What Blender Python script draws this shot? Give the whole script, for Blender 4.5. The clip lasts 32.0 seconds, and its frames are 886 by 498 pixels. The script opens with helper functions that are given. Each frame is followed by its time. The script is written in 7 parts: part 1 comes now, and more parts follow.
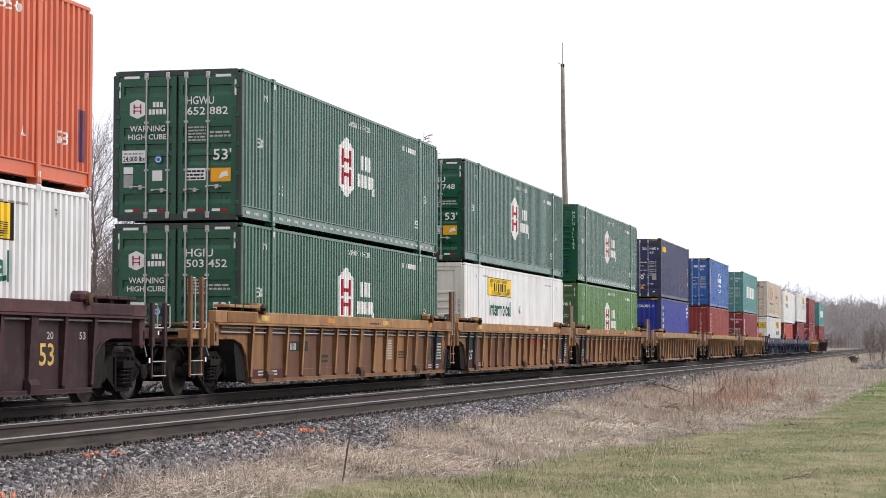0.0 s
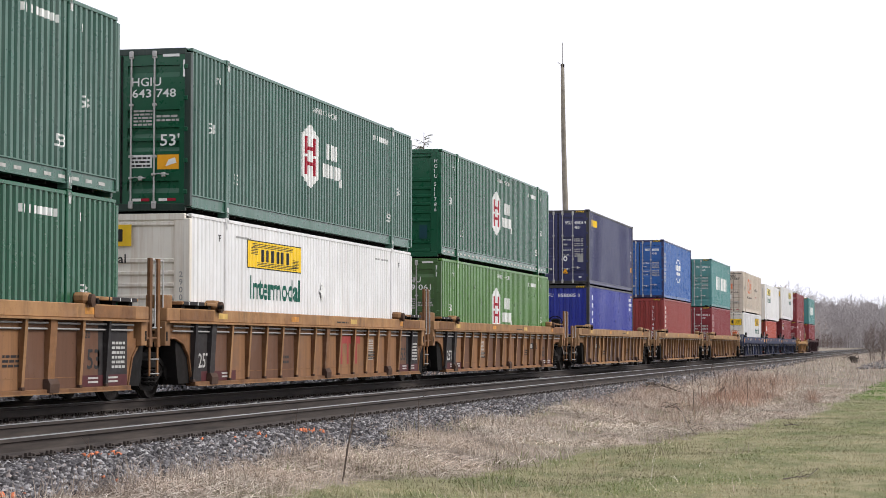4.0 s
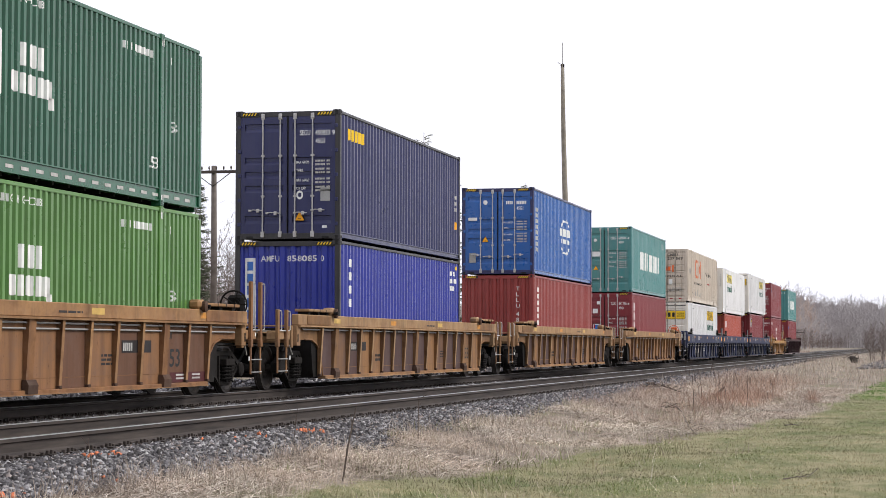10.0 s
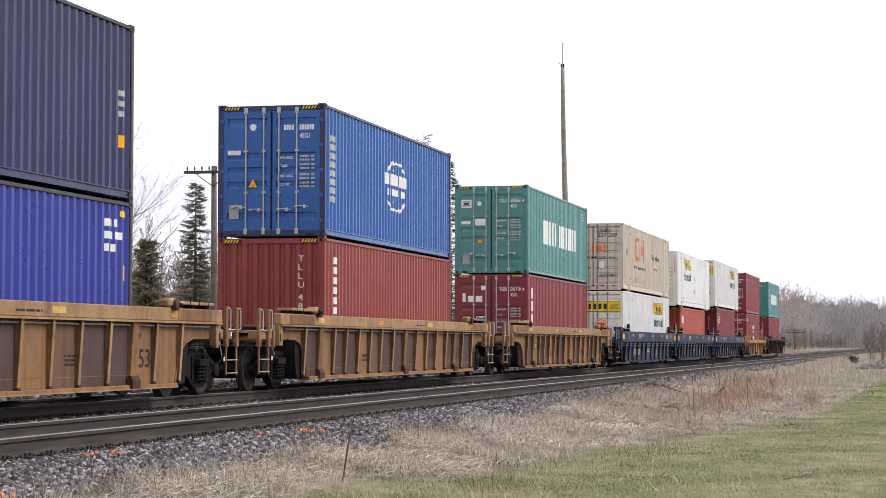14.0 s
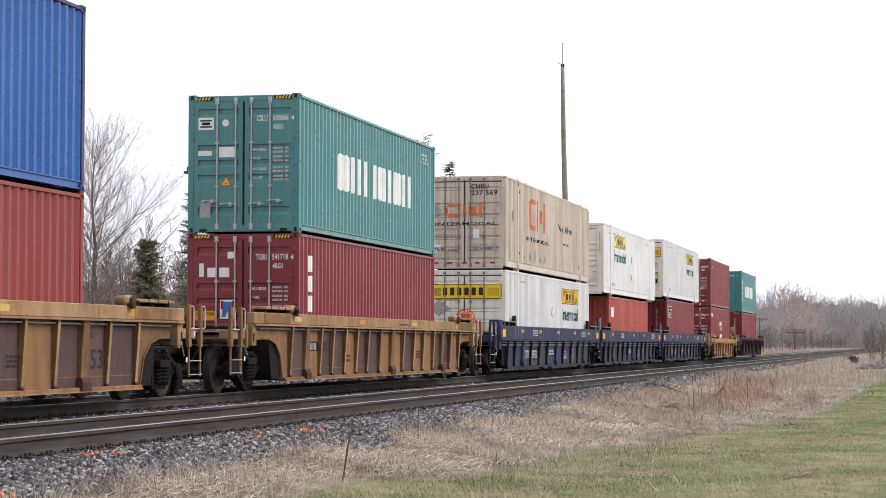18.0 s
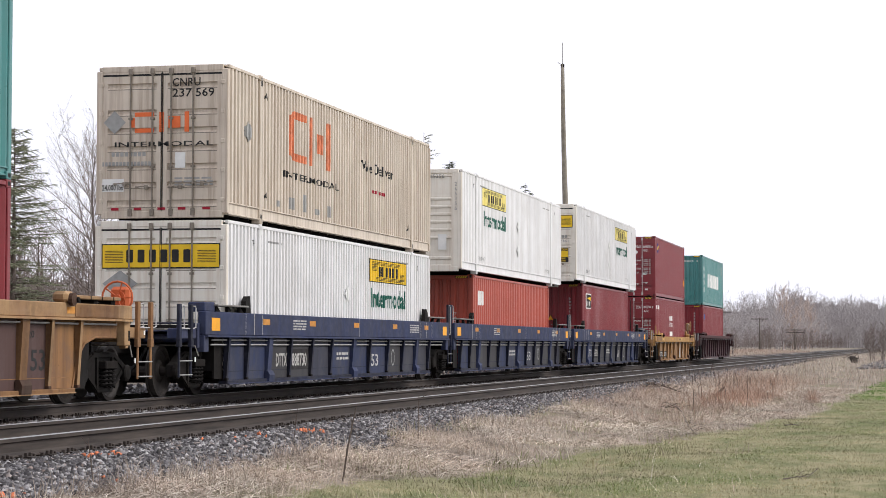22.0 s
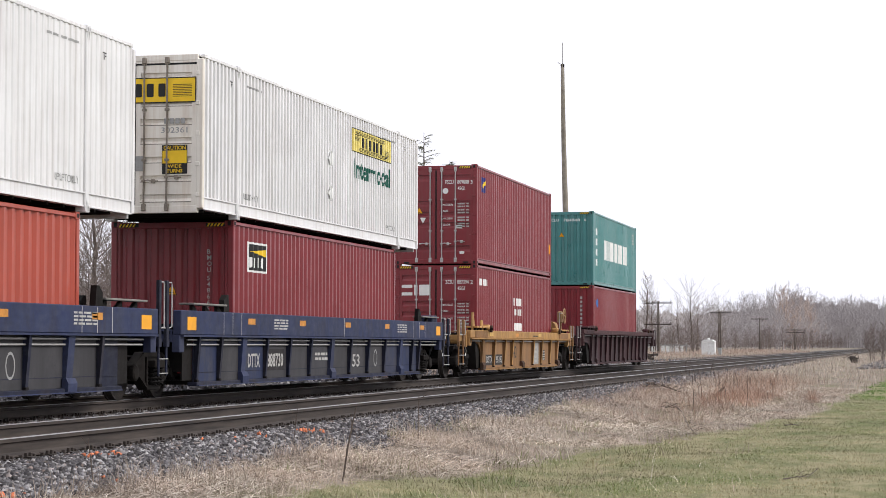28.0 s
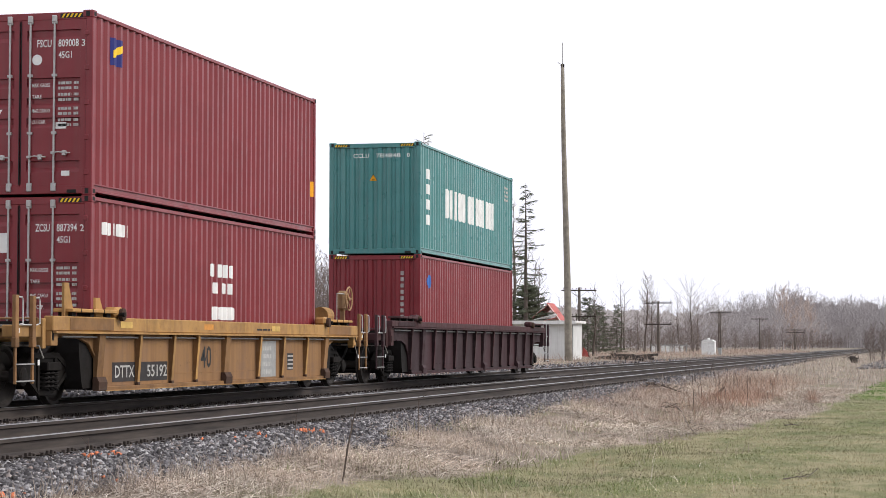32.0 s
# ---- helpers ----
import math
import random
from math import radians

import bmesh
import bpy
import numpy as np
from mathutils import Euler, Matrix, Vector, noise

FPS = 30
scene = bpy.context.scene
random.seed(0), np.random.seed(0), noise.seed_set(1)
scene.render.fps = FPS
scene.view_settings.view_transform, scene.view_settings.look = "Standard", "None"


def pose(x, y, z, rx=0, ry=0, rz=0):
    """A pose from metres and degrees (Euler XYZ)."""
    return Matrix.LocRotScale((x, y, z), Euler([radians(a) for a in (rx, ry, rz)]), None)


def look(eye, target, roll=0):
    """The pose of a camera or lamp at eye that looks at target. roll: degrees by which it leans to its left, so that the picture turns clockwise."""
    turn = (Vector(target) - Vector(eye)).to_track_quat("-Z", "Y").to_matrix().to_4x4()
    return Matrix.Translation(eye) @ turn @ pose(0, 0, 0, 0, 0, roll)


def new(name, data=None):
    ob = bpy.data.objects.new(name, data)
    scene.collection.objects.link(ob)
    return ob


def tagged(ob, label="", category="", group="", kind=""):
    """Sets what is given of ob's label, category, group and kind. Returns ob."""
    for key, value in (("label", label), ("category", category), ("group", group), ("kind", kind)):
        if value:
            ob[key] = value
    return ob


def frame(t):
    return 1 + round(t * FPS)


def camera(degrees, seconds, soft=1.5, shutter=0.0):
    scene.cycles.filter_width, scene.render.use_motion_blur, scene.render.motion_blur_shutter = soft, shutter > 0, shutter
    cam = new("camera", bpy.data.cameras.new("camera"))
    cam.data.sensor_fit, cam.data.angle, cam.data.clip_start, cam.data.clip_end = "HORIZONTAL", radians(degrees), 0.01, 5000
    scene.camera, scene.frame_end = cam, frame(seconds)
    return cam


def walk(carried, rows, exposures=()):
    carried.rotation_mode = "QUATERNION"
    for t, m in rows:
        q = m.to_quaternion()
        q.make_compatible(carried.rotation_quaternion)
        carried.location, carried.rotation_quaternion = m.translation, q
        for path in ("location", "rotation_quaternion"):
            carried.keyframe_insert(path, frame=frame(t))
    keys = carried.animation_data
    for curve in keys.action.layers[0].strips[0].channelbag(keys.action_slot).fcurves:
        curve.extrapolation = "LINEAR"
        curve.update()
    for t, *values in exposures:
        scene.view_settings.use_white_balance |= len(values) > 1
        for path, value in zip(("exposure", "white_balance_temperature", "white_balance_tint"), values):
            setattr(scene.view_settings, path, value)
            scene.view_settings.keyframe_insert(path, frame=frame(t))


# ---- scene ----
# Axes: the tracks run along +y, the camera stands at x = 0; z = 0 is the top of the rails.
END = 32.0
cam = camera(24.0, END, soft=0.75)
CAM_POSE = pose(0, 0, 0.926) @ pose(0, 0, 0, 0, 0, 13.07) @ pose(0, 0, 0, 92.63, 0, 0) @ pose(0, 0, 0, 0, 0, 0.09)
walk(cam, [(0.0, CAM_POSE), (END, CAM_POSE)])

TRAIN_X = -13.85          # centre line of the far track, on which the train runs
NEAR_X = -9.55            # centre line of the near track
RUN = (176.28333, 5.79679, 85.88261, -135.01275, 88.13853, -18.70547)


def run(t):
    """Metres that the train has gone at t seconds."""
    u = t / END
    return sum(c * u ** (i + 1) for i, c in enumerate(RUN))


# ---- light: a bright overcast sky ----
world = bpy.data.worlds.new("overcast")
scene.world = world
world.use_nodes = True
wn, wl = world.node_tree.nodes, world.node_tree.links
sky = wn.new("ShaderNodeTexSky")
sky.sky_type = "NISHITA"
sky.sun_disc = False
sky.sun_elevation, sky.sun_rotation = radians(41), radians(77)
sky.dust_density, sky.air_density = 4.0, 1.0
cloud = wn.new("ShaderNodeMix")
cloud.data_type = "RGBA"
cloud.inputs[0].default_value = 0.94
cloud.inputs[7].default_value = (11.0, 11.05, 12.1, 1)
wl.new(sky.outputs[0], cloud.inputs[6])
wl.new(cloud.outputs[2], wn["Background"].inputs[0])
wn["Background"].inputs[1].default_value = 0.1
sun = new("sun", bpy.data.lights.new("sun", "SUN"))
sun.data.energy, sun.data.angle, sun.data.color = 2.4, radians(24), (1.0, 0.97, 0.92)
sun.matrix_world = look((38, 9, 34), (0, 0, 0))
scene.view_settings.exposure = 0.04

# ---- materials ----


class Mat:
    def __init__(self, name, rough=0.6, metal=0.0, spec=0.5):
        self.m = bpy.data.materials.new(name)
        self.m.use_nodes = True
        self.n, self.l = self.m.node_tree.nodes, self.m.node_tree.links
        self.b = self.n["Principled BSDF"]
        self.b.inputs["Roughness"].default_value = rough
        self.b.inputs["Metallic"].default_value = metal
        self.b.inputs["Specular IOR Level"].default_value = spec
        self.co = None

    def coords(self, scale=(1, 1, 1), kind="Object"):
        if self.co is None:
            self.co = self.n.new("ShaderNodeTexCoord")
        mp = self.n.new("ShaderNodeMapping")
        mp.inputs["Scale"].default_value = scale
        self.l.new(self.co.outputs[kind], mp.inputs["Vector"])
        return mp.outputs[0]

    def noise(self, scale, detail=4, stretch=(1, 1, 1), rough=0.6, kind="Object"):
        t = self.n.new("ShaderNodeTexNoise")
        t.inputs["Scale"].default_value, t.inputs["Detail"].default_value = scale, detail
        t.inputs["Roughness"].default_value = rough
        self.l.new(self.coords(stretch, kind), t.inputs["Vector"])
        return t.outputs[0]

    def ramp(self, fac, stops):
        r = self.n.new("ShaderNodeValToRGB")
        el = r.color_ramp.elements
        while len(el) < len(stops):
            el.new(0.5)
        for e, (p, c) in zip(el, stops):
            e.position = p
            e.color = (*c, 1) if len(c) == 3 else c
        self.l.new(fac, r.inputs[0])
        return r.outputs[0]

    def grey(self, fac, a, b):
        return self.ramp(fac, [(a, (0, 0, 0)), (b, (1, 1, 1))])

    def mix(self, fac, a, b, mode="MIX"):
        x = self.n.new("ShaderNodeMix")
        x.data_type, x.blend_type = "RGBA", mode
        for i, v in ((0, fac), (6, a), (7, b)):
            if isinstance(v, (int, float)):
                x.inputs[i].default_value = v
            elif isinstance(v, tuple):
                x.inputs[i].default_value = (*v, 1)
            else:
                self.l.new(v, x.inputs[i])
        return x.outputs[2]

    def math(self, op, a, b):
        x = self.n.new("ShaderNodeMath")
        x.operation = op
        for i, v in ((0, a), (1, b)):
            if isinstance(v, (int, float)):
                x.inputs[i].default_value = v
            else:
                self.l.new(v, x.inputs[i])
        return x.outputs[0]

    def random(self):
        return self.n.new("ShaderNodeObjectInfo").outputs["Random"]

    def island(self):
        return self.n.new("ShaderNodeNewGeometry").outputs["Random Per Island"]

    def colour(self, c):
        if isinstance(c, tuple):
            self.b.inputs["Base Color"].default_value = (*c, 1)
        else:
            self.l.new(c, self.b.inputs["Base Color"])
        return self

    def rough(self, fac, lo, hi):
        self.l.new(self.ramp(fac, [(0.2, (lo,) * 3), (0.8, (hi,) * 3)]), self.b.inputs["Roughness"])
        return self

    def bump(self, height, strength=0.3, dist=0.02):
        b = self.n.new("ShaderNodeBump")
        b.inputs["Strength"].default_value, b.inputs["Distance"].default_value = strength, dist
        self.l.new(height, b.inputs["Height"])
        self.l.new(b.outputs[0], self.b.inputs["Normal"])
        return self


def mul(c, k):
    return tuple(min(1.0, v * k) for v in c)


def paint(name, c, dirt=0.3, rust=0.15, rough=0.42, grime=(0.10, 0.085, 0.07)):
    """Weathered coach paint: faded patches, streaks that run down, rust specks."""
    m = Mat(name, rough, 0.0, 0.42)
    fade = m.mix(m.grey(m.noise(0.9, 5), 0.3, 0.75), mul(c, 0.86), tuple(min(1, v * 1.06 + 0.012) for v in c))
    streak = m.grey(m.noise(1.0, 6, (9, 9, 0.35), 0.7), 0.46, 0.74)
    col = m.mix(m.math("MULTIPLY", streak, dirt), fade, grime)
    film = m.grey(m.noise(0.5, 6, (1, 0.7, 1.2), 0.7), 0.42, 0.70)
    col = m.mix(m.math("MULTIPLY", film, dirt * 0.5), col, tuple(v * 0.5 + g * 0.5 for v, g in zip(c, grime)))
    spot = m.grey(m.noise(7, 8, (1, 1, 0.6), 0.75), 0.66, 0.74)
    col = m.mix(m.math("MULTIPLY", spot, rust * 2), col, (0.16, 0.06, 0.025))
    m.colour(col)
    m.rough(m.noise(3, 5), rough - 0.20, rough)
    m.bump(m.noise(3, 3), 0.05, 0.006)
    return m.m


def weathered(name, c, rust_c=(0.13, 0.055, 0.025), amount=0.55, rough=0.62, dark=(0.05, 0.038, 0.03), dusty=0.08):
    """Old freight-car paint, stained brown from the top down, chipped and dusty."""
    m = Mat(name, rough, 0.0, 0.12)
    big = m.grey(m.noise(1.3, 6, (1, 1.0, 0.45), 0.65), 0.38, 0.72)
    base = m.mix(m.math("MULTIPLY", big, amount), c, rust_c)
    streak = m.grey(m.noise(1.0, 5, (2.6, 2.6, 0.22), 0.6), 0.52, 0.82)
    base = m.mix(m.math("MULTIPLY", streak, 0.75), base, dark)
    blotch = m.grey(m.noise(2.4, 8, (1, 1, 1.3), 0.7), 0.47, 0.70)
    base = m.mix(m.math("MULTIPLY", blotch, 0.5), base, mul(rust_c, 0.55))
    dust = m.grey(m.noise(3.4, 6, (1, 0.5, 1.6), 0.65), 0.5, 0.8)
    base = m.mix(m.math("MULTIPLY", dust, 0.35), base, tuple(v * 0.7 + dusty for v in c))
    chips = m.grey(m.noise(11, 8, (1, 1, 0.8), 0.75), 0.62, 0.7)
    base = m.mix(m.math("MULTIPLY", chips, 0.7), base, mul(rust_c, 0.7))
    tone = m.ramp(m.random(), [(0, (0.78, 0.78, 0.78)), (1, (1.1, 1.08, 1.05))])
    m.colour(m.mix(1.0, base, tone, "MULTIPLY"))
    m.rough(m.noise(5, 5), rough - 0.1, rough + 0.2)
    m.bump(m.noise(22, 5), 0.15, 0.006)
    return m.m


def plain(name, c, rough=0.6, metal=0.0, vary=0.15, scale=6):
    m = Mat(name, rough, metal, 0.2)
    m.colour(m.mix(m.grey(m.noise(scale, 5), 0.3, 0.7), mul(c, 1 - vary), mul(c, 1 + vary)))
    m.bump(m.noise(scale * 5, 4), 0.1, 0.003)
    return m.m


PAINT = {
    "green": paint("dark green container paint", (0.008, 0.095, 0.044), 0.20, 0.03, 0.34),
    "dusty_green": paint("dusty green container paint", (0.030, 0.112, 0.076), 0.42, 0.03, 0.40, (0.20, 0.21, 0.20)),
    "deep_green": paint("deep green door paint", (0.003, 0.078, 0.034), 0.10, 0.04, 0.40, (0.02, 0.03, 0.022)),
    "black_green": paint("black-green frame paint", (0.010, 0.030, 0.022), 0.3, 0.15, 0.45),
    "deep_lime": paint("soiled light green door paint", (0.055, 0.130, 0.036), 0.4, 0.10, 0.46, (0.05, 0.045, 0.03)),
    "lime": paint("light green container paint", (0.085, 0.215, 0.040), 0.2, 0.04, 0.42),
    "navy": paint("navy container paint", (0.014, 0.017, 0.085), 0.12, 0.03, 0.44),
    "royal": paint("royal blue container paint", (0.014, 0.026, 0.27), 0.14, 0.08, 0.42),
    "azure": paint("bright blue container paint", (0.008, 0.092, 0.34), 0.14, 0.03, 0.40),
    "brick": paint("red-brown container paint", (0.250, 0.030, 0.025), 0.18, 0.05, 0.50),
    "teal": paint("teal container paint", (0.052, 0.218, 0.212), 0.42, 0.06, 0.42, (0.17, 0.22, 0.21)),
    "maroon": paint("maroon container paint", (0.200, 0.013, 0.020), 0.16, 0.04, 0.46),
    "tan": paint("dirty beige container paint", (0.63, 0.55, 0.455), 0.80, 0.45, 0.55, (0.25, 0.165, 0.105)),
    "white": paint("white container paint", (0.74, 0.735, 0.735), 0.42, 0.14, 0.46, (0.36, 0.30, 0.26)),
    "cream": paint("soiled white container paint", (0.80, 0.76, 0.68), 0.45, 0.26, 0.5, (0.42, 0.27, 0.15)),
    "charcoal": paint("charcoal frame paint", (0.022, 0.021, 0.024), 0.3, 0.2, 0.5),
    "orange": paint("orange container paint", (0.60, 0.115, 0.040), 0.2, 0.06, 0.45),
    "rust_red": paint("red-orange container paint", (0.40, 0.062, 0.035), 0.2, 0.06, 0.48),
}
CAR = {
    "yellow": weathered("weathered yellow car paint", (0.262, 0.133, 0.061), (0.105, 0.052, 0.034), 0.75),
    "rusty": weathered("rusted yellow car paint", (0.290, 0.158, 0.070), (0.112, 0.060, 0.044), 0.75),
    "amber": weathered("dull yellow car paint", (0.28, 0.155, 0.068), (0.17, 0.088, 0.048), 0.65),
    "brown": weathered("dark brown car paint", (0.054, 0.028, 0.032), (0.040, 0.028, 0.029), 0.5),
    "blue": weathered("dull blue car paint", (0.022, 0.026, 0.052), (0.030, 0.029, 0.033), 0.8),
}
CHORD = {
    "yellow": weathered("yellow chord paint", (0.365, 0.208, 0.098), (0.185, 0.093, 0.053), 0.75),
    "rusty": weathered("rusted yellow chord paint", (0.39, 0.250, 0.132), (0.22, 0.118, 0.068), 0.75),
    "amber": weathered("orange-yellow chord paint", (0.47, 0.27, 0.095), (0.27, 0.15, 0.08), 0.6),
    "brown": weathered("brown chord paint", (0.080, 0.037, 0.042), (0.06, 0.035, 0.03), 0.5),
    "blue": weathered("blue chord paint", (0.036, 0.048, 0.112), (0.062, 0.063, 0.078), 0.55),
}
BAY = {}
for key_, clean_, dirty_ in (("yellow", (0.248, 0.126, 0.061), (0.142, 0.072, 0.045)), ("amber", (0.265, 0.146, 0.066), (0.19, 0.098, 0.055)), ("rusty", (0.262, 0.138, 0.062), (0.096, 0.058, 0.053)),
                             ("blue", (0.030, 0.039, 0.084), (0.056, 0.054, 0.058)), ("brown", (0.056, 0.026, 0.030), (0.045, 0.025, 0.028))):
    m_ = Mat(key_ + " bay panel paint", 0.62, 0.0, 0.12)
    own_ = m_.ramp(m_.random(), [(0.0, mul(clean_, 1.08)), (0.42, clean_), (0.52, dirty_), (1.0, mul(dirty_, 0.85))])
    run_ = m_.grey(m_.noise(1.0, 6, (5, 5, 0.25), 0.65), 0.44, 0.70)
    own_ = m_.mix(m_.math("MULTIPLY", run_, 0.55), own_, mul(dirty_, 0.6))
    rub_ = m_.grey(m_.noise(1.6, 8, (1, 1, 0.9), 0.7), 0.48, 0.66)
    own_ = m_.mix(m_.math("MULTIPLY", rub_, 0.55), own_, tuple(v * 0.8 + 0.035 for v in dirty_))
    chip_ = m_.grey(m_.noise(13, 8, (1, 1, 0.8), 0.75), 0.60, 0.67)
    m_.colour(m_.mix(m_.math("MULTIPLY", chip_, 0.6), own_, mul(dirty_, 0.45)))
    m_.bump(m_.noise(7, 4), 0.12, 0.01)
    BAY[key_] = m_.m
DARK = weathered("grimy black steel", (0.013, 0.012, 0.012), (0.022, 0.017, 0.014), 0.5, 0.75, (0.010, 0.009, 0.008), 0.022)
RUSTY = weathered("dark rusty steel", (0.085, 0.050, 0.036), (0.05, 0.034, 0.028), 0.6, 0.75)
SOOT = weathered("sooty panel", (0.035, 0.033, 0.036), (0.06, 0.05, 0.045), 0.4, 0.7)
STEEL = plain("galvanised rod", (0.44, 0.43, 0.42), 0.5, 0.2)
DULLROD = plain("dirty brown-grey rod", (0.23, 0.20, 0.165), 0.6, 0.2, 0.3)
GREYST = plain("dull grey steel", (0.20, 0.19, 0.175), 0.6, 0.2)
WHEEL = plain("worn wheel steel", (0.030, 0.025, 0.022), 0.6, 0.2)
TREAD = plain("worn running surface", (0.47, 0.47, 0.47), 0.45, 1.0, 0.2, 9)
PIPE = plain("pale worn pipe", (0.34, 0.33, 0.32), 0.5, 0.2)
RUBBER = plain("black gasket", (0.02, 0.02, 0.02), 0.7)
WHITE = plain("white marking", (0.74, 0.74, 0.72), 0.5, 0, 0.1, 3)
DIMWHITE = plain("worn white marking", (0.42, 0.41, 0.39), 0.6, 0, 0.25, 9)
BLACK = plain("black marking", (0.025, 0.025, 0.025), 0.6)
YELLOW = plain("yellow decal", (0.80, 0.52, 0.03), 0.5, 0, 0.1, 3)
AMBER = plain("amber decal", (0.80, 0.36, 0.02), 0.5, 0, 0.1, 3)
RED = plain("red marking", (0.32, 0.013, 0.03), 0.5, 0, 0.1, 3)
DKGREEN = plain("dark green lettering", (0.01, 0.10, 0.07), 0.5, 0, 0.1, 3)
ORANGEM = plain("orange lettering", (0.75, 0.16, 0.05), 0.55, 0, 0.15, 3)
SKYBLUE = plain("blue decal", (0.05, 0.15, 0.45), 0.5, 0, 0.1, 3)
GREYDECAL = plain("grey plate", (0.33, 0.33, 0.32), 0.6, 0.2)

# ---- mesh helpers ----


def link(name, mesh, mat=None, parent=None, label="", m=None):
    ob = new(name, mesh)
    if mat is not None and mesh is not None and not mesh.materials:
        mesh.materials.append(mat)
    if parent is not None:
        ob.parent = parent
    if m is not None:
        ob.matrix_basis = m
    if label:
        ob["label"] = label
    return ob


def mesh_of(bm, name, smooth=False):
    me = bpy.data.meshes.new(name)
    bm.normal_update()
    bm.to_mesh(me)
    bm.free()
    if smooth:
        me.polygons.foreach_set("use_smooth", [True] * len(me.polygons))
    return me


def part(name, bm, mat, parent, label="", m=None, smooth=False):
    return link(name, mesh_of(bm, name, smooth), mat, parent, label, m)


def box(bm, x0, x1, y0, y1, z0, z1, bev=0.0):
    vs = [bm.verts.new((x, y, z)) for x in (x0, x1) for y in (y0, y1) for z in (z0, z1)]
    fs = [bm.faces.new([vs[i] for i in q]) for q in
          ((0, 1, 3, 2), (4, 6, 7, 5), (0, 4, 5, 1), (2, 3, 7, 6), (0, 2, 6, 4), (1, 5, 7, 3))]
    if bev:
        es = list({e for f in fs for e in f.edges})
        bmesh.ops.bevel(bm, geom=es, offset=bev, segments=1, affect="EDGES", clamp_overlap=True)
    return bm


def B(x0, x1, y0, y1, z0, z1, bev=0.0):
    return box(bmesh.new(), min(x0, x1), max(x0, x1), min(y0, y1), max(y0, y1), min(z0, z1), max(z0, z1), bev)


def prism(bm, outline, axis, a, b):
    """Extrudes an outline (pairs) along an axis from a to b."""
    def at(p, w):
        return {"x": (w, p[0], p[1]), "y": (p[0], w, p[1]), "z": (p[0], p[1], w)}[axis]
    va = [bm.verts.new(at(p, a)) for p in outline]
    vb = [bm.verts.new(at(p, b)) for p in outline]
    n = len(outline)
    fs = [bm.faces.new(va), bm.faces.new(vb[::-1])]
    for i in range(n):
        fs.append(bm.faces.new((va[i], vb[i], vb[(i + 1) % n], va[(i + 1) % n])))
    bmesh.ops.recalc_face_normals(bm, faces=fs)
    return bm


def tube(bm, pts, r, n=8):
    """A round bar along a run of points; r may be a list."""
    pts = [Vector(p) for p in pts]
    rs = r if isinstance(r, (list, tuple)) else [r] * len(pts)
    rings = []
    for i, p in enumerate(pts):
        d = (pts[min(i + 1, len(pts) - 1)] - pts[max(i - 1, 0)]).normalized()
        a = d.orthogonal().normalized()
        if rings:
            a = (last - d * last.dot(d)).normalized() if (last - d * last.dot(d)).length > 1e-4 else a
        last = a
        b = d.cross(a)
        rings.append([bm.verts.new(p + (a * math.cos(2 * math.pi * k / n) + b * math.sin(2 * math.pi * k / n)) * rs[i]) for k in range(n)])
    for r0, r1 in zip(rings, rings[1:]):
        for k in range(n):
            bm.faces.new((r0[k], r0[(k + 1) % n], r1[(k + 1) % n], r1[k]))
    bm.faces.new(rings[0][::-1])
    bm.faces.new(rings[-1])
    return bm


def lathe(bm, prof, axis="x", n=28, centre=(0, 0, 0)):
    """Turns a profile of (along the axis, radius) pairs."""
    rings = []
    for a, r in prof:
        ring = []
        for k in range(n):
            c, s = r * math.cos(2 * math.pi * k / n), r * math.sin(2 * math.pi * k / n)
            p = {"x": (a, c, s), "y": (s, a, c), "z": (c, s, a)}[axis]
            ring.append(bm.verts.new(Vector(p) + Vector(centre)))
        rings.append(ring)
    for r0, r1 in zip(rings, rings[1:]):
        for k in range(n):
            bm.faces.new((r0[k], r0[(k + 1) % n], r1[(k + 1) % n], r1[k]))
    bm.faces.new(rings[0][::-1])
    bm.faces.new(rings[-1])
    bmesh.ops.recalc_face_normals(bm, faces=bm.faces[:])
    return bm


GLYPHS = {}


def glyphs(text, bold=0.012):
    """Outline mesh of a text in the built-in font, one unit high capitals about 0.7: vertices and faces."""
    if (text, bold) not in GLYPHS:
        cu = bpy.data.curves.new("lettering", "FONT")
        cu.body, cu.resolution_u, cu.fill_mode, cu.offset = text, 2, "FRONT", bold
        tmp = bpy.data.objects.new("lettering", cu)
        me = bpy.data.meshes.new_from_object(tmp)
        GLYPHS[text, bold] = ([tuple(v.co)[:2] for v in me.vertices], [tuple(p.vertices) for p in me.polygons])
        bpy.data.objects.remove(tmp)
        bpy.data.meshes.remove(me)
        bpy.data.curves.remove(cu)
    return GLYPHS[text, bold]


def lettering(text, u, w, height, width=None, bold=0.012):
    """Placed letters: lower left corner at (u, w), capitals of that height, squeezed to that width."""
    vs, fs = glyphs(text, bold)
    if not vs:
        return [], []
    x0, x1 = min(v[0] for v in vs), max(v[0] for v in vs)
    k = height / 0.70
    kx = width / (x1 - x0) if width else k
    return [(u + (x - x0) * kx, w + y * k) for x, y in vs], fs


def quads(rects):
    vs, fs = [], []
    for u0, w0, u1, w1 in rects:
        n = len(vs)
        vs += [(u0, w0), (u1, w0), (u1, w1), (u0, w1)]
        fs.append((n, n + 1, n + 2, n + 3))
    return vs, fs


def poly(pts):
    return list(pts), [tuple(range(len(pts)))]


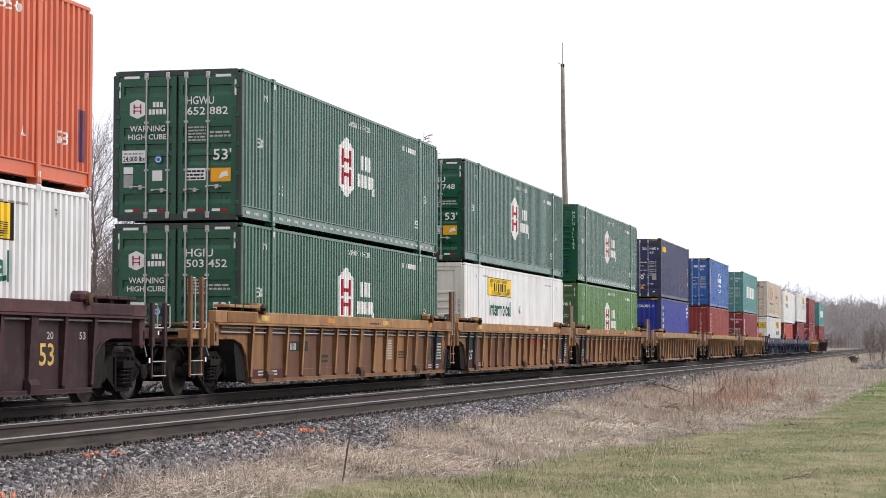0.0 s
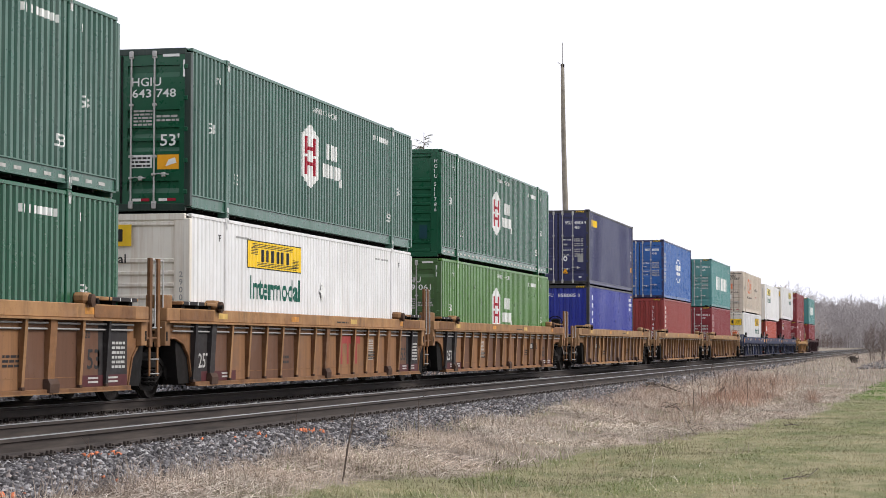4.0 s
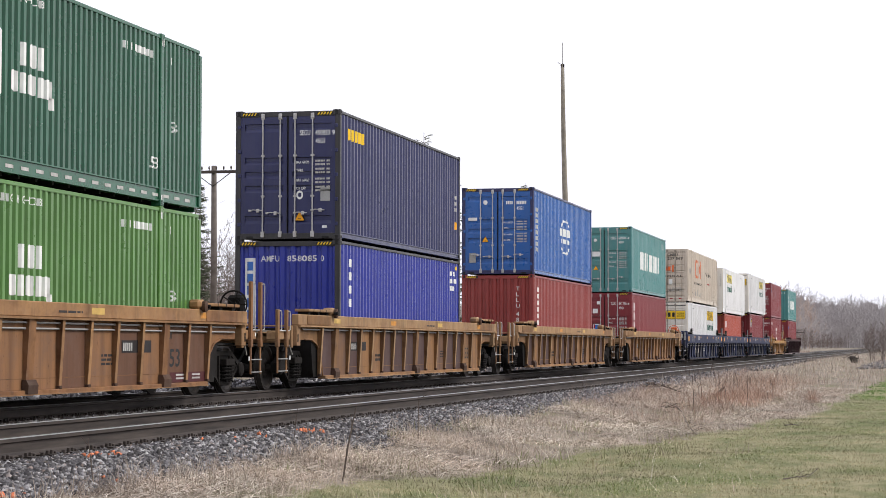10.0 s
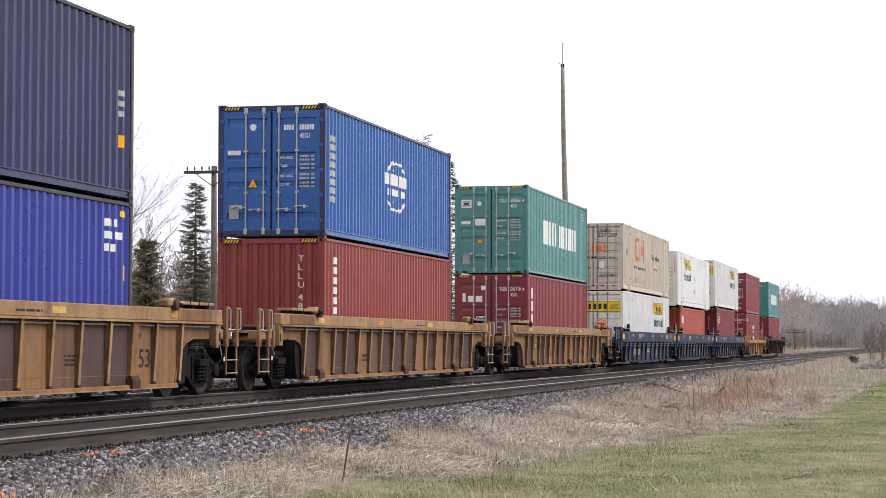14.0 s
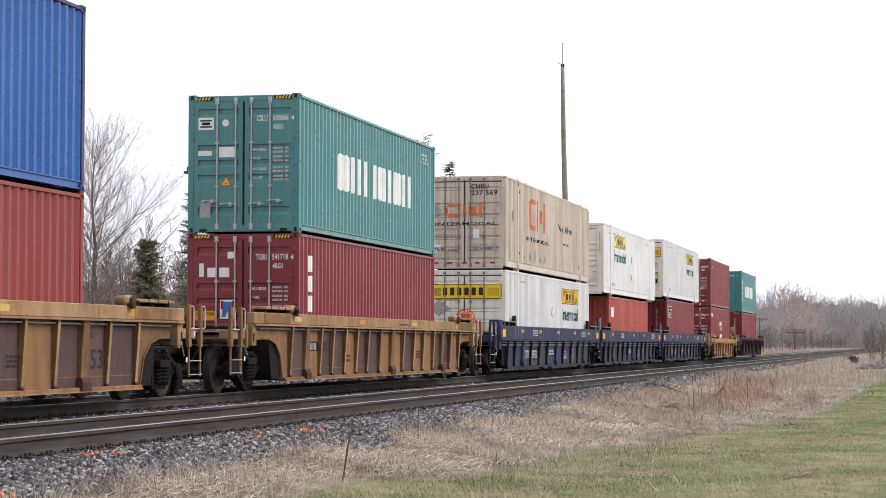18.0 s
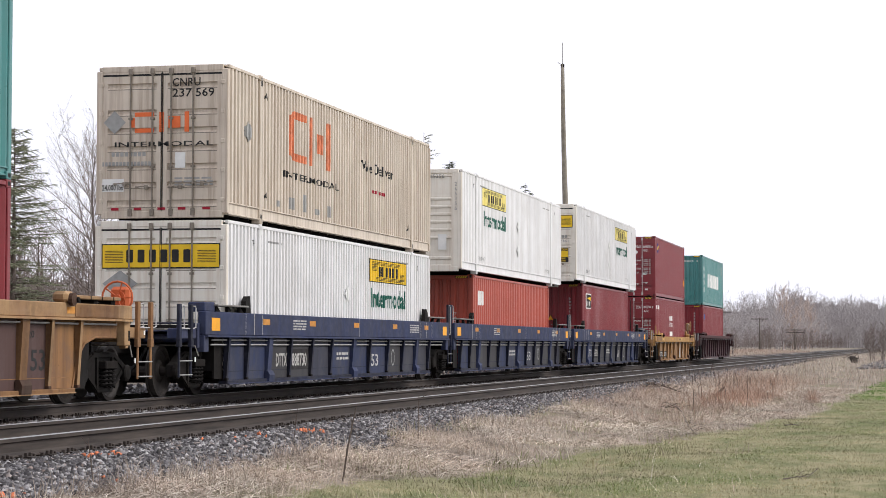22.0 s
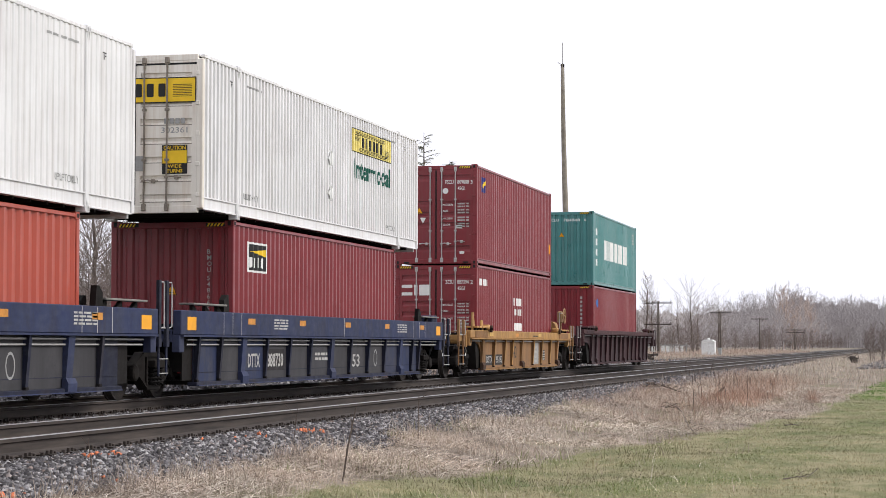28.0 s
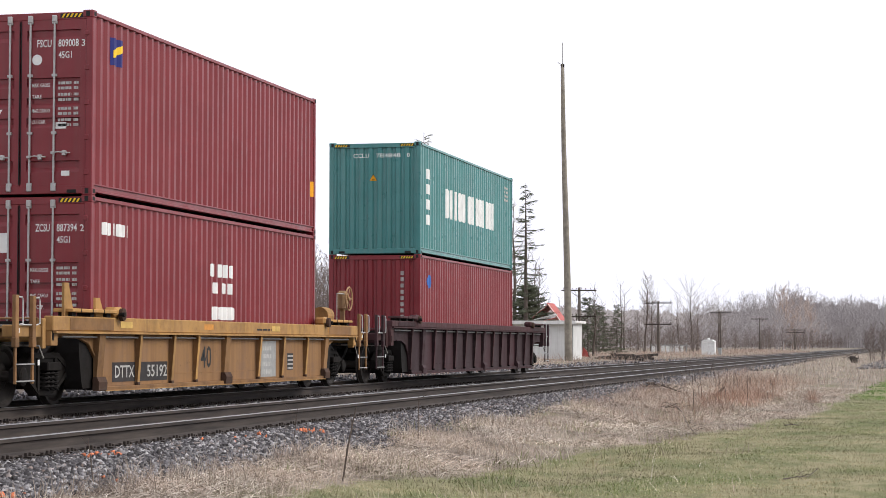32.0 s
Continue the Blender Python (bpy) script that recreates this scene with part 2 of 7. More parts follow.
def bars(u, w, width, height, n, gap=0.25):
    """A row of n upright blocks in place of letters."""
    step = width / n
    if height < 0.18:
        return quads([(u + i * step, w, u + (i + 1 - gap) * step, w + height) for i in range(n)])
    vs, fs = [], []
    for i in range(n):          # large ones: rounded, not all of one height
        a, b = u + i * step, u + (i + 1 - gap) * step
        lo, hi = w, w + height
        c, d = 0.16 * (b - a), 0.05 * height
        k = len(vs)
        vs += [(a + c, lo), (b - c, lo), (b, lo + d), (b, hi - d), (b - c, hi), (a + c, hi), (a, hi - d), (a, lo + d)]
        fs.append(tuple(range(k, k + 8)))
    return vs, fs


def lines(u, w, width, height, n, seed=1):
    """Small unreadable print: n lines of broken bars."""
    rnd = random.Random(seed)
    out = []
    step = height / n
    for i in range(n):
        x = u
        while x < u + width * 0.97:
            d = min(width * rnd.uniform(0.12, 0.34), u + width - x)
            out.append((x, w + i * step, x + d, w + (i + 0.55) * step))
            x += d + width * 0.05
    return quads(out)


SPLIT = {"reflective_strip": "reflective_strip", "letter_blocks": "letter_block", "reflector": "reflector", "number_bars": "number_bar", "decal": "decal"}


class Face:
    """A side of a thing as a sheet: u to the reader's right, w up, d out of the sheet; with a corrugation d(u)."""

    def __init__(self, origin, u, out, prof=None, breaks=None):
        self.o, self.u, self.n = Vector(origin), Vector(u), Vector(out)
        self.prof, self.breaks = prof, breaks

    def at(self, u, w, d=0.0):
        return self.o + self.u * u + Vector((0, 0, w)) + self.n * d

    def mark(self, shape, mat, parent, name="marking", label="", lift=0.004):
        vs, fs = shape
        if not vs:
            return None
        if name in SPLIT and len(fs) > 1:
            for f in fs:
                self.mark(([vs[i] for i in f], [tuple(range(len(f)))]), mat, parent, SPLIT[name], label, lift)
            return None
        bm = bmesh.new()
        bv = [bm.verts.new((u, w, 0)) for u, w in vs]
        for f in fs:
            try:
                bm.faces.new([bv[i] for i in f])
            except ValueError:
                pass
        if self.prof:
            u0, u1 = min(v[0] for v in vs), max(v[0] for v in vs)
            for b in self.breaks(u0, u1):
                bmesh.ops.bisect_plane(bm, geom=bm.verts[:] + bm.edges[:] + bm.faces[:], dist=1e-5, plane_co=(b, 0, 0), plane_no=(1, 0, 0))
        for v in bm.verts:
            u, w = v.co.x, v.co.y
            v.co = self.at(u, w, (self.prof(u) if self.prof else 0.0) + lift)
        bmesh.ops.recalc_face_normals(bm, faces=bm.faces[:])
        bm.normal_update()
        for f in bm.faces:
            if f.normal.dot(self.n) < 0:
                f.normal_flip()
        ob = part(name, bm, mat, parent, label)
        return tagged(ob, kind="stuff") if name == "small_print" else ob


def corrugation(length, pitch, depth, flat_out, slope):
    """Depth along u of a pressed sheet (0 = crest, -depth = trough), and where it bends."""
    n = max(1, round(length / pitch))
    p = length / n
    fo, sl = flat_out * p, slope * p
    bends = [0, fo / 2, fo / 2 + sl, p - fo / 2 - sl, p - fo / 2]

    def prof(u):
        x = u % p
        if x > p / 2:
            x = p - x
        if x < fo / 2:
            return 0.0
        if x < fo / 2 + sl:
            return -depth * (x - fo / 2) / sl
        return -depth

    def breaks(u0, u1):
        k0, k1 = math.floor(u0 / p), math.ceil(u1 / p)
        return [k * p + b for k in range(k0, k1 + 1) for b in bends[1:] if u0 < k * p + b < u1]
    return prof, breaks


def sheet(bm, face, u0, u1, w0, w1, thick=0.02):
    """The corrugated sheet itself, with a back."""
    us = [u0] + face.breaks(u0, u1) + [u1]
    rows = []
    for u in us:
        d = face.prof(u)
        rows.append([bm.verts.new(face.at(u, w, e)) for w, e in ((w0, d), (w1, d), (w1, d - thick), (w0, d - thick))])
    for a, b in zip(rows, rows[1:]):
        for k in range(4):
            bm.faces.new((a[k], b[k], b[(k + 1) % 4], a[(k + 1) % 4]))
    bm.faces.new(rows[0][::-1])
    bm.faces.new(rows[-1])
    bmesh.ops.recalc_face_normals(bm, faces=bm.faces[:])
    return bm

# ---- containers ----
HC = 2.896                # height of every box on this train
RIBS = {}                 # where the stakes of each car stand
MOVING = []               # (thing, its place when the clip starts)
SPINNING = []             # wheelsets, with their place in the truck


def casting_mesh():
    bm = B(-0.089, 0.089, -0.081, 0.081, 0, 0.118, 0.012)
    return mesh_of(bm, "corner_casting")


def rod_mesh(h):
    bm = bmesh.new()
    tube(bm, [(0, 0, 0.03), (0, 0, h - 0.03)], 0.0175, 8)
    for z in (0.10, 0.33 * h, 0.66 * h, h - 0.10):
        box(bm, -0.042, 0.042, -0.014, 0.03, z - 0.022, z + 0.022, 0.006)
    for z in (0.045, h - 0.045):
        box(bm, -0.038, 0.038, -0.030, 0.028, z - 0.055, z + 0.055, 0.010)
    return mesh_of(bm, "lock_rod")


def handle_mesh():
    bm = bmesh.new()
    tube(bm, [(0, -0.045, 0), (0.10, -0.055, 0.012), (0.20, -0.055, 0.0), (0.29, -0.045, -0.005)], 0.011, 6)
    box(bm, 0.16, 0.22, -0.062, 0.0, -0.045, 0.035, 0.006)
    box(bm, -0.03, 0.03, -0.055, 0.0, -0.02, 0.02, 0.004)
    return mesh_of(bm, "handle")


SHARED = {}
# pressed grooves of the doors, as shares of the leaf's height from below
DOOR_LONG = ((0.07, 0.15), (0.35, 0.42), (0.44, 0.51), (0.55, 0.63), (0.85, 0.93))
DOOR_ISO = ((0.08, 0.15), (0.35, 0.41), (0.47, 0.53), (0.59, 0.65), (0.87, 0.94))
DOOR_CREAM = ((0.03, 0.08), (0.17, 0.21), (0.30, 0.34), (0.43, 0.47), (0.56, 0.60), (0.69, 0.73), (0.88, 0.92))


def shared(key, make):
    if key not in SHARED:
        SHARED[key] = make()
    return SHARED[key]


def striped(u, w, width, height, n=5):
    vs, fs = [], []
    s = width / (2 * n)
    for i in range(n):
        k = len(vs)
        x = u + 2 * i * s
        vs += [(x, w), (x + s, w), (x + s + height * 0.6, w + height), (x + height * 0.6, w + height)]
        fs.append((k, k + 1, k + 2, k + 3))
    return vs, fs


def container(y0, z0, long53, colour, label, front="doors", door_colour=None, tall=HC, frame_colour=None, group="stacked containers", flat=False, door_frame=None):
    """One freight container; its origin is the middle of the bottom edge of the end that faces the camera."""
    L, W = (16.154, 2.591) if long53 else (12.192, 2.438)
    H = tall - 0.012
    mat = PAINT[colour]
    dmat = PAINT[door_colour or colour]
    ob = tagged(new("container"), label, "container", group)
    ob.empty_display_size = 0.5
    hw = W / 2
    pmat = PAINT[frame_colour] if frame_colour else None
    rail = 0.285 if long53 else 0.15
    # corrugated sides
    n_pitch = 0.203 if long53 else 0.278
    depth = 0.018 if flat else 0.052 if long53 else 0.042
    prof, breaks = corrugation(L - 0.24, n_pitch, depth, 0.42 if long53 else 0.26, 0.12 if long53 else 0.245)
    inset = 0.012 if long53 else 0.02
    near = Face((hw - inset, 0.12, 0), (0, 1, 0), (1, 0, 0), prof, breaks)
    far = Face((-hw + inset, L - 0.12, 0), (0, -1, 0), (-1, 0, 0), prof, breaks)
    for f in (near, far):
        part("side_panel", sheet(bmesh.new(), f, 0, L - 0.24, rail + 0.02, H - 0.06), mat, ob)
    for s in (-1, 1):
        part("top_rail", B(s * (hw - 0.075), s * (hw - 0.004), 0.1, L - 0.1, H - 0.075, H - 0.012, 0.008), pmat or mat, ob)
        zb = 0.085 if long53 else 0.05
        o = [(s * (hw - 0.16), zb), (s * (hw - 0.012), zb), (s * (hw - 0.012), zb + 0.022), (s * (hw - 0.035), zb + 0.03),
             (s * (hw - 0.035), rail), (s * (hw - 0.008), rail + 0.008), (s * (hw - 0.008), rail + 0.028), (s * (hw - 0.06), rail + 0.028), (s * (hw - 0.06), zb + 0.03), (s * (hw - 0.16), zb + 0.02)]
        part("bottom_rail", prism(bmesh.new(), o, "y", 0.1, L - 0.1), mat, ob)
        for y in (0.0, L):
            ya, yb = (y, y + 0.11) if y == 0 else (y - 0.11, y)
            part("corner_post", B(s * (hw - 0.12), s * hw, ya, yb, 0.10, H - 0.10, 0.012), pmat or (PAINT[door_frame] if door_frame and y == 0 else dmat if y == 0 else mat), ob)
    part("roof", B(-hw + 0.07, hw - 0.07, 0.05, L - 0.05, H - 0.055, H - 0.025), mat, ob)
    part("floor", B(-hw + 0.06, hw - 0.06, 0.06, L - 0.06, 0.13, 0.16), DARK, ob)
    for k in range(int(L / 0.6)):
        link("cross_member", shared(("cross_member", long53), lambda: mesh_of(B(-hw + 0.1, hw - 0.1, 0, 0.06, 0.04, 0.129), "cross_member")), DARK, ob, "", Matrix.Translation((0, 0.3 + 0.6 * k, 0)))
    # castings: at the corners, and on the long boxes also at the 40 ft posts
    spots = [0.081, L - 0.081]
    if long53:
        spots = [1.98, L - 1.98]
        for y in spots:
            for s in (-1, 1):
                part("lifting_post", B(s * (hw - 0.07), s * (hw + 0.006), y - 0.075, y + 0.075, 0.08, H - 0.08, 0.014), mat, ob)
    for y in spots:
        for s in (-1, 1):
            for z in (0.0, H - 0.106):
                link("corner_casting", shared("cast" + (frame_colour or colour), lambda: casting_mesh()), pmat or mat, ob, "",
                     Matrix.Translation((s * (hw - 0.085 + (0.012 if long53 else 0)), y, z)))
    if not long53:
        hole_end = shared("hole_end", lambda: mesh_of(B(-0.032, 0.032, -0.003, 0.01, -0.042, 0.042, 0.002), "casting_hole"))
        hole_side = shared("hole_side", lambda: mesh_of(B(-0.01, 0.003, -0.045, 0.045, -0.03, 0.03, 0.002), "casting_hole"))
        for z in (0.059, H - 0.047):
            for s in (-1, 1):
                link("casting_hole", hole_end, RUBBER, ob, "", Matrix.Translation((s * (hw - 0.085), 0.0, z)))
            for y in spots:
                link("casting_hole", hole_side, RUBBER, ob, "", Matrix.Translation((hw + 0.0045, y, z)))
        for x in (-hw + 0.34, hw - 0.34):
            part("sill_slot", B(x - 0.08, x + 0.08, 0.004, 0.02, 0.03, 0.085, 0.003), RUBBER, ob)
    else:
        post_face = Face((hw + 0.006, 0, 0), (0, 1, 0), (1, 0, 0))
        for y in spots:
            for z in (0.02, H - 0.20):
                for d in (-0.045, 0.015):
                    post_face.mark(quads([(y + d, z, y + d + 0.03, z + 0.17)]), WHITE if colour != "tan" else BLACK, ob, "post_marker", "", 0.010)
    # far end
    pe, be = corrugation(W - 0.24, 0.25, 0.04, 0.3, 0.2)
    back = Face((hw - 0.12, L - 0.03, 0), (-1, 0, 0), (0, 1, 0), pe, be)
    part("end_wall", sheet(bmesh.new(), back, 0, W - 0.24, 0.14, H - 0.1), mat, ob)
    for y, e in ((0.01, 0.09), (L - 0.09, L - 0.01)):
        part("end_header", B(-hw + 0.1, hw - 0.1, y, e, H - 0.13, H - 0.015, 0.008), pmat or (PAINT[door_frame] if door_frame and y < 1 else dmat if y < 1 else mat), ob)
        part("end_sill", B(-hw + 0.1, hw - 0.1, y, e, 0.02, 0.15, 0.008), pmat or (PAINT[door_frame] if door_frame and y < 1 else dmat if y < 1 else mat), ob)
    # the end that faces the camera
    end = Face((-hw, 0.016 if front == "doors" else 0.010, 0), (1, 0, 0), (0, -1, 0))
    RODMAT = DULLROD if colour in ("tan", "white") else STEEL
    if front == "doors":
        for s in (-1, 1):
            xa, xb = (-hw + 0.115, -0.008) if s < 0 else (0.008, hw - 0.115)
            grooves = DOOR_CREAM if door_colour == "cream" or colour == "tan" else DOOR_LONG if long53 else DOOR_ISO
            o = [(0.075, 0.15), (0.018, 0.15)]
            for g0, g1 in grooves:
                za, zb = 0.15 + g0 * (H - 0.28), 0.15 + g1 * (H - 0.28)
                o += [(0.018, za), (0.058, za + 0.4 * (zb - za)), (0.058, zb - 0.008), (0.018, zb)]
            o += [(0.018, H - 0.13), (0.075, H - 0.13)]
            bm = prism(bmesh.new(), o, "x", xa + 0.10, xb - 0.10)
            for e0, e1 in ((xa, xa + 0.101), (xb - 0.101, xb)):
                box(bm, e0, e1, 0.0185, 0.0745, 0.1505, H - 0.1305)
            door = part("door", bm, dmat, ob)
            for z0_, z1_ in ((0.15, 0.175), (H - 0.165, H - 0.13)):
                part("gasket", B(xa, xb, 0.026, 0.039, z0_, z1_), RUBBER, door)
            part("gasket", B(xb - 0.012 if s < 0 else xa, xb if s < 0 else xa + 0.012, 0.008, 0.018, 0.17, H - 0.15), RUBBER, door)
            part("gasket", B(xa if s < 0 else xb - 0.02, xa + 0.02 if s < 0 else xb, 0.026, 0.039, 0.17, H - 0.15), RUBBER, door)
            if door_colour == "cream" or colour == "tan":
                for g0, g1 in grooves:
                    zg = 0.15 + g0 * (H - 0.28)
                    part("rib_seam", B(xa + 0.10, xb - 0.10, 0.0165, 0.0185, zg - 0.016, zg - 0.002), DULLROD, door)
                part("gasket", B(xa, xb, 0.0155, 0.0185, H - 0.20, H - 0.166), RUBBER, door)
            wdt = xb - xa
            for q in (0.15, 0.52):
                x = xa + wdt * (q if s > 0 else 1 - q)
                rod = link("lock_rod", shared(("rod", round(H, 2), RODMAT.name), lambda: rod_mesh(H - 0.14)), RODMAT, door, "galvanised locking bar",
                           Matrix.Translation((x, 0.0, 0.07)))
                rod.matrix_basis = Matrix.Translation((x, -0.004, 0.07))
                hz = 0.66 if q > 0.5 else 0.60
                link("handle", shared(("handle", RODMAT.name), handle_mesh), RODMAT, door, "",
                     Matrix.Translation((x + (0.0 if s > 0 else -0.29), 0.0, hz)))
            for k in range(5):
                z = 0.35 + k * (H - 0.7) / 4
                x = (xa - 0.06) if s < 0 else (xb - 0.02)
                part("hinge", B(x, x + 0.08, -0.014, 0.05, z - 0.04, z + 0.04, 0.008), dmat, door)
    elif front == "ribs":
        o = [(0.08, 0.14), (0.045, 0.14)]
        for za in (H - 2.70, H - 2.47, H - 1.90, H - 1.68, H - 1.46, H - 1.25, H - 1.04, H - 0.82, H - 0.17):
            o += [(0.045, za - 0.075), (0.010, za - 0.045), (0.010, za + 0.005), (0.045, za + 0.02)]
        o += [(0.045, H - 0.1), (0.08, H - 0.1)]
        part("end_wall", prism(bmesh.new(), o, "x", -hw + 0.1, hw - 0.3), dmat, ob)
        part("end_post", B(hw - 0.3, hw - 0.1, 0.02, 0.05, 0.14, H - 0.12, 0.006), dmat, ob)
    else:
        fe = Face((-hw + 0.12, 0.03, 0), (1, 0, 0), (0, -1, 0), *corrugation(W - 0.24, 0.235, 0.045, 0.42, 0.14))
        part("end_wall", sheet(bmesh.new(), fe, 0, W - 0.24, 0.14, H - 0.1), dmat, ob)
        end = Face((-hw + 0.12, 0.03, 0), (1, 0, 0), (0, -1, 0), fe.prof, fe.breaks)
    if not long53:
        top = Face((-hw, 0.008, 0), (1, 0, 0), (0, -1, 0))
        for u in (0.13, W - 0.55):
            top.mark(quads([(u, H - 0.105, u + 0.42, H - 0.035)]), BLACK, ob, "hazard_strip")
            top.mark(striped(u + 0.02, H - 0.100, 0.34, 0.06), YELLOW, ob, "hazard_stripes", "", 0.007)
    ob.location = (TRAIN_X, y0, z0)
    MOVING.append((ob, (TRAIN_X, y0, z0)))
    return ob, near, end


# ---- well cars ----


def side_frame_mesh():
    o = [(-0.98, 0.36), (-0.98, 0.56), (-0.80, 0.62), (-0.45, 0.80), (0.45, 0.80), (0.80, 0.62), (0.98, 0.56), (0.98, 0.36),
         (0.78, 0.36), (0.70, 0.45), (0.42, 0.24), (0.28, 0.16), (-0.28, 0.16), (-0.42, 0.24), (-0.70, 0.45), (-0.78, 0.36)]
    bm = prism(bmesh.new(), o, "x", -0.07, 0.07)
    # raised rims of the casting
    box(bm, 0.07, 0.095, -0.47, 0.47, 0.71, 0.79, 0.01)
    box(bm, 0.07, 0.095, -0.30, 0.30, 0.16, 0.23, 0.01)
    for s in (-1, 1):
        prism(bm, [(s * 0.40, 0.72), (s * 0.48, 0.76), (s * 0.88, 0.58), (s * 0.84, 0.50)], "x", 0.07, 0.092)
        prism(bm, [(s * 0.28, 0.18), (s * 0.34, 0.26), (s * 0.72, 0.52), (s * 0.76, 0.45)], "x", 0.07, 0.092)
        prism(bm, [(s * 0.27, 0.23), (s * 0.34, 0.23), (s * 0.34, 0.72), (s * 0.27, 0.72)], "x", 0.07, 0.10)
        lathe(bm, [(0.06, 0.14), (0.12, 0.14), (0.14, 0.11), (0.145, 0.03)], "x", 14, (0, s * 0.889, 0.455))
    return mesh_of(bm, "side_frame")


def spring_mesh():
    """One coil spring, its turns as a winding bar."""
    n, turns = 54, 4.5
    pts = [(0.062 * math.cos(2 * math.pi * turns * k / n), 0.062 * math.sin(2 * math.pi * turns * k / n), 0.24 + 0.29 * k / n) for k in range(n + 1)]
    return mesh_of(tube(bmesh.new(), pts, 0.017, 6), "spring")


def wheelset_mesh():
    bm = bmesh.new()
    tube(bm, [(-1.02, 0, 0), (-0.72, 0, 0), (0.72, 0, 0), (1.02, 0, 0)], [0.07, 0.09, 0.09, 0.07], 12)
    for s in (-1, 1):
        pr = [(0.685, 0.10), (0.685, 0.40), (0.688, 0.482), (0.715, 0.485), (0.722, 0.460), (0.815, 0.452), (0.82, 0.40), (0.78, 0.36), (0.765, 0.20), (0.80, 0.13), (0.80, 0.08)]
        lathe(bm, [(s * a, r) for a, r in pr], "x", 30)
    return mesh_of(bm, "wheelset")


def truck(parent, y, rows=None):
    """A two-axle truck: bolster, side frames, springs and the wheelsets that turn."""
    bm = B(-1.05, 1.05, -0.17, 0.17, 0.50, 0.74, 0.03)
    lathe(bm, [(0.74, 0.2), (0.82, 0.2)], "z", 16)
    tk = part("truck", bm, DARK, parent, "", Matrix.Translation((0, y, 0)))
    for s in (-1, 1):
        side = Matrix.Translation((s * 1.0, 0, 0)) @ Matrix.Rotation(0 if s > 0 else math.pi, 4, "Z")
        link("side_frame", shared("side_frame", side_frame_mesh), DARK, tk, "", side)
        part("bolster_end", B(0.04 * s + s * 1.0, s * 1.22, -0.25, 0.25, 0.53, 0.66, 0.015), DARK, tk)
        for q in (-0.16, 0.0, 0.16):
            link("spring", shared("spring", spring_mesh), DARK, tk, "", Matrix.Translation((s * 1.13, q, 0)))
    for d in (-0.889, 0.889):
        ws = link("wheelset", shared("wheelset", wheelset_mesh), WHEEL, tk, "worn steel wheels on a turning axle", Matrix.Translation((0, d, 0.457)))
        SPINNING.append((ws, d))
    return tk


def ladder(parent, x, y, z0, z1, mat, width=0.36, rungs=2):
    """Two broad flat posts with wire grab loops; thin legs and bright rungs hang below the sill."""
    ld = part("ladder", B(x - 0.03, x + 0.03, y - 0.055, y + 0.055, 0.90, z1, 0.008), mat, parent)
    part("ladder_post", B(x - 0.03, x + 0.03, y + width - 0.055, y + width + 0.055, 0.90, z1, 0.008), mat, ld)
    for yy in (y, y + width):
        part("ladder_leg", B(x - 0.014, x + 0.014, yy - 0.03, yy + 0.03, z0, 0.90, 0.005), mat, ld)
        part("grab_iron", tube(bmesh.new(), [(x, yy, z1 - 0.03), (x + 0.02, yy + 0.17, z1 - 0.03), (x + 0.02, yy + 0.20, z1 - 0.07), (x + 0.02, yy + 0.20, 1.22), (x, yy + 0.05, 1.19)], 0.012, 6), STEEL, ld)
        part("post_foot", B(x - 0.034, x + 0.034, yy - 0.065, yy + 0.065, 0.88, 1.02, 0.008), mat, ld)
    for k in range(rungs):
        z = z0 + 0.04 + k * 0.24
        part("rung", tube(bmesh.new(), [(x + 0.015, y, z), (x + 0.04, y + 0.03, z), (x + 0.04, y + width - 0.03, z), (x + 0.015, y + width, z)], 0.011, 6), PIPE, ld)
    part("rung", tube(bmesh.new(), [(x, y, 1.20), (x, y + width, 1.20)], 0.012, 6), STEEL, ld)
    return ld


def brake_wheel(parent, x, y, z, mat, sideways=False):
    """Hand brake: spoked wheel, gear housing, stand. sideways: the wheel faces the side of the track."""
    turn = Matrix.Translation((x, y, z)) @ Matrix.Rotation(math.pi / 2 if sideways else 0.0, 4, "Z")
    bm = bmesh.new()
    n = 20
    tube(bm, [(0.26 * math.cos(2 * math.pi * k / n), 0, 0.26 * math.sin(2 * math.pi * k / n)) for k in range(n + 1)], 0.018, 6)
    for k in range(5):
        a = 2 * math.pi * k / 5
        tube(bm, [(0, 0.03, 0), (0.25 * math.cos(a), 0, 0.25 * math.sin(a))], 0.013, 5)
    lathe(bm, [(-0.02, 0.05), (0.06, 0.05)], "y", 12)
    hs = B(-0.16, 0.16, 0.06, 0.24, -0.26, 0.18, 0.05)
    lathe(hs, [(0.04, 0.11), (0.10, 0.11)], "y", 14)
    hb = part("hand_brake", hs, mat, parent, "", turn)
    part("brake_wheel", bm, mat, hb)
    part("brake_stand", B(-0.05, 0.05, 0.10, 0.20, 1.0 - z, -0.2, 0.01), mat, hb)


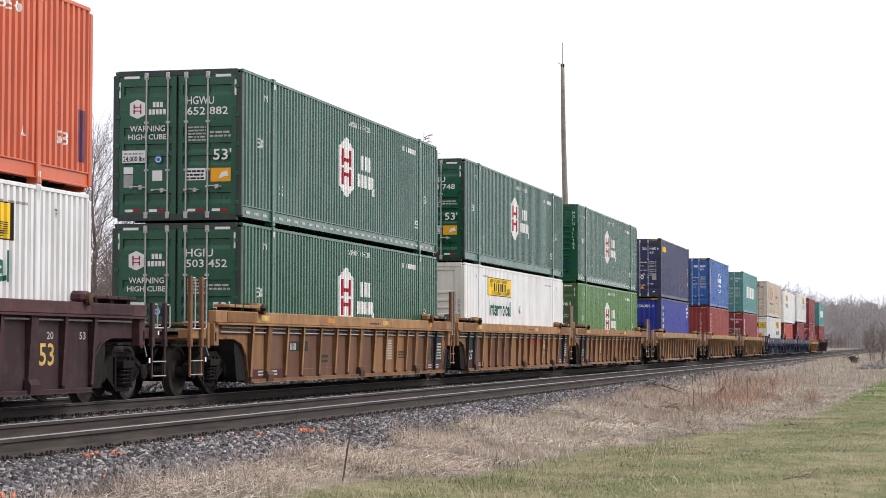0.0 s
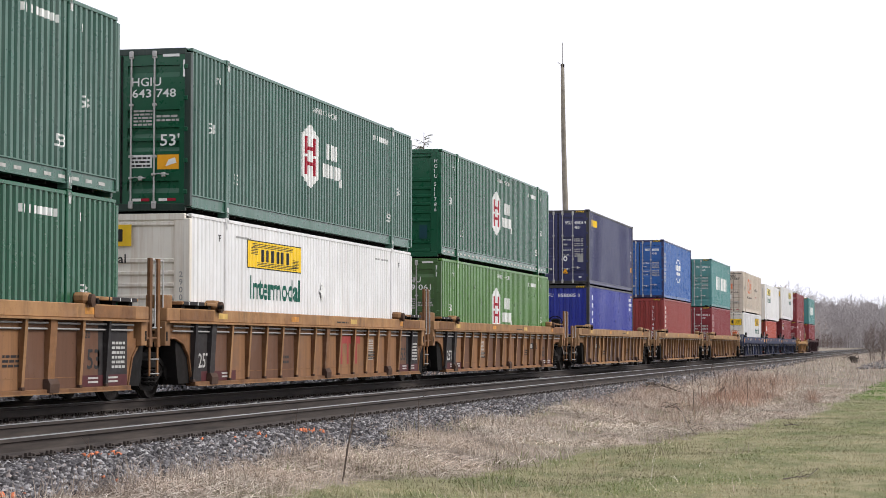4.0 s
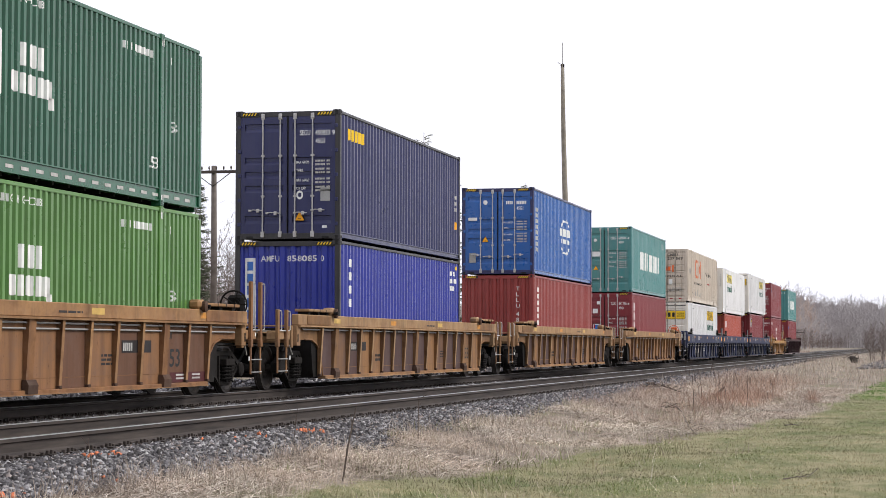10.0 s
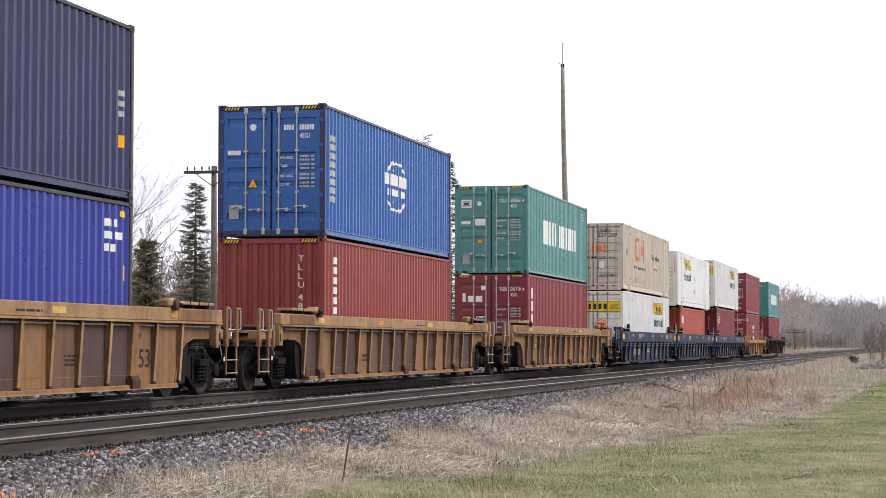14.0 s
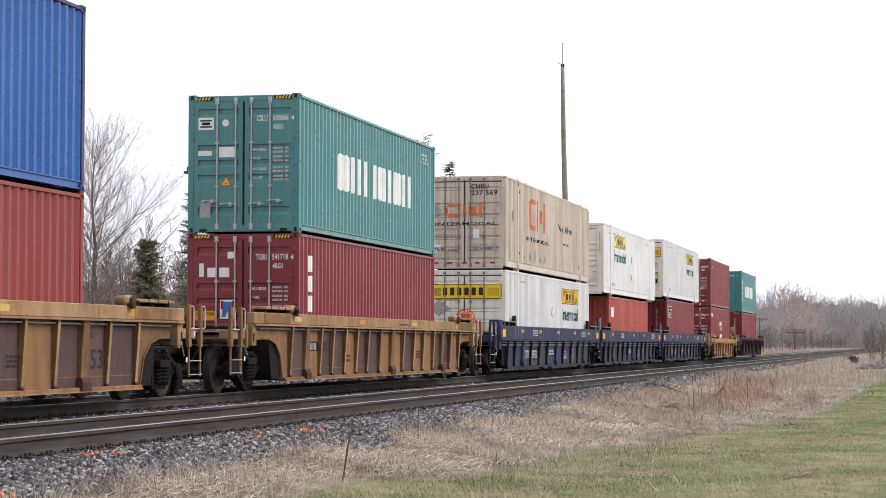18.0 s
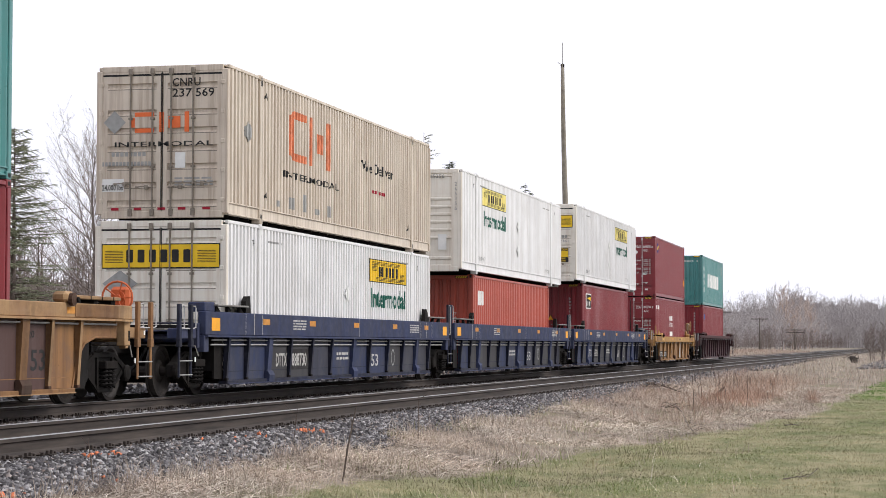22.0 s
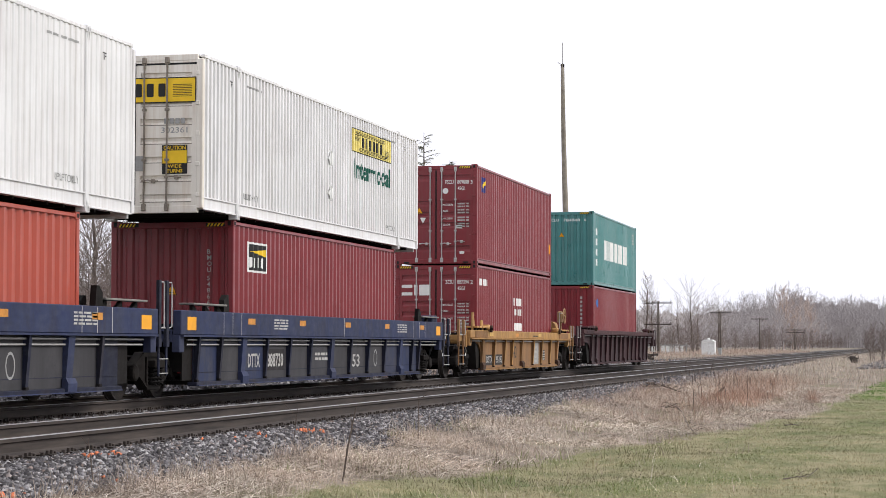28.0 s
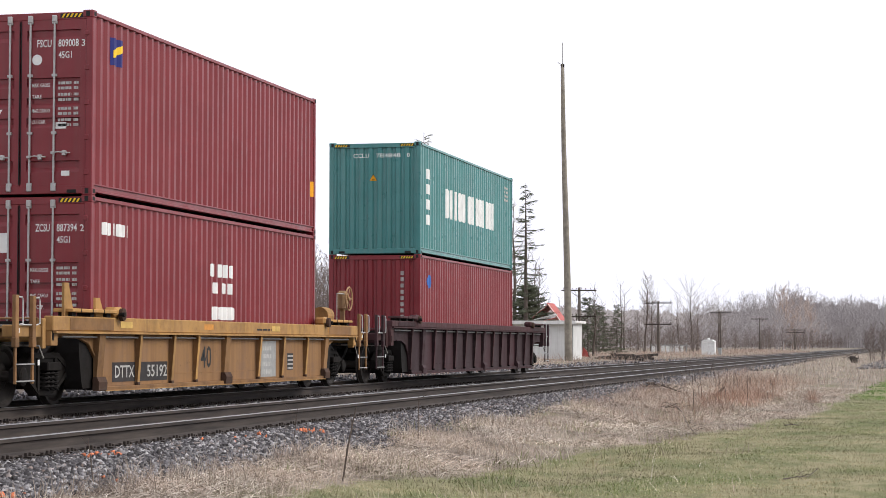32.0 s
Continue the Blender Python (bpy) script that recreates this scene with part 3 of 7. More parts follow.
def well_car(y0, y1, colour, label, front, rear, ribs=14, trucks=(), blue=False, brake=None, brake_mat=None, top=1.54, low=1.32, arch=(2.2, 2.2), tall_front=False, tall_rear=False, soot=(), wide=None):
    """One well-car platform from y0 to y1 (ends of its top chords). front, rear: 'coupler' or 'joint'."""
    ob = tagged(new("well_car"), label, "rail car", "well cars of the train")
    ob.empty_display_size = 0.5
    L = y1 - y0
    mat, ch = CAR[colour], CHORD[colour]
    a0, a1 = arch[0], L - arch[1]
    if isinstance(ribs, int):
        ribs = [a0 - 0.1 + (a1 - a0 + 0.2) * k / (ribs - 1) for k in range(ribs)]
    broad = wide or ((2, 6, 10) if blue else (1, len(ribs) // 2, len(ribs) - 3))
    for s in (-1, 1):
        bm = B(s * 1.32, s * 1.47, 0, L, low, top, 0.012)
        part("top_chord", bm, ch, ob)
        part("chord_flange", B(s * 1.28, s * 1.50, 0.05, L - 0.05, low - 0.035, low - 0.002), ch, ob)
        # side sheet: full depth between the trucks, cut away in an arch over them
        o = [(0.35, low), (0.35, 1.02)]
        if blue:
            o = [(a0 - 0.05, low), (a0 - 0.05, 0.24), (a1 + 0.05, 0.24), (a1 + 0.05, low)]
        else:
            o += [(a0 - 0.95, 1.02), (a0 - 0.55, 0.93), (a0 - 0.25, 0.70), (a0 - 0.08, 0.24)]
            o += [(a1 + 0.08, 0.24), (a1 + 0.25, 0.70), (a1 + 0.55, 0.93), (a1 + 0.95, 1.02), (L - 0.35, 1.02), (L - 0.35, low)]
            for e_, w_ in ((a0, -1), (a1, 1)):      # flange round the opening over the truck
                rim = [(s * 1.36, e_ + w_ * q, z) for q, z in ((0.07, 0.26), (0.24, 0.71), (0.54, 0.94), (0.94, 1.03), (1.4, 1.03))]
                part("arch_flange", tube(bmesh.new(), rim, 0.018, 6), mat, ob)
        part("side_sheet", prism(bmesh.new(), o, "x", s * 1.325, s * 1.345), mat, ob)
        part("bottom_sill", B(s * 1.24, s * 1.42, a0 - 0.06, a1 + 0.06, 0.20, 0.27, 0.01), mat, ob)
        for e, w in ((0.0, 1), (L, -1)):
            part("corner_gusset", B(s * 1.30, s * 1.44, e, e + w * 0.24, low - 0.30 if blue else 0.90, low, 0.01), ch, ob)
        # stakes
        for k, y in enumerate(ribs):
            box_post = k in broad
            w = 0.12 if box_post else 0.024
            o = [(s * 1.346, low - 0.036), (s * 1.455, low - 0.036), (s * 1.45, low - 0.12), (s * 1.395, 0.272), (s * 1.346, 0.272)]
            black = k in soot or k - len(ribs) in soot
            own = SOOT if black else CHORD["blue"] if blue and box_post else mat
            stake = part("stake", prism(bmesh.new(), o, "y", y - w, y + w), own, ob, "sooty black stake" if black else "")
            if box_post:
                fo_ = [(s * 1.36, 0.215), (s * 1.46, 0.215), (s * 1.47, 0.34), (s * 1.43, 0.42), (s * 1.36, 0.42)]
                part("stake_foot", prism(bmesh.new(), fo_, "y", y - 0.17, y + 0.17), own if blue or colour == "brown" else RUSTY, stake)
            else:       # outer flange of the stake, ending in a toe
                fl = [(s * 1.455, low - 0.036), (s * 1.465, low - 0.036), (s * 1.460, low - 0.12), (s * 1.405, 0.30), (s * 1.395, 0.30), (s * 1.45, low - 0.12)]
                part("flange", prism(bmesh.new(), fl, "y", y - 0.046, y + 0.046), SOOT if black else mat if blue else ch, stake)
                part("toe", B(s * 1.36, s * 1.42, y - 0.05, y + 0.05, 0.268, 0.315, 0.008), DARK if blue or colour == "brown" else RUSTY, stake)
            if s > 0 and k + 1 < len(ribs):
                w2 = 0.12 if k + 1 in broad else 0.024
                part("bay_panel", B(1.345, 1.3505, y + w + 0.004, ribs[k + 1] - w2 - 0.004, 0.274, low - 0.04), BAY[colour], ob)
        if s > 0:
            part("weld_seam", B(1.350, 1.3545, a0, a1, 0.425, 0.437), mat, ob)
            part("sill_lip", B(1.421, 1.45, a0 - 0.02, a1 + 0.02, 0.196, 0.212), ch, ob)
        for z, x in ((low - 0.085, 1.40), (low - 0.17, 1.385))[:2 if blue or colour == "yellow" else 1]:
            part("conduit", tube(bmesh.new(), [(s * x, 0.5, z - 0.0), (s * x, L - 0.5, z)], 0.016, 6), PIPE, ob)
        for e, w in ((0.55, 1), (L - 0.55, -1)):
            if blue:
                part("locking_plate", B(s * 1.22, s * 1.50, e, e + w * 1.75, top + 0.10, top + 0.135, 0.008), GREYST, ob)
                for q in (0.2, 0.85, 1.5):
                    part("bracket", prism(bmesh.new(), [(e + w * q, top), (e + w * (q + 0.25), top), (e + w * (q + 0.05), top + 0.10), (e + w * q, top + 0.10)], "x", s * 1.34, s * 1.40), DARK, ob)
                part("guide", prism(bmesh.new(), [(e + w * 1.75, top), (e + w * 1.76, top + 0.22), (e + w * 1.90, top + 0.32), (e + w * 2.0, top + 0.32), (e + w * 2.05, top)], "x", s * 1.34, s * 1.44), DARK, ob)
            else:
                part("locking_plate", B(s * 1.20, s * 1.52, e + w * 0.05, e + w * 1.8, top + 0.062, top + 0.118, 0.010), ch, ob)
                for q in (0.15, 0.85, 1.5):
                    part("plate_bearer", B(s * 1.24, s * 1.46, e + w * q, e + w * (q + 0.16), top - 0.002, top + 0.063), DARK, ob)
                black_end = (0 in soot) if w > 0 else (-1 in soot)
                if black_end:
                    part("plate_cover", B(s * 1.19, s * 1.523, e + w * 0.10, e + w * 1.15, top + 0.055, top + 0.121, 0.008), SOOT, ob, "black-painted plate cover")
                for q in (0.35, 0.8, 1.25):
                    part("plate_joint", B(s * 1.515, s * 1.526, e + w * q, e + w * (q + 0.025), top + 0.06, top + 0.116), WHITE if black_end and q < 1 else DARK, ob)
                lug = part("lug", B(s * 1.26, s * 1.50, e + w * 1.8, e + w * 2.15, top - 0.002, top + 0.17, 0.05), ch, ob)
                part("lug_eye", lathe(bmesh.new(), [(s * 1.50, 0.10), (s * 1.56, 0.10), (s * 1.57, 0.05)], "x", 14, (0, e + w * 1.98, top + 0.05)), RUSTY, lug)
                part("pin", tube(bmesh.new(), [(s * 1.52, e + w * 1.9, top + 0.05), (s * 1.60, e + w * 1.9, top + 0.05)], 0.035, 8), DARK, lug)
                part("deck_plate", B(s * 1.471, s * 1.479, e + w * 0.05, e + w * 1.75, low + 0.02, top - 0.02), mat, ob)
                part("post_slot", B(s * 1.441, s * 1.447, e - w * 0.52, e - w * 0.46, 0.98, 1.14), DARK, ob)
    # ends of the well, floor bearers, draught sills
    for yb in (a0 - 0.50, a1 + 0.50):
        w = 1 if yb < L / 2 else -1
        part("end_bulkhead", B(-1.29, 1.29, yb - 0.03, yb + 0.03, 0.45, 1.28), DARK, ob)
        for s in (-1, 1):
            # rounded black casing between the truck and the well
            e0, e1 = yb - w * 0.30, yb + w * 0.40
            if blue:
                part("end_side_plate", B(s * 1.285, s * 1.318, yb - w * 0.03, yb + w * 0.46, 0.30, low - 0.002), DARK, ob)
                continue
            o = [(e1, 0.25), (e1 - w * 0.02, 0.62), (e1 - w * 0.12, 0.86), (e1 - w * 0.30, 0.98), (e0, 1.0), (e0, 0.80), (e0 + w * 0.10, 0.36), (e0 + w * 0.16, 0.25)]
            part("wheel_casing", prism(bmesh.new(), o, "x", s * 1.05, s * 1.322), DARK, ob)
        part("draught_sill", B(-0.30, 0.30, yb, -0.05 if w > 0 else L + 0.05, 0.86, 1.16, 0.02), DARK, ob)
        part("end_platform", B(-1.28, 1.28, 0.0 if w > 0 else L - 0.9, 0.9 if w > 0 else L, 1.10, 1.15), mat, ob)
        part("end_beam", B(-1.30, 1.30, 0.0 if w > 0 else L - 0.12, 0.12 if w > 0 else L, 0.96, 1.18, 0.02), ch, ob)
    n = int((a1 - a0) / 1.4)
    for k in range(n + 1):
        y = a0 + 0.2 + (a1 - a0 - 0.4) * k / n
        part("floor_bearer", B(-1.28, 1.28, y - 0.09, y + 0.09, 0.215, 0.285), DARK, ob)
    for kind, e, w in ((front, 0.0, -1), (rear, L, 1)):
        if kind == "coupler":
            bm = B(-0.11, 0.11, e, e + w * 0.95, 0.74, 0.96, 0.03)
            box(bm, -0.16, 0.16, min(e + w * 0.9, e + w * 1.3), max(e + w * 0.9, e + w * 1.3), 0.68, 1.02, 0.05)
            part("coupler", bm, DARK, ob)
            part("air_hose", tube(bmesh.new(), [(0.35, e, 0.85), (0.36, e + w * 0.35, 0.62), (0.30, e + w * 0.8, 0.42), (0.2, e + w * 1.2, 0.55)], 0.028, 7), RUBBER, ob)
            ladder(ob, 1.36, e + (-1.05 if w < 0 else 0.52), 0.36, 2.12 if (tall_rear if w > 0 else tall_front) else 1.62, mat, 0.58)
            part("step_frame", B(1.10, 1.33, e, e + w * 0.95, 1.02, 1.20, 0.015), ch, ob)
            part("step_tag", B(1.331, 1.336, e + w * 0.86, e + w * 0.92, 1.08, 1.15), WHITE, ob)
            part("footboard", B(0.3, 1.30, e + w * 0.1, e + w * 0.5, 1.02, 1.06), mat, ob)
            part("handrail", tube(bmesh.new(), [(1.28, e + w * 0.02, 1.12), (1.28, e + w * 0.12, 1.30), (0.2, e + w * 0.12, 1.30)], 0.015, 6), mat, ob)
            part("crossover_step", B(-0.9, 0.9, e + w * 0.05, e + w * 0.55, 1.18, 1.21), GREYST, ob)
            part("reflective_tag", B(1.39, 1.398, e + w * 0.30, e + w * 0.36, 0.62, 0.70), WHITE, ob)
            part("corner_post", B(1.24, 1.36, e + w * 0.005, e + w * 0.12, 0.86, 1.30, 0.01), ch, ob)
            part("uncoupling_lever", tube(bmesh.new(), [(1.40, e + w * 0.18, 0.72), (1.35, e + w * 0.22, 0.9), (0.3, e + w * 0.3, 0.92)], 0.014, 6), GREYST, ob)
        else:
            part("articulation", B(-0.22, 0.22, e, e + w * 0.8, 0.80, 1.05, 0.04), DARK, ob)
            if w > 0:
                ladder(ob, 1.36, e + 0.32, 0.40, 2.0 if blue else 2.35, mat, 0.36)
                part("end_step", B(1.20, 1.36, e, e + 0.32, 1.02, 1.30, 0.02), mat, ob)
    if brake:
        brake_wheel(ob, 1.10, L + 0.28, 1.68, brake_mat or DARK)
    for ty in trucks:
        truck(ob, ty - y0)
    ob.location = (TRAIN_X, y0, 0)
    MOVING.append((ob, (TRAIN_X, y0, 0)))
    RIBS[ob.name] = ribs
    near = Face((1.351, 0, 0), (0, 1, 0), (1, 0, 0))
    face = Face((1.47, 0, 0), (0, 1, 0), (1, 0, 0))
    return ob, near, face

# ---- the train, from its head to its end ----
LOW, HIGH = 0.355, 0.355 + HC
BLUE_RIBS = [1.35, 2.5, 3.85, 5.2, 6.7, 8.15, 9.95, 11.3, 12.95, 14.4, 15.8, 17.1]
TRIO = [1.8, 2.93, 3.97, 4.92, 5.95, 6.95, 7.93, 9.05, 10.25, 11.35, 12.45, 13.5, 14.65, 15.7, 16.65, 17.85]
YLAB = "weathered yellow well car with brown stains and side stakes"
carA, _, _ = well_car(12.3, 32.0, "brown", "dark brown well car coupled ahead of a yellow one", "coupler", "coupler", 15, (13.2, 31.9), top=1.56, low=1.37)
carB, sB, fB = well_car(35.4, 54.35, "yellow", YLAB, "coupler", "joint", [2.2, 3.25, 4.4, 5.5, 6.75, 7.97, 8.98, 10.0, 11.16, 12.23, 13.26, 14.24, 15.22, 16.31, 17.34], (36.1, 55.25), arch=(2.25, 0.68), tall_front=True, soot=(-1,))
carC, sC, fC = well_car(55.2, 73.6, "yellow", YLAB, "joint", "joint", [1.5, 2.45, 3.45, 4.5, 5.52, 6.54, 7.61, 8.8, 9.74, 10.7, 11.87, 12.97, 13.9, 14.92, 15.97, 17.15], (74.75,), arch=(1.6, 0.38), soot=(0, 1, -1))
carD, sD, fD = well_car(74.6, 94.4, "yellow", "weathered yellow well car with a hand brake at its end", "joint", "coupler", 16, (94.2,), brake=1, arch=(1.7, 2.1), tall_rear=True, soot=(0, 1))
carE, sE, fE = well_car(97.65, 117.5, "rusty", YLAB, "coupler", "coupler", TRIO, (98.5, 117.3))
carF, sF, fF = well_car(121.0, 140.9, "rusty", YLAB, "coupler", "coupler", TRIO, (121.9, 140.7), arch=(2.2, 1.85))
carG, sG, fG = well_car(144.7, 164.6, "rusty", YLAB, "coupler", "coupler", [y + 0.75 - 0.04 * k for k, y in enumerate(TRIO)][:-1] + [17.9], (145.4, 164.4), brake=1, brake_mat=plain("orange brake paint", (0.55, 0.13, 0.05), 0.6))
carH, sH, fH = well_car(168.1, 187.3, "blue", "dull blue well car with orange reflectors", "coupler", "joint", BLUE_RIBS, (168.55, 187.9), True, top=1.51, low=1.09, arch=(1.4, 2.0))
carI, sI, fI = well_car(188.0, 206.4, "blue", "dull blue well car with orange reflectors", "joint", "joint", [1.0, 2.2, 3.4, 4.8, 6.2, 7.6, 9.2, 10.6, 12.0, 13.4, 14.9, 16.1], (207.2,), True, top=1.51, low=1.09, arch=(1.0, 1.5))
carJ, sJ, fJ = well_car(207.5, 227.2, "blue", "dull blue well car with orange reflectors", "joint", "coupler", [1.0, 2.2, 3.5, 4.9, 6.4, 7.84, 9.44, 10.92, 12.44, 13.92, 15.42, 16.58, 17.3], (226.4,), True, top=1.51, low=1.09, arch=(1.0, 2.4))
carK, sK, fK = well_car(230.65, 247.3, "amber", "short yellow well car with an orange chord", "coupler", "coupler", [1.92, 3.55, 5.1, 6.3, 7.9, 9.8, 11.3, 12.9, 14.3], (231.3, 246.5), top=1.34, low=1.12, arch=(2.1, 2.45), wide=(0, 4, 8))
carL, sL, fL = well_car(250.4, 270.8, "brown", "dark brown well car, last of the train", "coupler", "coupler", 14, (251.3, 270.0), top=1.50, low=1.36)

# fittings of the short yellow car: upright guides at its head, winding drum and side-facing brake wheel at its tail
for u, h in ((0.55, 0.50), (1.75, 0.30)):
    part("guide", prism(bmesh.new(), [(u, 1.338), (u + 0.42, 1.338), (u + 0.30, 1.34 + 0.35 * h), (u + 0.16, 1.34 + h), (u, 1.34 + h)], "x", 1.36, 1.40), CHORD["amber"], carK)
brake_wheel(carK, 1.24, 16.75, 1.95, CHORD["rusty"], True)
drum = part("winding_drum", lathe(bmesh.new(), [(15.25, 0.05), (15.25, 0.19), (15.75, 0.19), (15.75, 0.05)], "y", 16, (1.0, 0, 1.55)), CHORD["amber"], carK, "pale yellow winding drum")
part("drum_bracket", B(0.84, 1.16, 15.3, 15.7, 1.20, 1.44, 0.01), CAR["amber"], drum)
part("wire_rail", tube(bmesh.new(), [(1.2, 15.9, 1.34), (1.2, 15.9, 2.05), (1.2, 16.5, 2.05)], 0.012, 6), STEEL, carK)
for car_, y_, t_ in ((carC, 0.08, 1.54), (carD, 0.08, 1.54)):
    part("end_block", B(1.05, 1.36, y_, y_ + 0.45, t_ - 0.004, t_ + 0.22, 0.015), CHORD["yellow"], car_)
for car_ in (carH, carJ):
    part("end_block", B(1.10, 1.42, 0.08 if car_ is carH else 18.7, 0.62 if car_ is carH else 19.3, 1.506, 1.68, 0.02), CHORD["blue"], car_)

boxes = {}
for key, y, z, long53, col, lab, fr in (
        ("a_top", 13.92, HIGH, True, "orange", "orange corrugated container on a white one", "doors"),
        ("a_low", 13.92, LOW, True, "white", "white corrugated container in a brown well car", "doors"),
        ("b_top", 37.29, HIGH, True, "dusty_green", "dark green container with white hexagon on its side", "doors"),
        ("b_low", 37.29, LOW, True, "green", "dark green container in a yellow well car", "doors"),
        ("c_top", 56.75, HIGH, True, "dusty_green", "dark green container stacked on a white one", "doors"),
        ("c_low", 56.75, LOW, True, "white", "white container with yellow and black panel in a yellow well car", "ribs"),
        ("d_top", 76.14, HIGH, True, "green", "dark green container with plain ribbed end on a light green one", "ribs"),
        ("d_low", 76.14, LOW, True, "lime", "light green container in a yellow well car", "doors"),
        ("e_top", 101.56, HIGH, False, "navy", "navy container with yellow mark on its side", "doors"),
        ("e_low", 101.56, LOW, False, "royal", "royal blue container with white upright blocks", "plain"),
        ("f_top", 124.9, HIGH, False, "azure", "bright blue container with white round mark", "doors"),
        ("f_low", 124.9, LOW, False, "brick", "red-brown container in a yellow well car", "plain"),
        ("g_top", 148.38, HIGH, False, "teal", "teal container with large white blocks on its side", "doors"),
        ("g_low", 148.38, LOW, False, "maroon", "maroon container with white marks on its doors", "doors"),
        ("h_top", 169.72, HIGH, True, "tan", "dirty beige container with orange mark, rust stains", "doors"),
        ("h_low", 169.70, LOW, True, "white", "white container with soiled doors in a blue well car", "doors"),
        ("i_top", 189.6, LOW + 2.591, True, "white", "white container with ribbed end overhanging a red one", "ribs"),
        ("i_low", 191.5, LOW, False, "rust_red", "red-orange container under a white one", "plain"),
        ("j_top", 209.0, HIGH, True, "white", "white container with soiled doors overhanging a maroon one", "doors"),
        ("j_low", 210.95, LOW, False, "maroon", "maroon container under a white one", "plain"),
        ("k_top", 232.63, HIGH, False, "maroon", "maroon container with yellow decals on its doors", "doors"),
        ("k_low", 232.63, LOW, False, "maroon", "maroon container with white block mark", "doors"),
        ("l_top", 254.23, HIGH, False, "teal", "teal container with plain corrugated end", "plain"),
        ("l_low", 254.23, LOW, False, "maroon", "maroon container in a brown well car", "plain")):
    doors_ = "cream" if key in ("h_low", "j_top", "i_top", "c_low") else "deep_green" if col in ("green", "dusty_green") else "deep_lime" if col == "lime" else None
    boxes[key] = container(y, z, long53, col, lab, fr, doors_, 2.591 if key == "i_low" else 2.92 if col in ("green", "dusty_green") and z > 1 else HC,
                           "charcoal" if key in ("e_top", "e_low") else "navy" if key == "f_top" else None, flat=key in ("c_low", "i_top"),
                           door_frame="black_green" if key in ("b_top", "b_low", "c_top") else None)


# ---- markings ----
DARKTEAL = plain("dark teal patch", (0.01, 0.05, 0.065), 0.6, 0, 0.1, 3)
DEEPBLUE = plain("deep blue decal", (0.02, 0.025, 0.16), 0.5, 0, 0.1, 3)
FADEYELLOW = plain("faded yellow panel", (0.76, 0.64, 0.20), 0.5, 0, 0.12, 3)
PALEYELLOW = plain("pale yellow decal", (0.72, 0.72, 0.25), 0.5, 0, 0.1, 3)
DULLAMBER = plain("dusty amber reflector", (0.50, 0.22, 0.045), 0.6, 0, 0.3, 7)
ORANGE_WORN = plain("worn orange lettering", (0.62, 0.20, 0.10), 0.6, 0, 0.35, 5)
YELLOW_WORN = plain("worn yellow paint", (0.52, 0.34, 0.10), 0.6, 0, 0.25, 5)


def clear(car, u):
    """The first place past the stake before u that a low eye can see."""
    return max([y for y in RIBS[car.name] if y < u + 0.1], default=u - 0.4) + 0.36


def car_end(car):
    return {carH: 19.2, carI: 18.4, carJ: 19.7}[car]



def hexagon(u, w, a, b):
    return poly([(u, w + b), (u - a, w + b * 0.62), (u - a, w - b * 0.62), (u, w - b), (u + a, w - b * 0.62), (u + a, w + b * 0.62)])


def bar_h(u, w, a, b):
    """The red bars inside the white hexagon."""
    t = a * 0.36
    return quads([(u - a, w + b * 0.07, u - a + t, w + b), (u - a, w - b, u - a + t, w - b * 0.07), (u + a - t, w + b * 0.07, u + a, w + b), (u + a - t, w - b, u + a, w - b * 0.07),
                  (u - a + t, w + b * 0.30, u + a - t, w + b * 0.50), (u - a + t, w - b * 0.50, u + a - t, w - b * 0.30)])


def ring(u, w, ro, ri, n=24, squeeze=1.0, a0=0.0, a1=1.0):
    vs, fs = [], []
    for k in range(n + 1):
        t = 2 * math.pi * (a0 + (a1 - a0) * k / n)
        vs += [(u + squeeze * ro * math.cos(t), w + ro * math.sin(t)), (u + squeeze * ri * math.cos(t), w + ri * math.sin(t))]
    for k in range(n):
        fs.append((2 * k, 2 * k + 2, 2 * k + 3, 2 * k + 1))
    return vs, fs


def disc(u, w, r, n=16):
    return poly([(u + r * math.cos(2 * math.pi * k / n), w + r * math.sin(2 * math.pi * k / n)) for k in range(n)])


def joined_shapes(*shapes):
    vs, fs = [], []
    for v, f in shapes:
        o = len(vs)
        vs += v
        fs += [tuple(i + o for i in q) for q in f]
    return vs, fs


def stacked(text, u, top, h, step):
    """Letters one below the other."""
    return joined_shapes(*[lettering(c, u, top - h - k * step, h) for k, c in enumerate(text) if c != " "])


def triangle(face, ob, u, w, s):
    face.mark(poly([(u - s, w), (u + s, w), (u, w + 1.75 * s)]), BLACK, ob, "warning_triangle")
    face.mark(poly([(u - s * 0.86, w + s * 0.08), (u + s * 0.86, w + s * 0.08), (u, w + 1.6 * s)]), AMBER, ob, "warning_triangle", "amber warning triangle", 0.007)
    face.mark(quads([(u - s * 0.3, w + s * 0.3, u + s * 0.3, w + s * 0.42)]), BLACK, ob, "marking", "", 0.010)


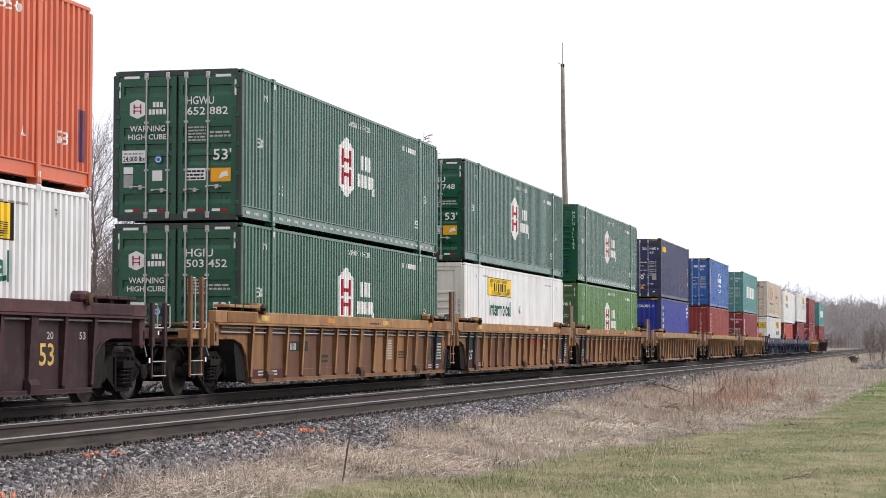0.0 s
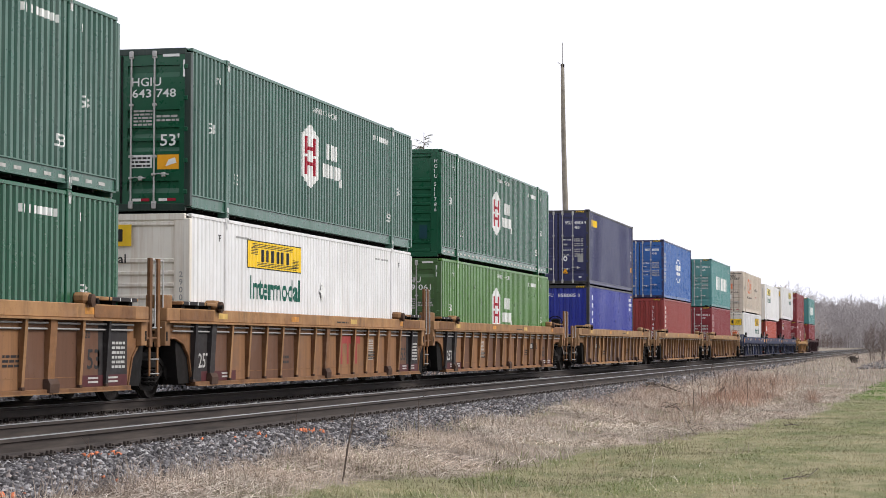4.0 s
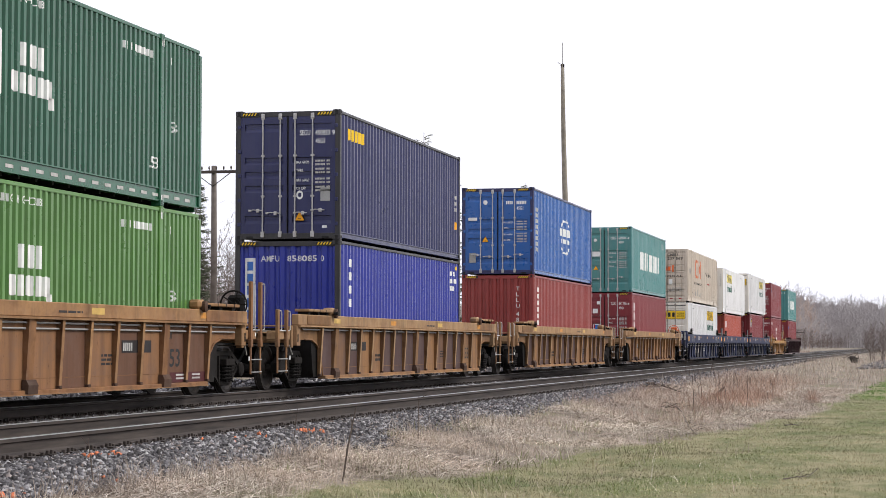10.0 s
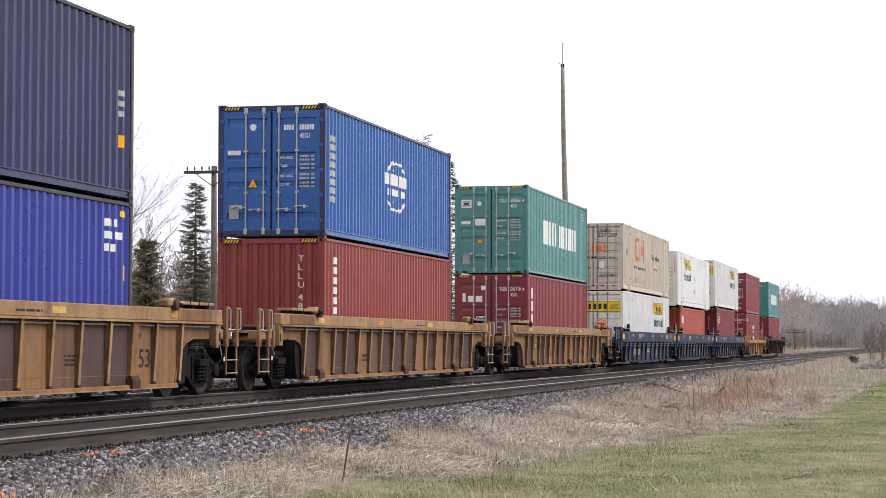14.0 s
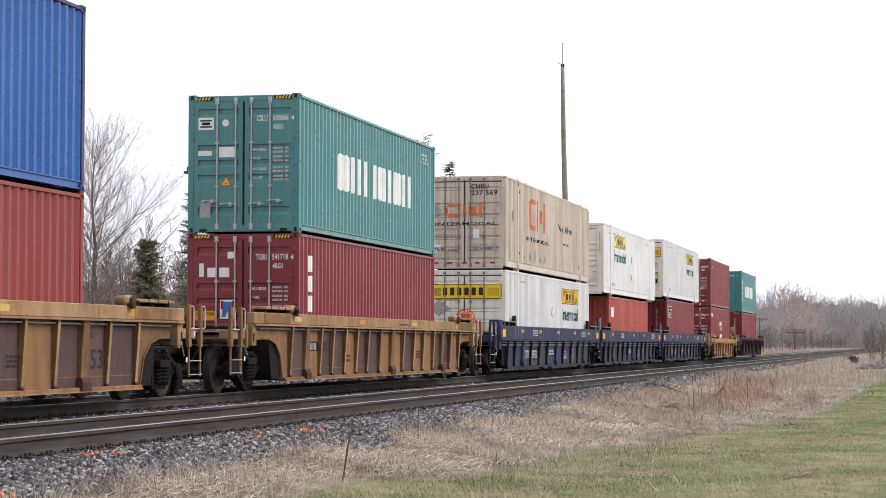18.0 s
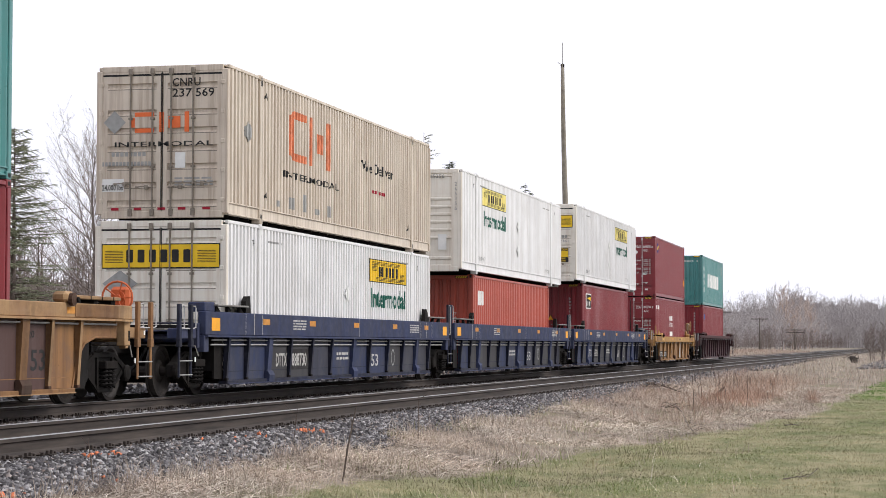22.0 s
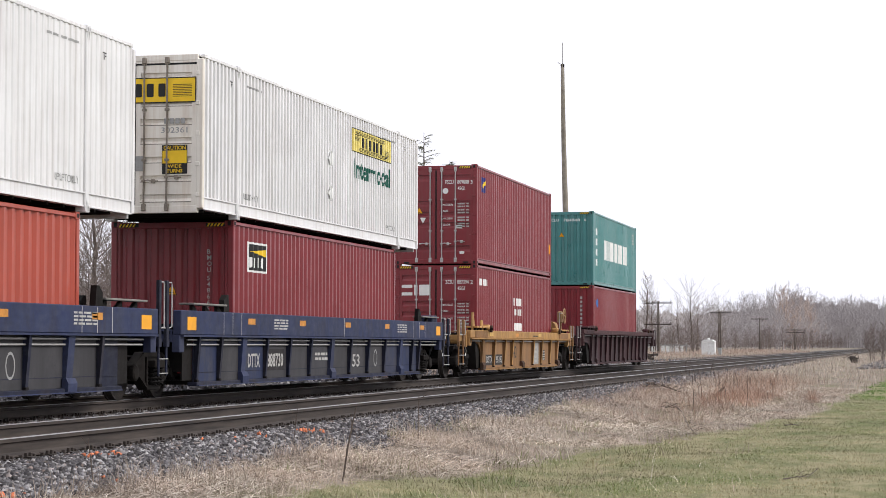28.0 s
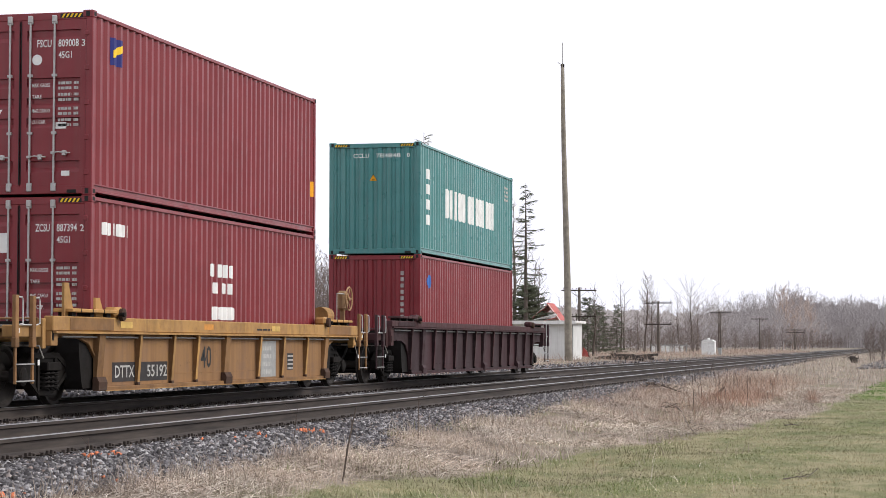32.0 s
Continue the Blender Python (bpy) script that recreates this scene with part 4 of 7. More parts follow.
def long_side(face, ob, num=True, white=WHITE, logo=True):
    """Side of the green 53 ft boxes."""
    if logo:
        face.mark(hexagon(7.22, 1.62, 0.62, 0.69), white, ob, "emblem", "white hexagon with red bars")
        face.mark(bar_h(7.22, 1.62, 0.36, 0.40), RED, ob, "emblem_detail", "", 0.007)
        face.mark(joined_shapes(bars(8.42, 1.66, 0.95, 0.34, 3, 0.28), bars(8.12, 1.26, 1.5, 0.30, 5, 0.26), quads([(9.4, 1.12, 9.6, 1.3)])), white, ob, "letter_blocks", "white blocks in place of letters")
        face.mark(lettering("WARNING", 7.35, 2.58, 0.11, 0.9), white, ob, "lettering")
        face.mark(lettering("HIGH CUBE", 8.35, 2.58, 0.11, 0.95), white, ob, "lettering")
    if num:
        face.mark(bars(12.3, 2.46, 1.4, 0.12, 8, 0.35), white, ob, "number_bars")
    for u, w in ((0.9, 1.48), (2.25, 0.66), (14.55, 1.3), (13.6, 0.62)):
        face.mark(lettering("53", u, w, 0.19, 0.30), white, ob, "lettering")
    for u, w in ((1.35, 2.42), (14.5, 2.45)):
        face.mark(lettering("N", u, w, 0.13), white, ob, "lettering")


def dashes(ob, L, hw, z=0.185, n=30):
    f = Face((hw - 0.034, 0.0, 0), (0, 1, 0), (1, 0, 0))
    f.mark(quads([(0.35 + k * (L - 0.6) / n, z - 0.026, 0.35 + (k + 0.5) * (L - 0.6) / n, z + 0.026) for k in range(n)]), DIMWHITE, ob, "reflective_strip", "white reflective dashes")


def long_doors(f, ob, code, number):
    f.mark(hexagon(0.49, 2.16, 0.155, 0.185), WHITE, ob, "emblem")
    f.mark(bar_h(0.49, 2.16, 0.08, 0.09), RED, ob, "emblem_detail", "", 0.007)
    f.mark(joined_shapes(bars(0.80, 2.19, 0.22, 0.10, 3), bars(0.72, 2.05, 0.36, 0.10, 5)), WHITE, ob, "letter_blocks")
    f.mark(lettering("WARNING", 0.34, 1.73, 0.11, 0.71), WHITE, ob, "lettering")
    f.mark(lettering("HIGH CUBE", 0.31, 1.575, 0.10, 0.77), WHITE, ob, "lettering")
    if code:
        f.mark(lettering(code, 1.48, 2.23, 0.15, 0.55), WHITE, ob, "lettering")
        f.mark(lettering(number, 1.49, 2.03, 0.145, 0.82), WHITE, ob, "lettering")
    else:
        f.mark(joined_shapes(bars(1.48, 2.23, 0.55, 0.15, 4), bars(1.49, 2.03, 0.82, 0.145, 6)), WHITE, ob, "number_bars")
    f.mark(joined_shapes(lines(1.52, 1.53, 0.35, 0.3, 5, 3), lines(1.95, 1.60, 0.42, 0.14, 2, 4)), DIMWHITE, ob, "small_print")
    f.mark(lettering("53'", 2.02, 1.17, 0.2, 0.36), WHITE, ob, "lettering")
    for u0, z0, u1, z1, mt in ((0.19, 1.13, 0.66, 1.37, WHITE), (0.22, 0.92, 0.41, 1.05, WHITE), (0.22, 0.66, 0.41, 0.90, GREYDECAL), (0.80, 0.78, 1.0, 0.98, WHITE),
                               (1.46, 0.78, 1.87, 1.01, WHITE), (1.97, 0.75, 2.37, 1.01, AMBER)):
        f.mark(quads([(u0, z0, u1, z1)]), mt, ob, "decal")
    f.mark(lettering("24,000 lbs", 0.21, 1.16, 0.10, 0.43), BLACK, ob, "lettering", "", 0.008)
    f.mark(lines(0.22, 1.29, 0.40, 0.06, 1, 7), GREYDECAL, ob, "small_print", "", 0.008)
    f.mark(lines(1.49, 0.80, 0.35, 0.2, 3, 8), BLACK, ob, "small_print", "", 0.008)
    f.mark(poly([(2.12, 0.80), (2.18, 0.92), (2.30, 0.96), (2.33, 0.86), (2.24, 0.84)]), WHITE, ob, "marking", "", 0.008)
    f.mark(disc(0.92, 1.19, 0.075), SKYBLUE, ob, "decal")
    f.mark(ring(0.92, 1.19, 0.055, 0.04), WHITE, ob, "marking", "", 0.008)
    f.mark(quads([(0.22, 2.74, 0.53, 2.79), (2.06, 2.74, 2.37, 2.79), (0.10, 2.38, 0.15, 2.68), (2.44, 2.38, 2.49, 2.68)]), WHITE, ob, "reflector", "", 0.008)
    f.mark(quads([(u, 0.19, u + 0.16, 0.24) for u in (0.25, 0.74, 1.51, 2.0)]), WHITE, ob, "reflector", "", 0.008)
    f.mark(quads([(u + 0.16, 0.19, u + 0.32, 0.24) for u in (0.25, 0.74, 1.51, 2.0)]), RED, ob, "reflector", "", 0.008)


def iso_doors(f, ob, code, number, check, kind="", top=2.33, ink=WHITE):
    if code:
        f.mark(lettering(code, 1.50, top, 0.115, 0.24), ink, ob, "lettering")
        f.mark(lettering(number, 1.855, top, 0.115, 0.34), ink, ob, "lettering")
        f.mark(lettering(check, 2.245, top, 0.105), ink, ob, "lettering")
    else:
        f.mark(joined_shapes(bars(1.50, top, 0.24, 0.11, 4), bars(1.855, top, 0.34, 0.11, 6)), ink, ob, "number_bars")
    f.mark(lettering("45G1", 1.86, top - 0.18, 0.105, 0.22), ink, ob, "lettering")
    for k, (z, word, wide) in enumerate(((1.70, "MAX. GROSS", 0.30), (1.52, "TARE", 0.16), (1.30, "MAX. CARGO", 0.30), (1.12, "CU. CAP.", 0.23))):
        f.mark(lettering(word, 1.42, z, 0.058, wide), ink, ob, "lettering")
        f.mark(joined_shapes(lines(1.86, z - 0.045, 0.22, 0.16, 2, 21 + k), lines(2.12, z - 0.045, 0.08, 0.16, 2, 25 + k)), DIMWHITE if ink is WHITE else ink, ob, "small_print")


def number_plate(f, ob, u, w, a=0.2, b=0.25):
    f.mark(quads([(u, w, u + a, w + b)]), GREYDECAL, ob, "data_plate", "dull metal plate")


def intermodal(face, ob, u, panel_mat=None):
    """Yellow panel with black rules and blocks, and a green word below it."""
    face.mark(quads([(u, 2.03, u + 3.55, 2.57)]), BLACK, ob, "panel_edge")
    face.mark(quads([(u + 0.05, 2.05, u + 3.50, 2.55)]), panel_mat or YELLOW, ob, "yellow_panel", "yellow panel with black letter blocks", 0.007)
    face.mark(bars(u + 0.85, 2.17, 1.95, 0.24, 6, 0.42), BLACK, ob, "letter_blocks", "", 0.010)
    rules = [(u + 0.35, 2.44 + 0.03 * k, u + 2.9, 2.452 + 0.03 * k) for k in range(3)] + [(u + 0.6, 2.08 + 0.03 * k, u + 3.2, 2.092 + 0.03 * k) for k in range(3)]
    rules += [(u + 0.25, 2.30 + 0.03 * k, u + 0.7, 2.312 + 0.03 * k) for k in range(5)] + [(u + 2.9, 2.12 + 0.03 * k, u + 3.35, 2.132 + 0.03 * k) for k in range(6)]
    face.mark(quads(rules), BLACK, ob, "ruled_border", "", 0.010)
    face.mark(lettering("Intermodal", u + 0.2, 1.46, 0.42, 3.25, 0.030), DKGREEN, ob, "lettering", "dark green word")


def white_side(face, ob, L, panel, panel_mat=None):
    intermodal(face, ob, panel, panel_mat)
    for u in (0.0 + 1.4, L - 1.5):
        face.mark(lettering("TF", u, 2.45, 0.12), BLACK, ob, "lettering")
    face.mark(lines(2.4, 2.56, 0.9, 0.07, 1, 31), GREYDECAL, ob, "small_print")
    face.mark(lines(L - 3.6, 2.56, 1.2, 0.07, 1, 32), GREYDECAL, ob, "small_print")
    face.mark(lettering("UPLIFT ONLY", 2.2, 0.42, 0.11, 0.9), GREYDECAL, ob, "lettering")
    face.mark(lettering("UPLIFT ONLY", L - 3.3, 0.42, 0.11, 0.9), GREYDECAL, ob, "lettering")
    for w in (1.5, 0.75):
        face.mark(poly([(L * 0.5, w), (L * 0.5 + 0.2, w + 0.2), (L * 0.5, w + 0.4), (L * 0.5 - 0.2, w + 0.2)]), WHITE, ob, "placard_holder", "", 0.03)


# the long green boxes
for key in ("b_top", "b_low", "c_top", "d_top", "d_low"):
    ob, side_f, end_f = boxes[key]
    long_side(side_f, ob)
    if key in ("b_top", "d_top"):
        dashes(ob, 16.154, 1.2955)
long_doors(boxes["b_top"][2], boxes["b_top"][0], "HGWU", "652 882")
long_doors(boxes["b_low"][2], boxes["b_low"][0], "HGIU", "503 452")
long_doors(boxes["c_top"][2], boxes["c_top"][0], "HGIU", "643 748")
long_doors(boxes["d_low"][2], boxes["d_low"][0], "HGIU", "639 061")
ob, side_f, f = boxes["d_top"]
post = Face((-1.2955, 0.018, 0), (1, 0, 0), (0, -1, 0))
post.mark(stacked("HGIU", 2.39, 2.62, 0.10, 0.135), WHITE, ob, "lettering")
post.mark(stacked("511786", 2.39, 2.00, 0.10, 0.135), WHITE, ob, "lettering")
f.mark(lettering("WARNING HIGH CUBE", 0.55, 1.74, 0.085, 1.17), WHITE, ob, "lettering")
f.mark(lettering("53'", 1.03, 1.36, 0.16, 0.40), WHITE, ob, "lettering")
f.mark(quads([(0.85, 0.56, 1.50, 0.84)]), WHITE, ob, "decal")
f.mark(quads([(1.13, 0.42, 1.36, 0.55)]), WHITE, ob, "decal")
f.mark(lettering("24,000 lbs", 0.90, 0.60, 0.10, 0.57), BLACK, ob, "lettering", "", 0.008)
f.mark(quads([(1.99, 0.50, 2.2, 0.86)]), DARKTEAL, ob, "decal", "dark teal patch")

# the white boxes
for key, panel in (("a_low", 9.7), ("c_low", 3.06), ("h_low", 9.98), ("i_top", 2.7), ("j_top", 9.8)):
    ob, side_f, f = boxes[key]
    white_side(side_f, ob, 16.154, panel, FADEYELLOW if key in ("i_top", "j_top") else None)
for key in ("h_low", "j_top"):
    ob, _, f = boxes[key]
    w = 1.98 if key == "h_low" else 2.0
    f.mark(quads([(0.13, w, 2.46, w + 0.46)]), BLACK, ob, "panel_edge")
    f.mark(quads([(0.15, w + 0.02, 2.44, w + 0.44)]), YELLOW, ob, "yellow_panel", "yellow panel with black letter blocks", 0.007)
    f.mark(bars(0.62, w + 0.11, 1.35, 0.24, 6, 0.4), BLACK, ob, "letter_blocks", "", 0.010)
    f.mark(quads([(u, w + 0.32 - 0.03 * k, u + 0.36, w + 0.33 - 0.03 * k) for u in (0.2, 2.02) for k in range(8)]), BLACK, ob, "ruled_border", "", 0.010)
    if key == "j_top":
        f.mark(bars(1.86, 1.62, 0.42, 0.10, 4), GREYDECAL, ob, "number_bars")
        f.mark(lettering("302361", 1.80, 1.46, 0.10, 0.5), GREYDECAL, ob, "lettering")
        f.mark(quads([(1.82, 0.72, 2.30, 1.24)]), BLACK, ob, "decal_edge")
        f.mark(quads([(1.83, 0.91, 2.29, 1.14)]), YELLOW, ob, "decal", "", 0.007)
        f.mark(lettering("CAUTION", 1.85, 1.155, 0.07, 0.42), YELLOW, ob, "lettering", "", 0.008)
        f.mark(lettering("WIDE", 1.93, 0.83, 0.06, 0.26), YELLOW, ob, "lettering", "", 0.008)
        f.mark(lettering("TURNS", 1.91, 0.745, 0.06, 0.30), YELLOW, ob, "lettering", "", 0.008)
        number_plate(f, ob, 1.2, 0.78, 0.27, 0.27)
    else:
        f.mark(poly([(0.5, 1.45), (0.85, 1.7), (0.5, 1.95), (0.15, 1.7)]), GREYDECAL, ob, "placard_holder", "", 0.01)
ob, _, f = boxes["i_top"]
post = Face((-1.2955, 0.018, 0), (1, 0, 0), (0, -1, 0))
post.mark(stacked("265356", 2.39, 2.5, 0.10, 0.135), GREYDECAL, ob, "lettering")
f.mark(lettering("265356", 1.6, 2.62, 0.10, 0.5), GREYDECAL, ob, "lettering")
f.mark(quads([(1.92, 0.62, 2.16, 1.05)]), WHITE, ob, "vent_cover", "", 0.02)
number_plate(f, ob, 1.5, 0.75, 0.2, 0.2)
ob, _, f = boxes["c_low"]
f.mark(quads([(0.25, 2.3, 1.5, 2.68)]), YELLOW, ob, "yellow_panel")
f.mark(bars(0.6, 2.38, 0.8, 0.22, 5, 0.4), BLACK, ob, "letter_blocks", "", 0.010)
f.mark(lettering("Intermodal", 0.3, 2.0, 0.16, 1.1), BLACK, ob, "lettering")
f.mark(lettering("290038", 0.3, 1.45, 0.12, 0.8), GREYDECAL, ob, "lettering")
post = Face((-1.2955, 0.018, 0), (1, 0, 0), (0, -1, 0))
post.mark(stacked("290038", 2.39, 1.85, 0.10, 0.135), GREYDECAL, ob, "lettering")

# orange box at the head
ob, s_, f = boxes["a_top"]
s_.mark(lettering("350", 12.7, 2.4, 0.16, 0.75), WHITE, ob, "lettering")
s_.mark(lettering("A", 13.45, 0.66, 0.18), WHITE, ob, "lettering")
s_.mark(lettering("53", 14.7, 0.66, 0.2, 0.42), WHITE, ob, "lettering")
s_.mark(quads([(15.5, 0.45, 15.85, 1.25)]), plain("purple touch-up paint", (0.13, 0.045, 0.10), 0.5), ob, "paint_patch", "purple touch-up patch")

# navy over royal blue
ob, s_, f = boxes["e_top"]
s_.mark(joined_shapes(bars(0.56, 2.28, 1.45, 0.26, 5, 0.2)), YELLOW, ob, "letter_blocks", "yellow blocks in place of letters")
s_.mark(lines(11.5, 1.35, 0.2, 0.5, 3, 5), DIMWHITE, ob, "small_print")
s_.mark(quads([(11.55, 0.85, 11.8, 1.05)]), AMBER, ob, "decal")
iso_doors(f, ob, "SEGU", "450833", "9")
triangle(f, ob, 1.50, 0.42, 0.13)
f.mark(ring(1.50, 1.0, 0.10, 0.05, 20, 0.8), WHITE, ob, "marking")
number_plate(f, ob, 1.98, 0.86, 0.22, 0.30)
f.mark(quads([(2.02, 0.26, 2.13, 0.32)]), WHITE, ob, "marking")
ob, s_, f = boxes["e_low"]
s_.mark(joined_shapes(*[quads([(0.76, 2.32 - 0.30 * k, 1.02, 2.50 - 0.30 * k)]) for k in range(4)]), WHITE, ob, "letter_blocks", "white blocks down the side")
s_.mark(joined_shapes(bars(11.0, 2.45, 0.5, 0.12, 3), bars(11.0, 2.25, 0.7, 0.12, 4), bars(11.0, 2.05, 0.4, 0.12, 3)), WHITE, ob, "number_bars")
s_.mark(quads([(11.6, 2.62, 11.85, 2.72), (11.75, 1.6, 11.85, 1.85)]), YELLOW, ob, "decal")
f.mark(lettering("AMFU", 0.48, 2.42, 0.13, 0.42), WHITE, ob, "lettering")
f.mark(lettering("858085", 1.08, 2.42, 0.13, 0.70), WHITE, ob, "lettering")
f.mark(lettering("0", 1.86, 2.42, 0.13), WHITE, ob, "lettering")
f.mark(quads([(0.10, 0.35, 0.34, 2.50)]), WHITE, ob, "white_panel")
f.mark(joined_shapes(*[quads([(0.15, 2.22 - 0.27 * k, 0.30, 2.42 - 0.27 * k)]) for k in range(8)]), SKYBLUE, ob, "letter_blocks", "", 0.008)

# bright blue over red-brown
ob, s_, f = boxes["f_top"]
s_.mark(joined_shapes(ring(6.2, 1.53, 0.66, 0.60, 10, 1.55, 0.10, 0.22), ring(6.2, 1.53, 0.66, 0.58, 10, 1.55, 0.28, 0.40), ring(6.2, 1.53, 0.66, 0.60, 10, 1.55, 0.60, 0.72), ring(6.2, 1.53, 0.66, 0.58, 10, 1.55, 0.78, 0.90), ring(6.2, 1.53, 0.62, 0.57, 10, 0.75, 0.10, 0.24), ring(6.2, 1.53, 0.62, 0.57, 10, 0.75, 0.26, 0.40), ring(6.2, 1.53, 0.62, 0.57, 10, 0.75, 0.60, 0.74), ring(6.2, 1.53, 0.62, 0.57, 10, 0.75, 0.76, 0.90), bars(5.15, 1.55, 2.1, 0.28, 5, 0.16), bars(5.35, 1.30, 1.7, 0.16, 8, 0.3)), WHITE, ob, "round_emblem", "white ring with letter blocks")
s_.mark(joined_shapes(*[quads([(0.45, 2.12 - 0.19 * k, 0.78, 2.25 - 0.19 * k)]) for k in range(8)]), DIMWHITE, ob, "letter_blocks")
iso_doors(f, ob, "", "", "")
f.mark(disc(0.80, 2.40, 0.075), WHITE, ob, "decal")
f.mark(quads([(0.22, 1.80, 0.52, 1.90)]), WHITE, ob, "decal")
triangle(f, ob, 0.80, 1.08, 0.12)
number_plate(f, ob, 0.26, 0.40, 0.22, 0.32)
ob, s_, f = boxes["f_low"]
s_.mark(joined_shapes(*[quads([(0.74, 2.34 - 0.22 * k, 1.02, 2.49 - 0.22 * k)]) for k in range(6)]), WHITE, ob, "letter_blocks")
f.mark(stacked("TLLU", 1.72, 2.50, 0.13, 0.19), WHITE, ob, "lettering")
f.mark(stacked("486531", 1.72, 1.66, 0.13, 0.19), WHITE, ob, "lettering")

# teal over maroon
ob, s_, f = boxes["g_top"]
s_.mark(joined_shapes(bars(2.95, 1.10, 2.6, 0.82, 5, 0.3), bars(5.85, 1.10, 3.8, 0.80, 8, 0.28)), WHITE, ob, "letter_blocks", "large white blocks in place of letters")
s_.mark(lines(10.6, 2.35, 0.8, 0.3, 3, 44), DIMWHITE, ob, "small_print")
iso_doors(f, ob, "CSLU", "609866", "4")
f.mark(quads([(0.22, 2.16, 0.56, 2.42)]), WHITE, ob, "decal")
f.mark(joined_shapes(quads([(0.26, 2.34, 0.52, 2.37), (0.26, 2.21, 0.52, 2.24), (0.30, 2.26, 0.48, 2.32)])), BLACK, ob, "emblem", "", 0.008)
f.mark(disc(0.82, 2.30, 0.075), WHITE, ob, "decal")
f.mark(quads([(0.22, 1.62, 0.52, 1.72), (0.68, 1.58, 1.02, 1.80)]), WHITE, ob, "decal")
triangle(f, ob, 0.84, 0.98, 0.12)
number_plate(f, ob, 0.26, 0.32, 0.24, 0.32)
ob, s_, f = boxes["g_low"]
s_.mark(joined_shapes(*[quads([(0.72, 2.10 - 0.42 * k, 1.02, 2.44 - 0.42 * k)]) for k in range(4)]), WHITE, ob, "letter_blocks")
iso_doors(f, ob, "TGBU", "541718", "4")
f.mark(quads([(0.26, 1.98, 0.36, 2.26), (0.44, 1.97, 0.64, 2.17), (0.70, 1.97, 0.92, 2.17)]), WHITE, ob, "letter_blocks")
f.mark(quads([(0.88, 2.36, 1.03, 2.50)]), WHITE, ob, "decal")
f.mark(quads([(0.72, 1.10, 1.06, 1.50)]), WHITE, ob, "decal")
f.mark(poly([(0.76, 1.14), (0.84, 1.14), (0.89, 1.27), (0.94, 1.14), (1.02, 1.14), (0.98, 1.46), (0.80, 1.46)]), SKYBLUE, ob, "emblem", "", 0.008)
f.mark(quads([(0.74, 1.30, 0.80, 1.48), (0.98, 1.30, 1.04, 1.48)]), RED, ob, "emblem", "", 0.010)
f.mark(quads([(0.18, 1.07, 0.62, 1.27)]), AMBER, ob, "decal")
f.mark(lettering("CAUTION", 0.20, 1.17, 0.075, 0.39), BLACK, ob, "lettering", "", 0.008)
triangle(f, ob, 0.84, 0.80, 0.1)

# beige box
ob, s_, f = boxes["h_top"]
s_.mark(joined_shapes(quads([(4.05, 2.28, 4.95, 2.44), (4.05, 1.42, 4.95, 1.58)]), poly([(4.05, 1.42), (4.05, 2.44), (3.72, 2.30), (3.72, 1.56)]), quads([(5.15, 1.42, 5.42, 2.44), (6.45, 1.42, 6.72, 2.44)]), quads([(5.68, 1.72, 6.2, 2.14)])), ORANGE_WORN, ob, "emblem", "worn orange mark")
s_.mark(lettering("INTERMODAL", 3.4, 1.05, 0.13, 4.0), BLACK, ob, "lettering")
s_.mark(lettering("We Deliver", 9.3, 1.66, 0.24, 2.9), BLACK, ob, "lettering")
s_.mark(lines(10.2, 1.2, 1.2, 0.14, 1, 51), RED, ob, "small_print")
for u, w in ((2.15, 2.45), (2.15, 0.5), (13.6, 0.5)):
    s_.mark(lettering("A", u, w, 0.15), BLACK, ob, "lettering")
s_.mark(poly([(1.1, 1.5), (1.35, 1.72), (1.1, 1.94), (0.85, 1.72)]), GREYDECAL, ob, "placard_holder", "", 0.02)
s_.mark(joined_shapes(*[quads([(2.9 + 0.9 * k, 0.42, 3.2 + 0.9 * k, 0.42 + 0.12 * (1 + k % 3))]) for k in range(5)]), GREYDECAL, ob, "paint_patch", "grey touch-up patches")
f.mark(lettering("CNRU", 1.50, 2.48, 0.15, 0.55), BLACK, ob, "lettering")
f.mark(lettering("237 569", 1.50, 2.28, 0.15, 0.82), BLACK, ob, "lettering")
f.mark(joined_shapes(quads([(0.76, 1.92, 1.14, 2.0), (0.76, 1.62, 1.14, 1.70), (0.68, 1.72, 0.76, 1.90), (1.24, 1.62, 1.33, 2.0), (1.74, 1.62, 1.83, 2.0)]), quads([(1.42, 1.70, 1.66, 1.92)])), ORANGEM, ob, "emblem", "orange mark")
f.mark(lettering("INTERMODAL", 0.36, 1.36, 0.09, 1.95), BLACK, ob, "lettering")
f.mark(joined_shapes(bars(0.3, 1.18, 0.7, 0.08, 8), bars(0.1, 1.0, 1.0, 0.08, 14)), GREYDECAL, ob, "small_print")
f.mark(poly([(0.36, 1.6), (0.58, 1.82), (0.36, 2.04), (0.14, 1.82)]), GREYDECAL, ob, "placard_holder", "", 0.012)
f.mark(quads([(0.10, 0.52, 0.55, 0.76), (1.56, 0.95, 1.76, 1.24)]), WHITE, ob, "decal")
f.mark(lettering("24,000 lbs", 0.12, 0.55, 0.10, 0.41), BLACK, ob, "lettering", "", 0.008)
f.mark(lines(1.55, 0.62, 0.75, 0.18, 3, 61), GREYDECAL, ob, "small_print")
f.mark(quads([(u, 0.17, u + 0.15, 0.22) for u in (0.30, 0.75, 1.22, 1.62, 2.1)]), RED, ob, "reflector", "", 0.008)

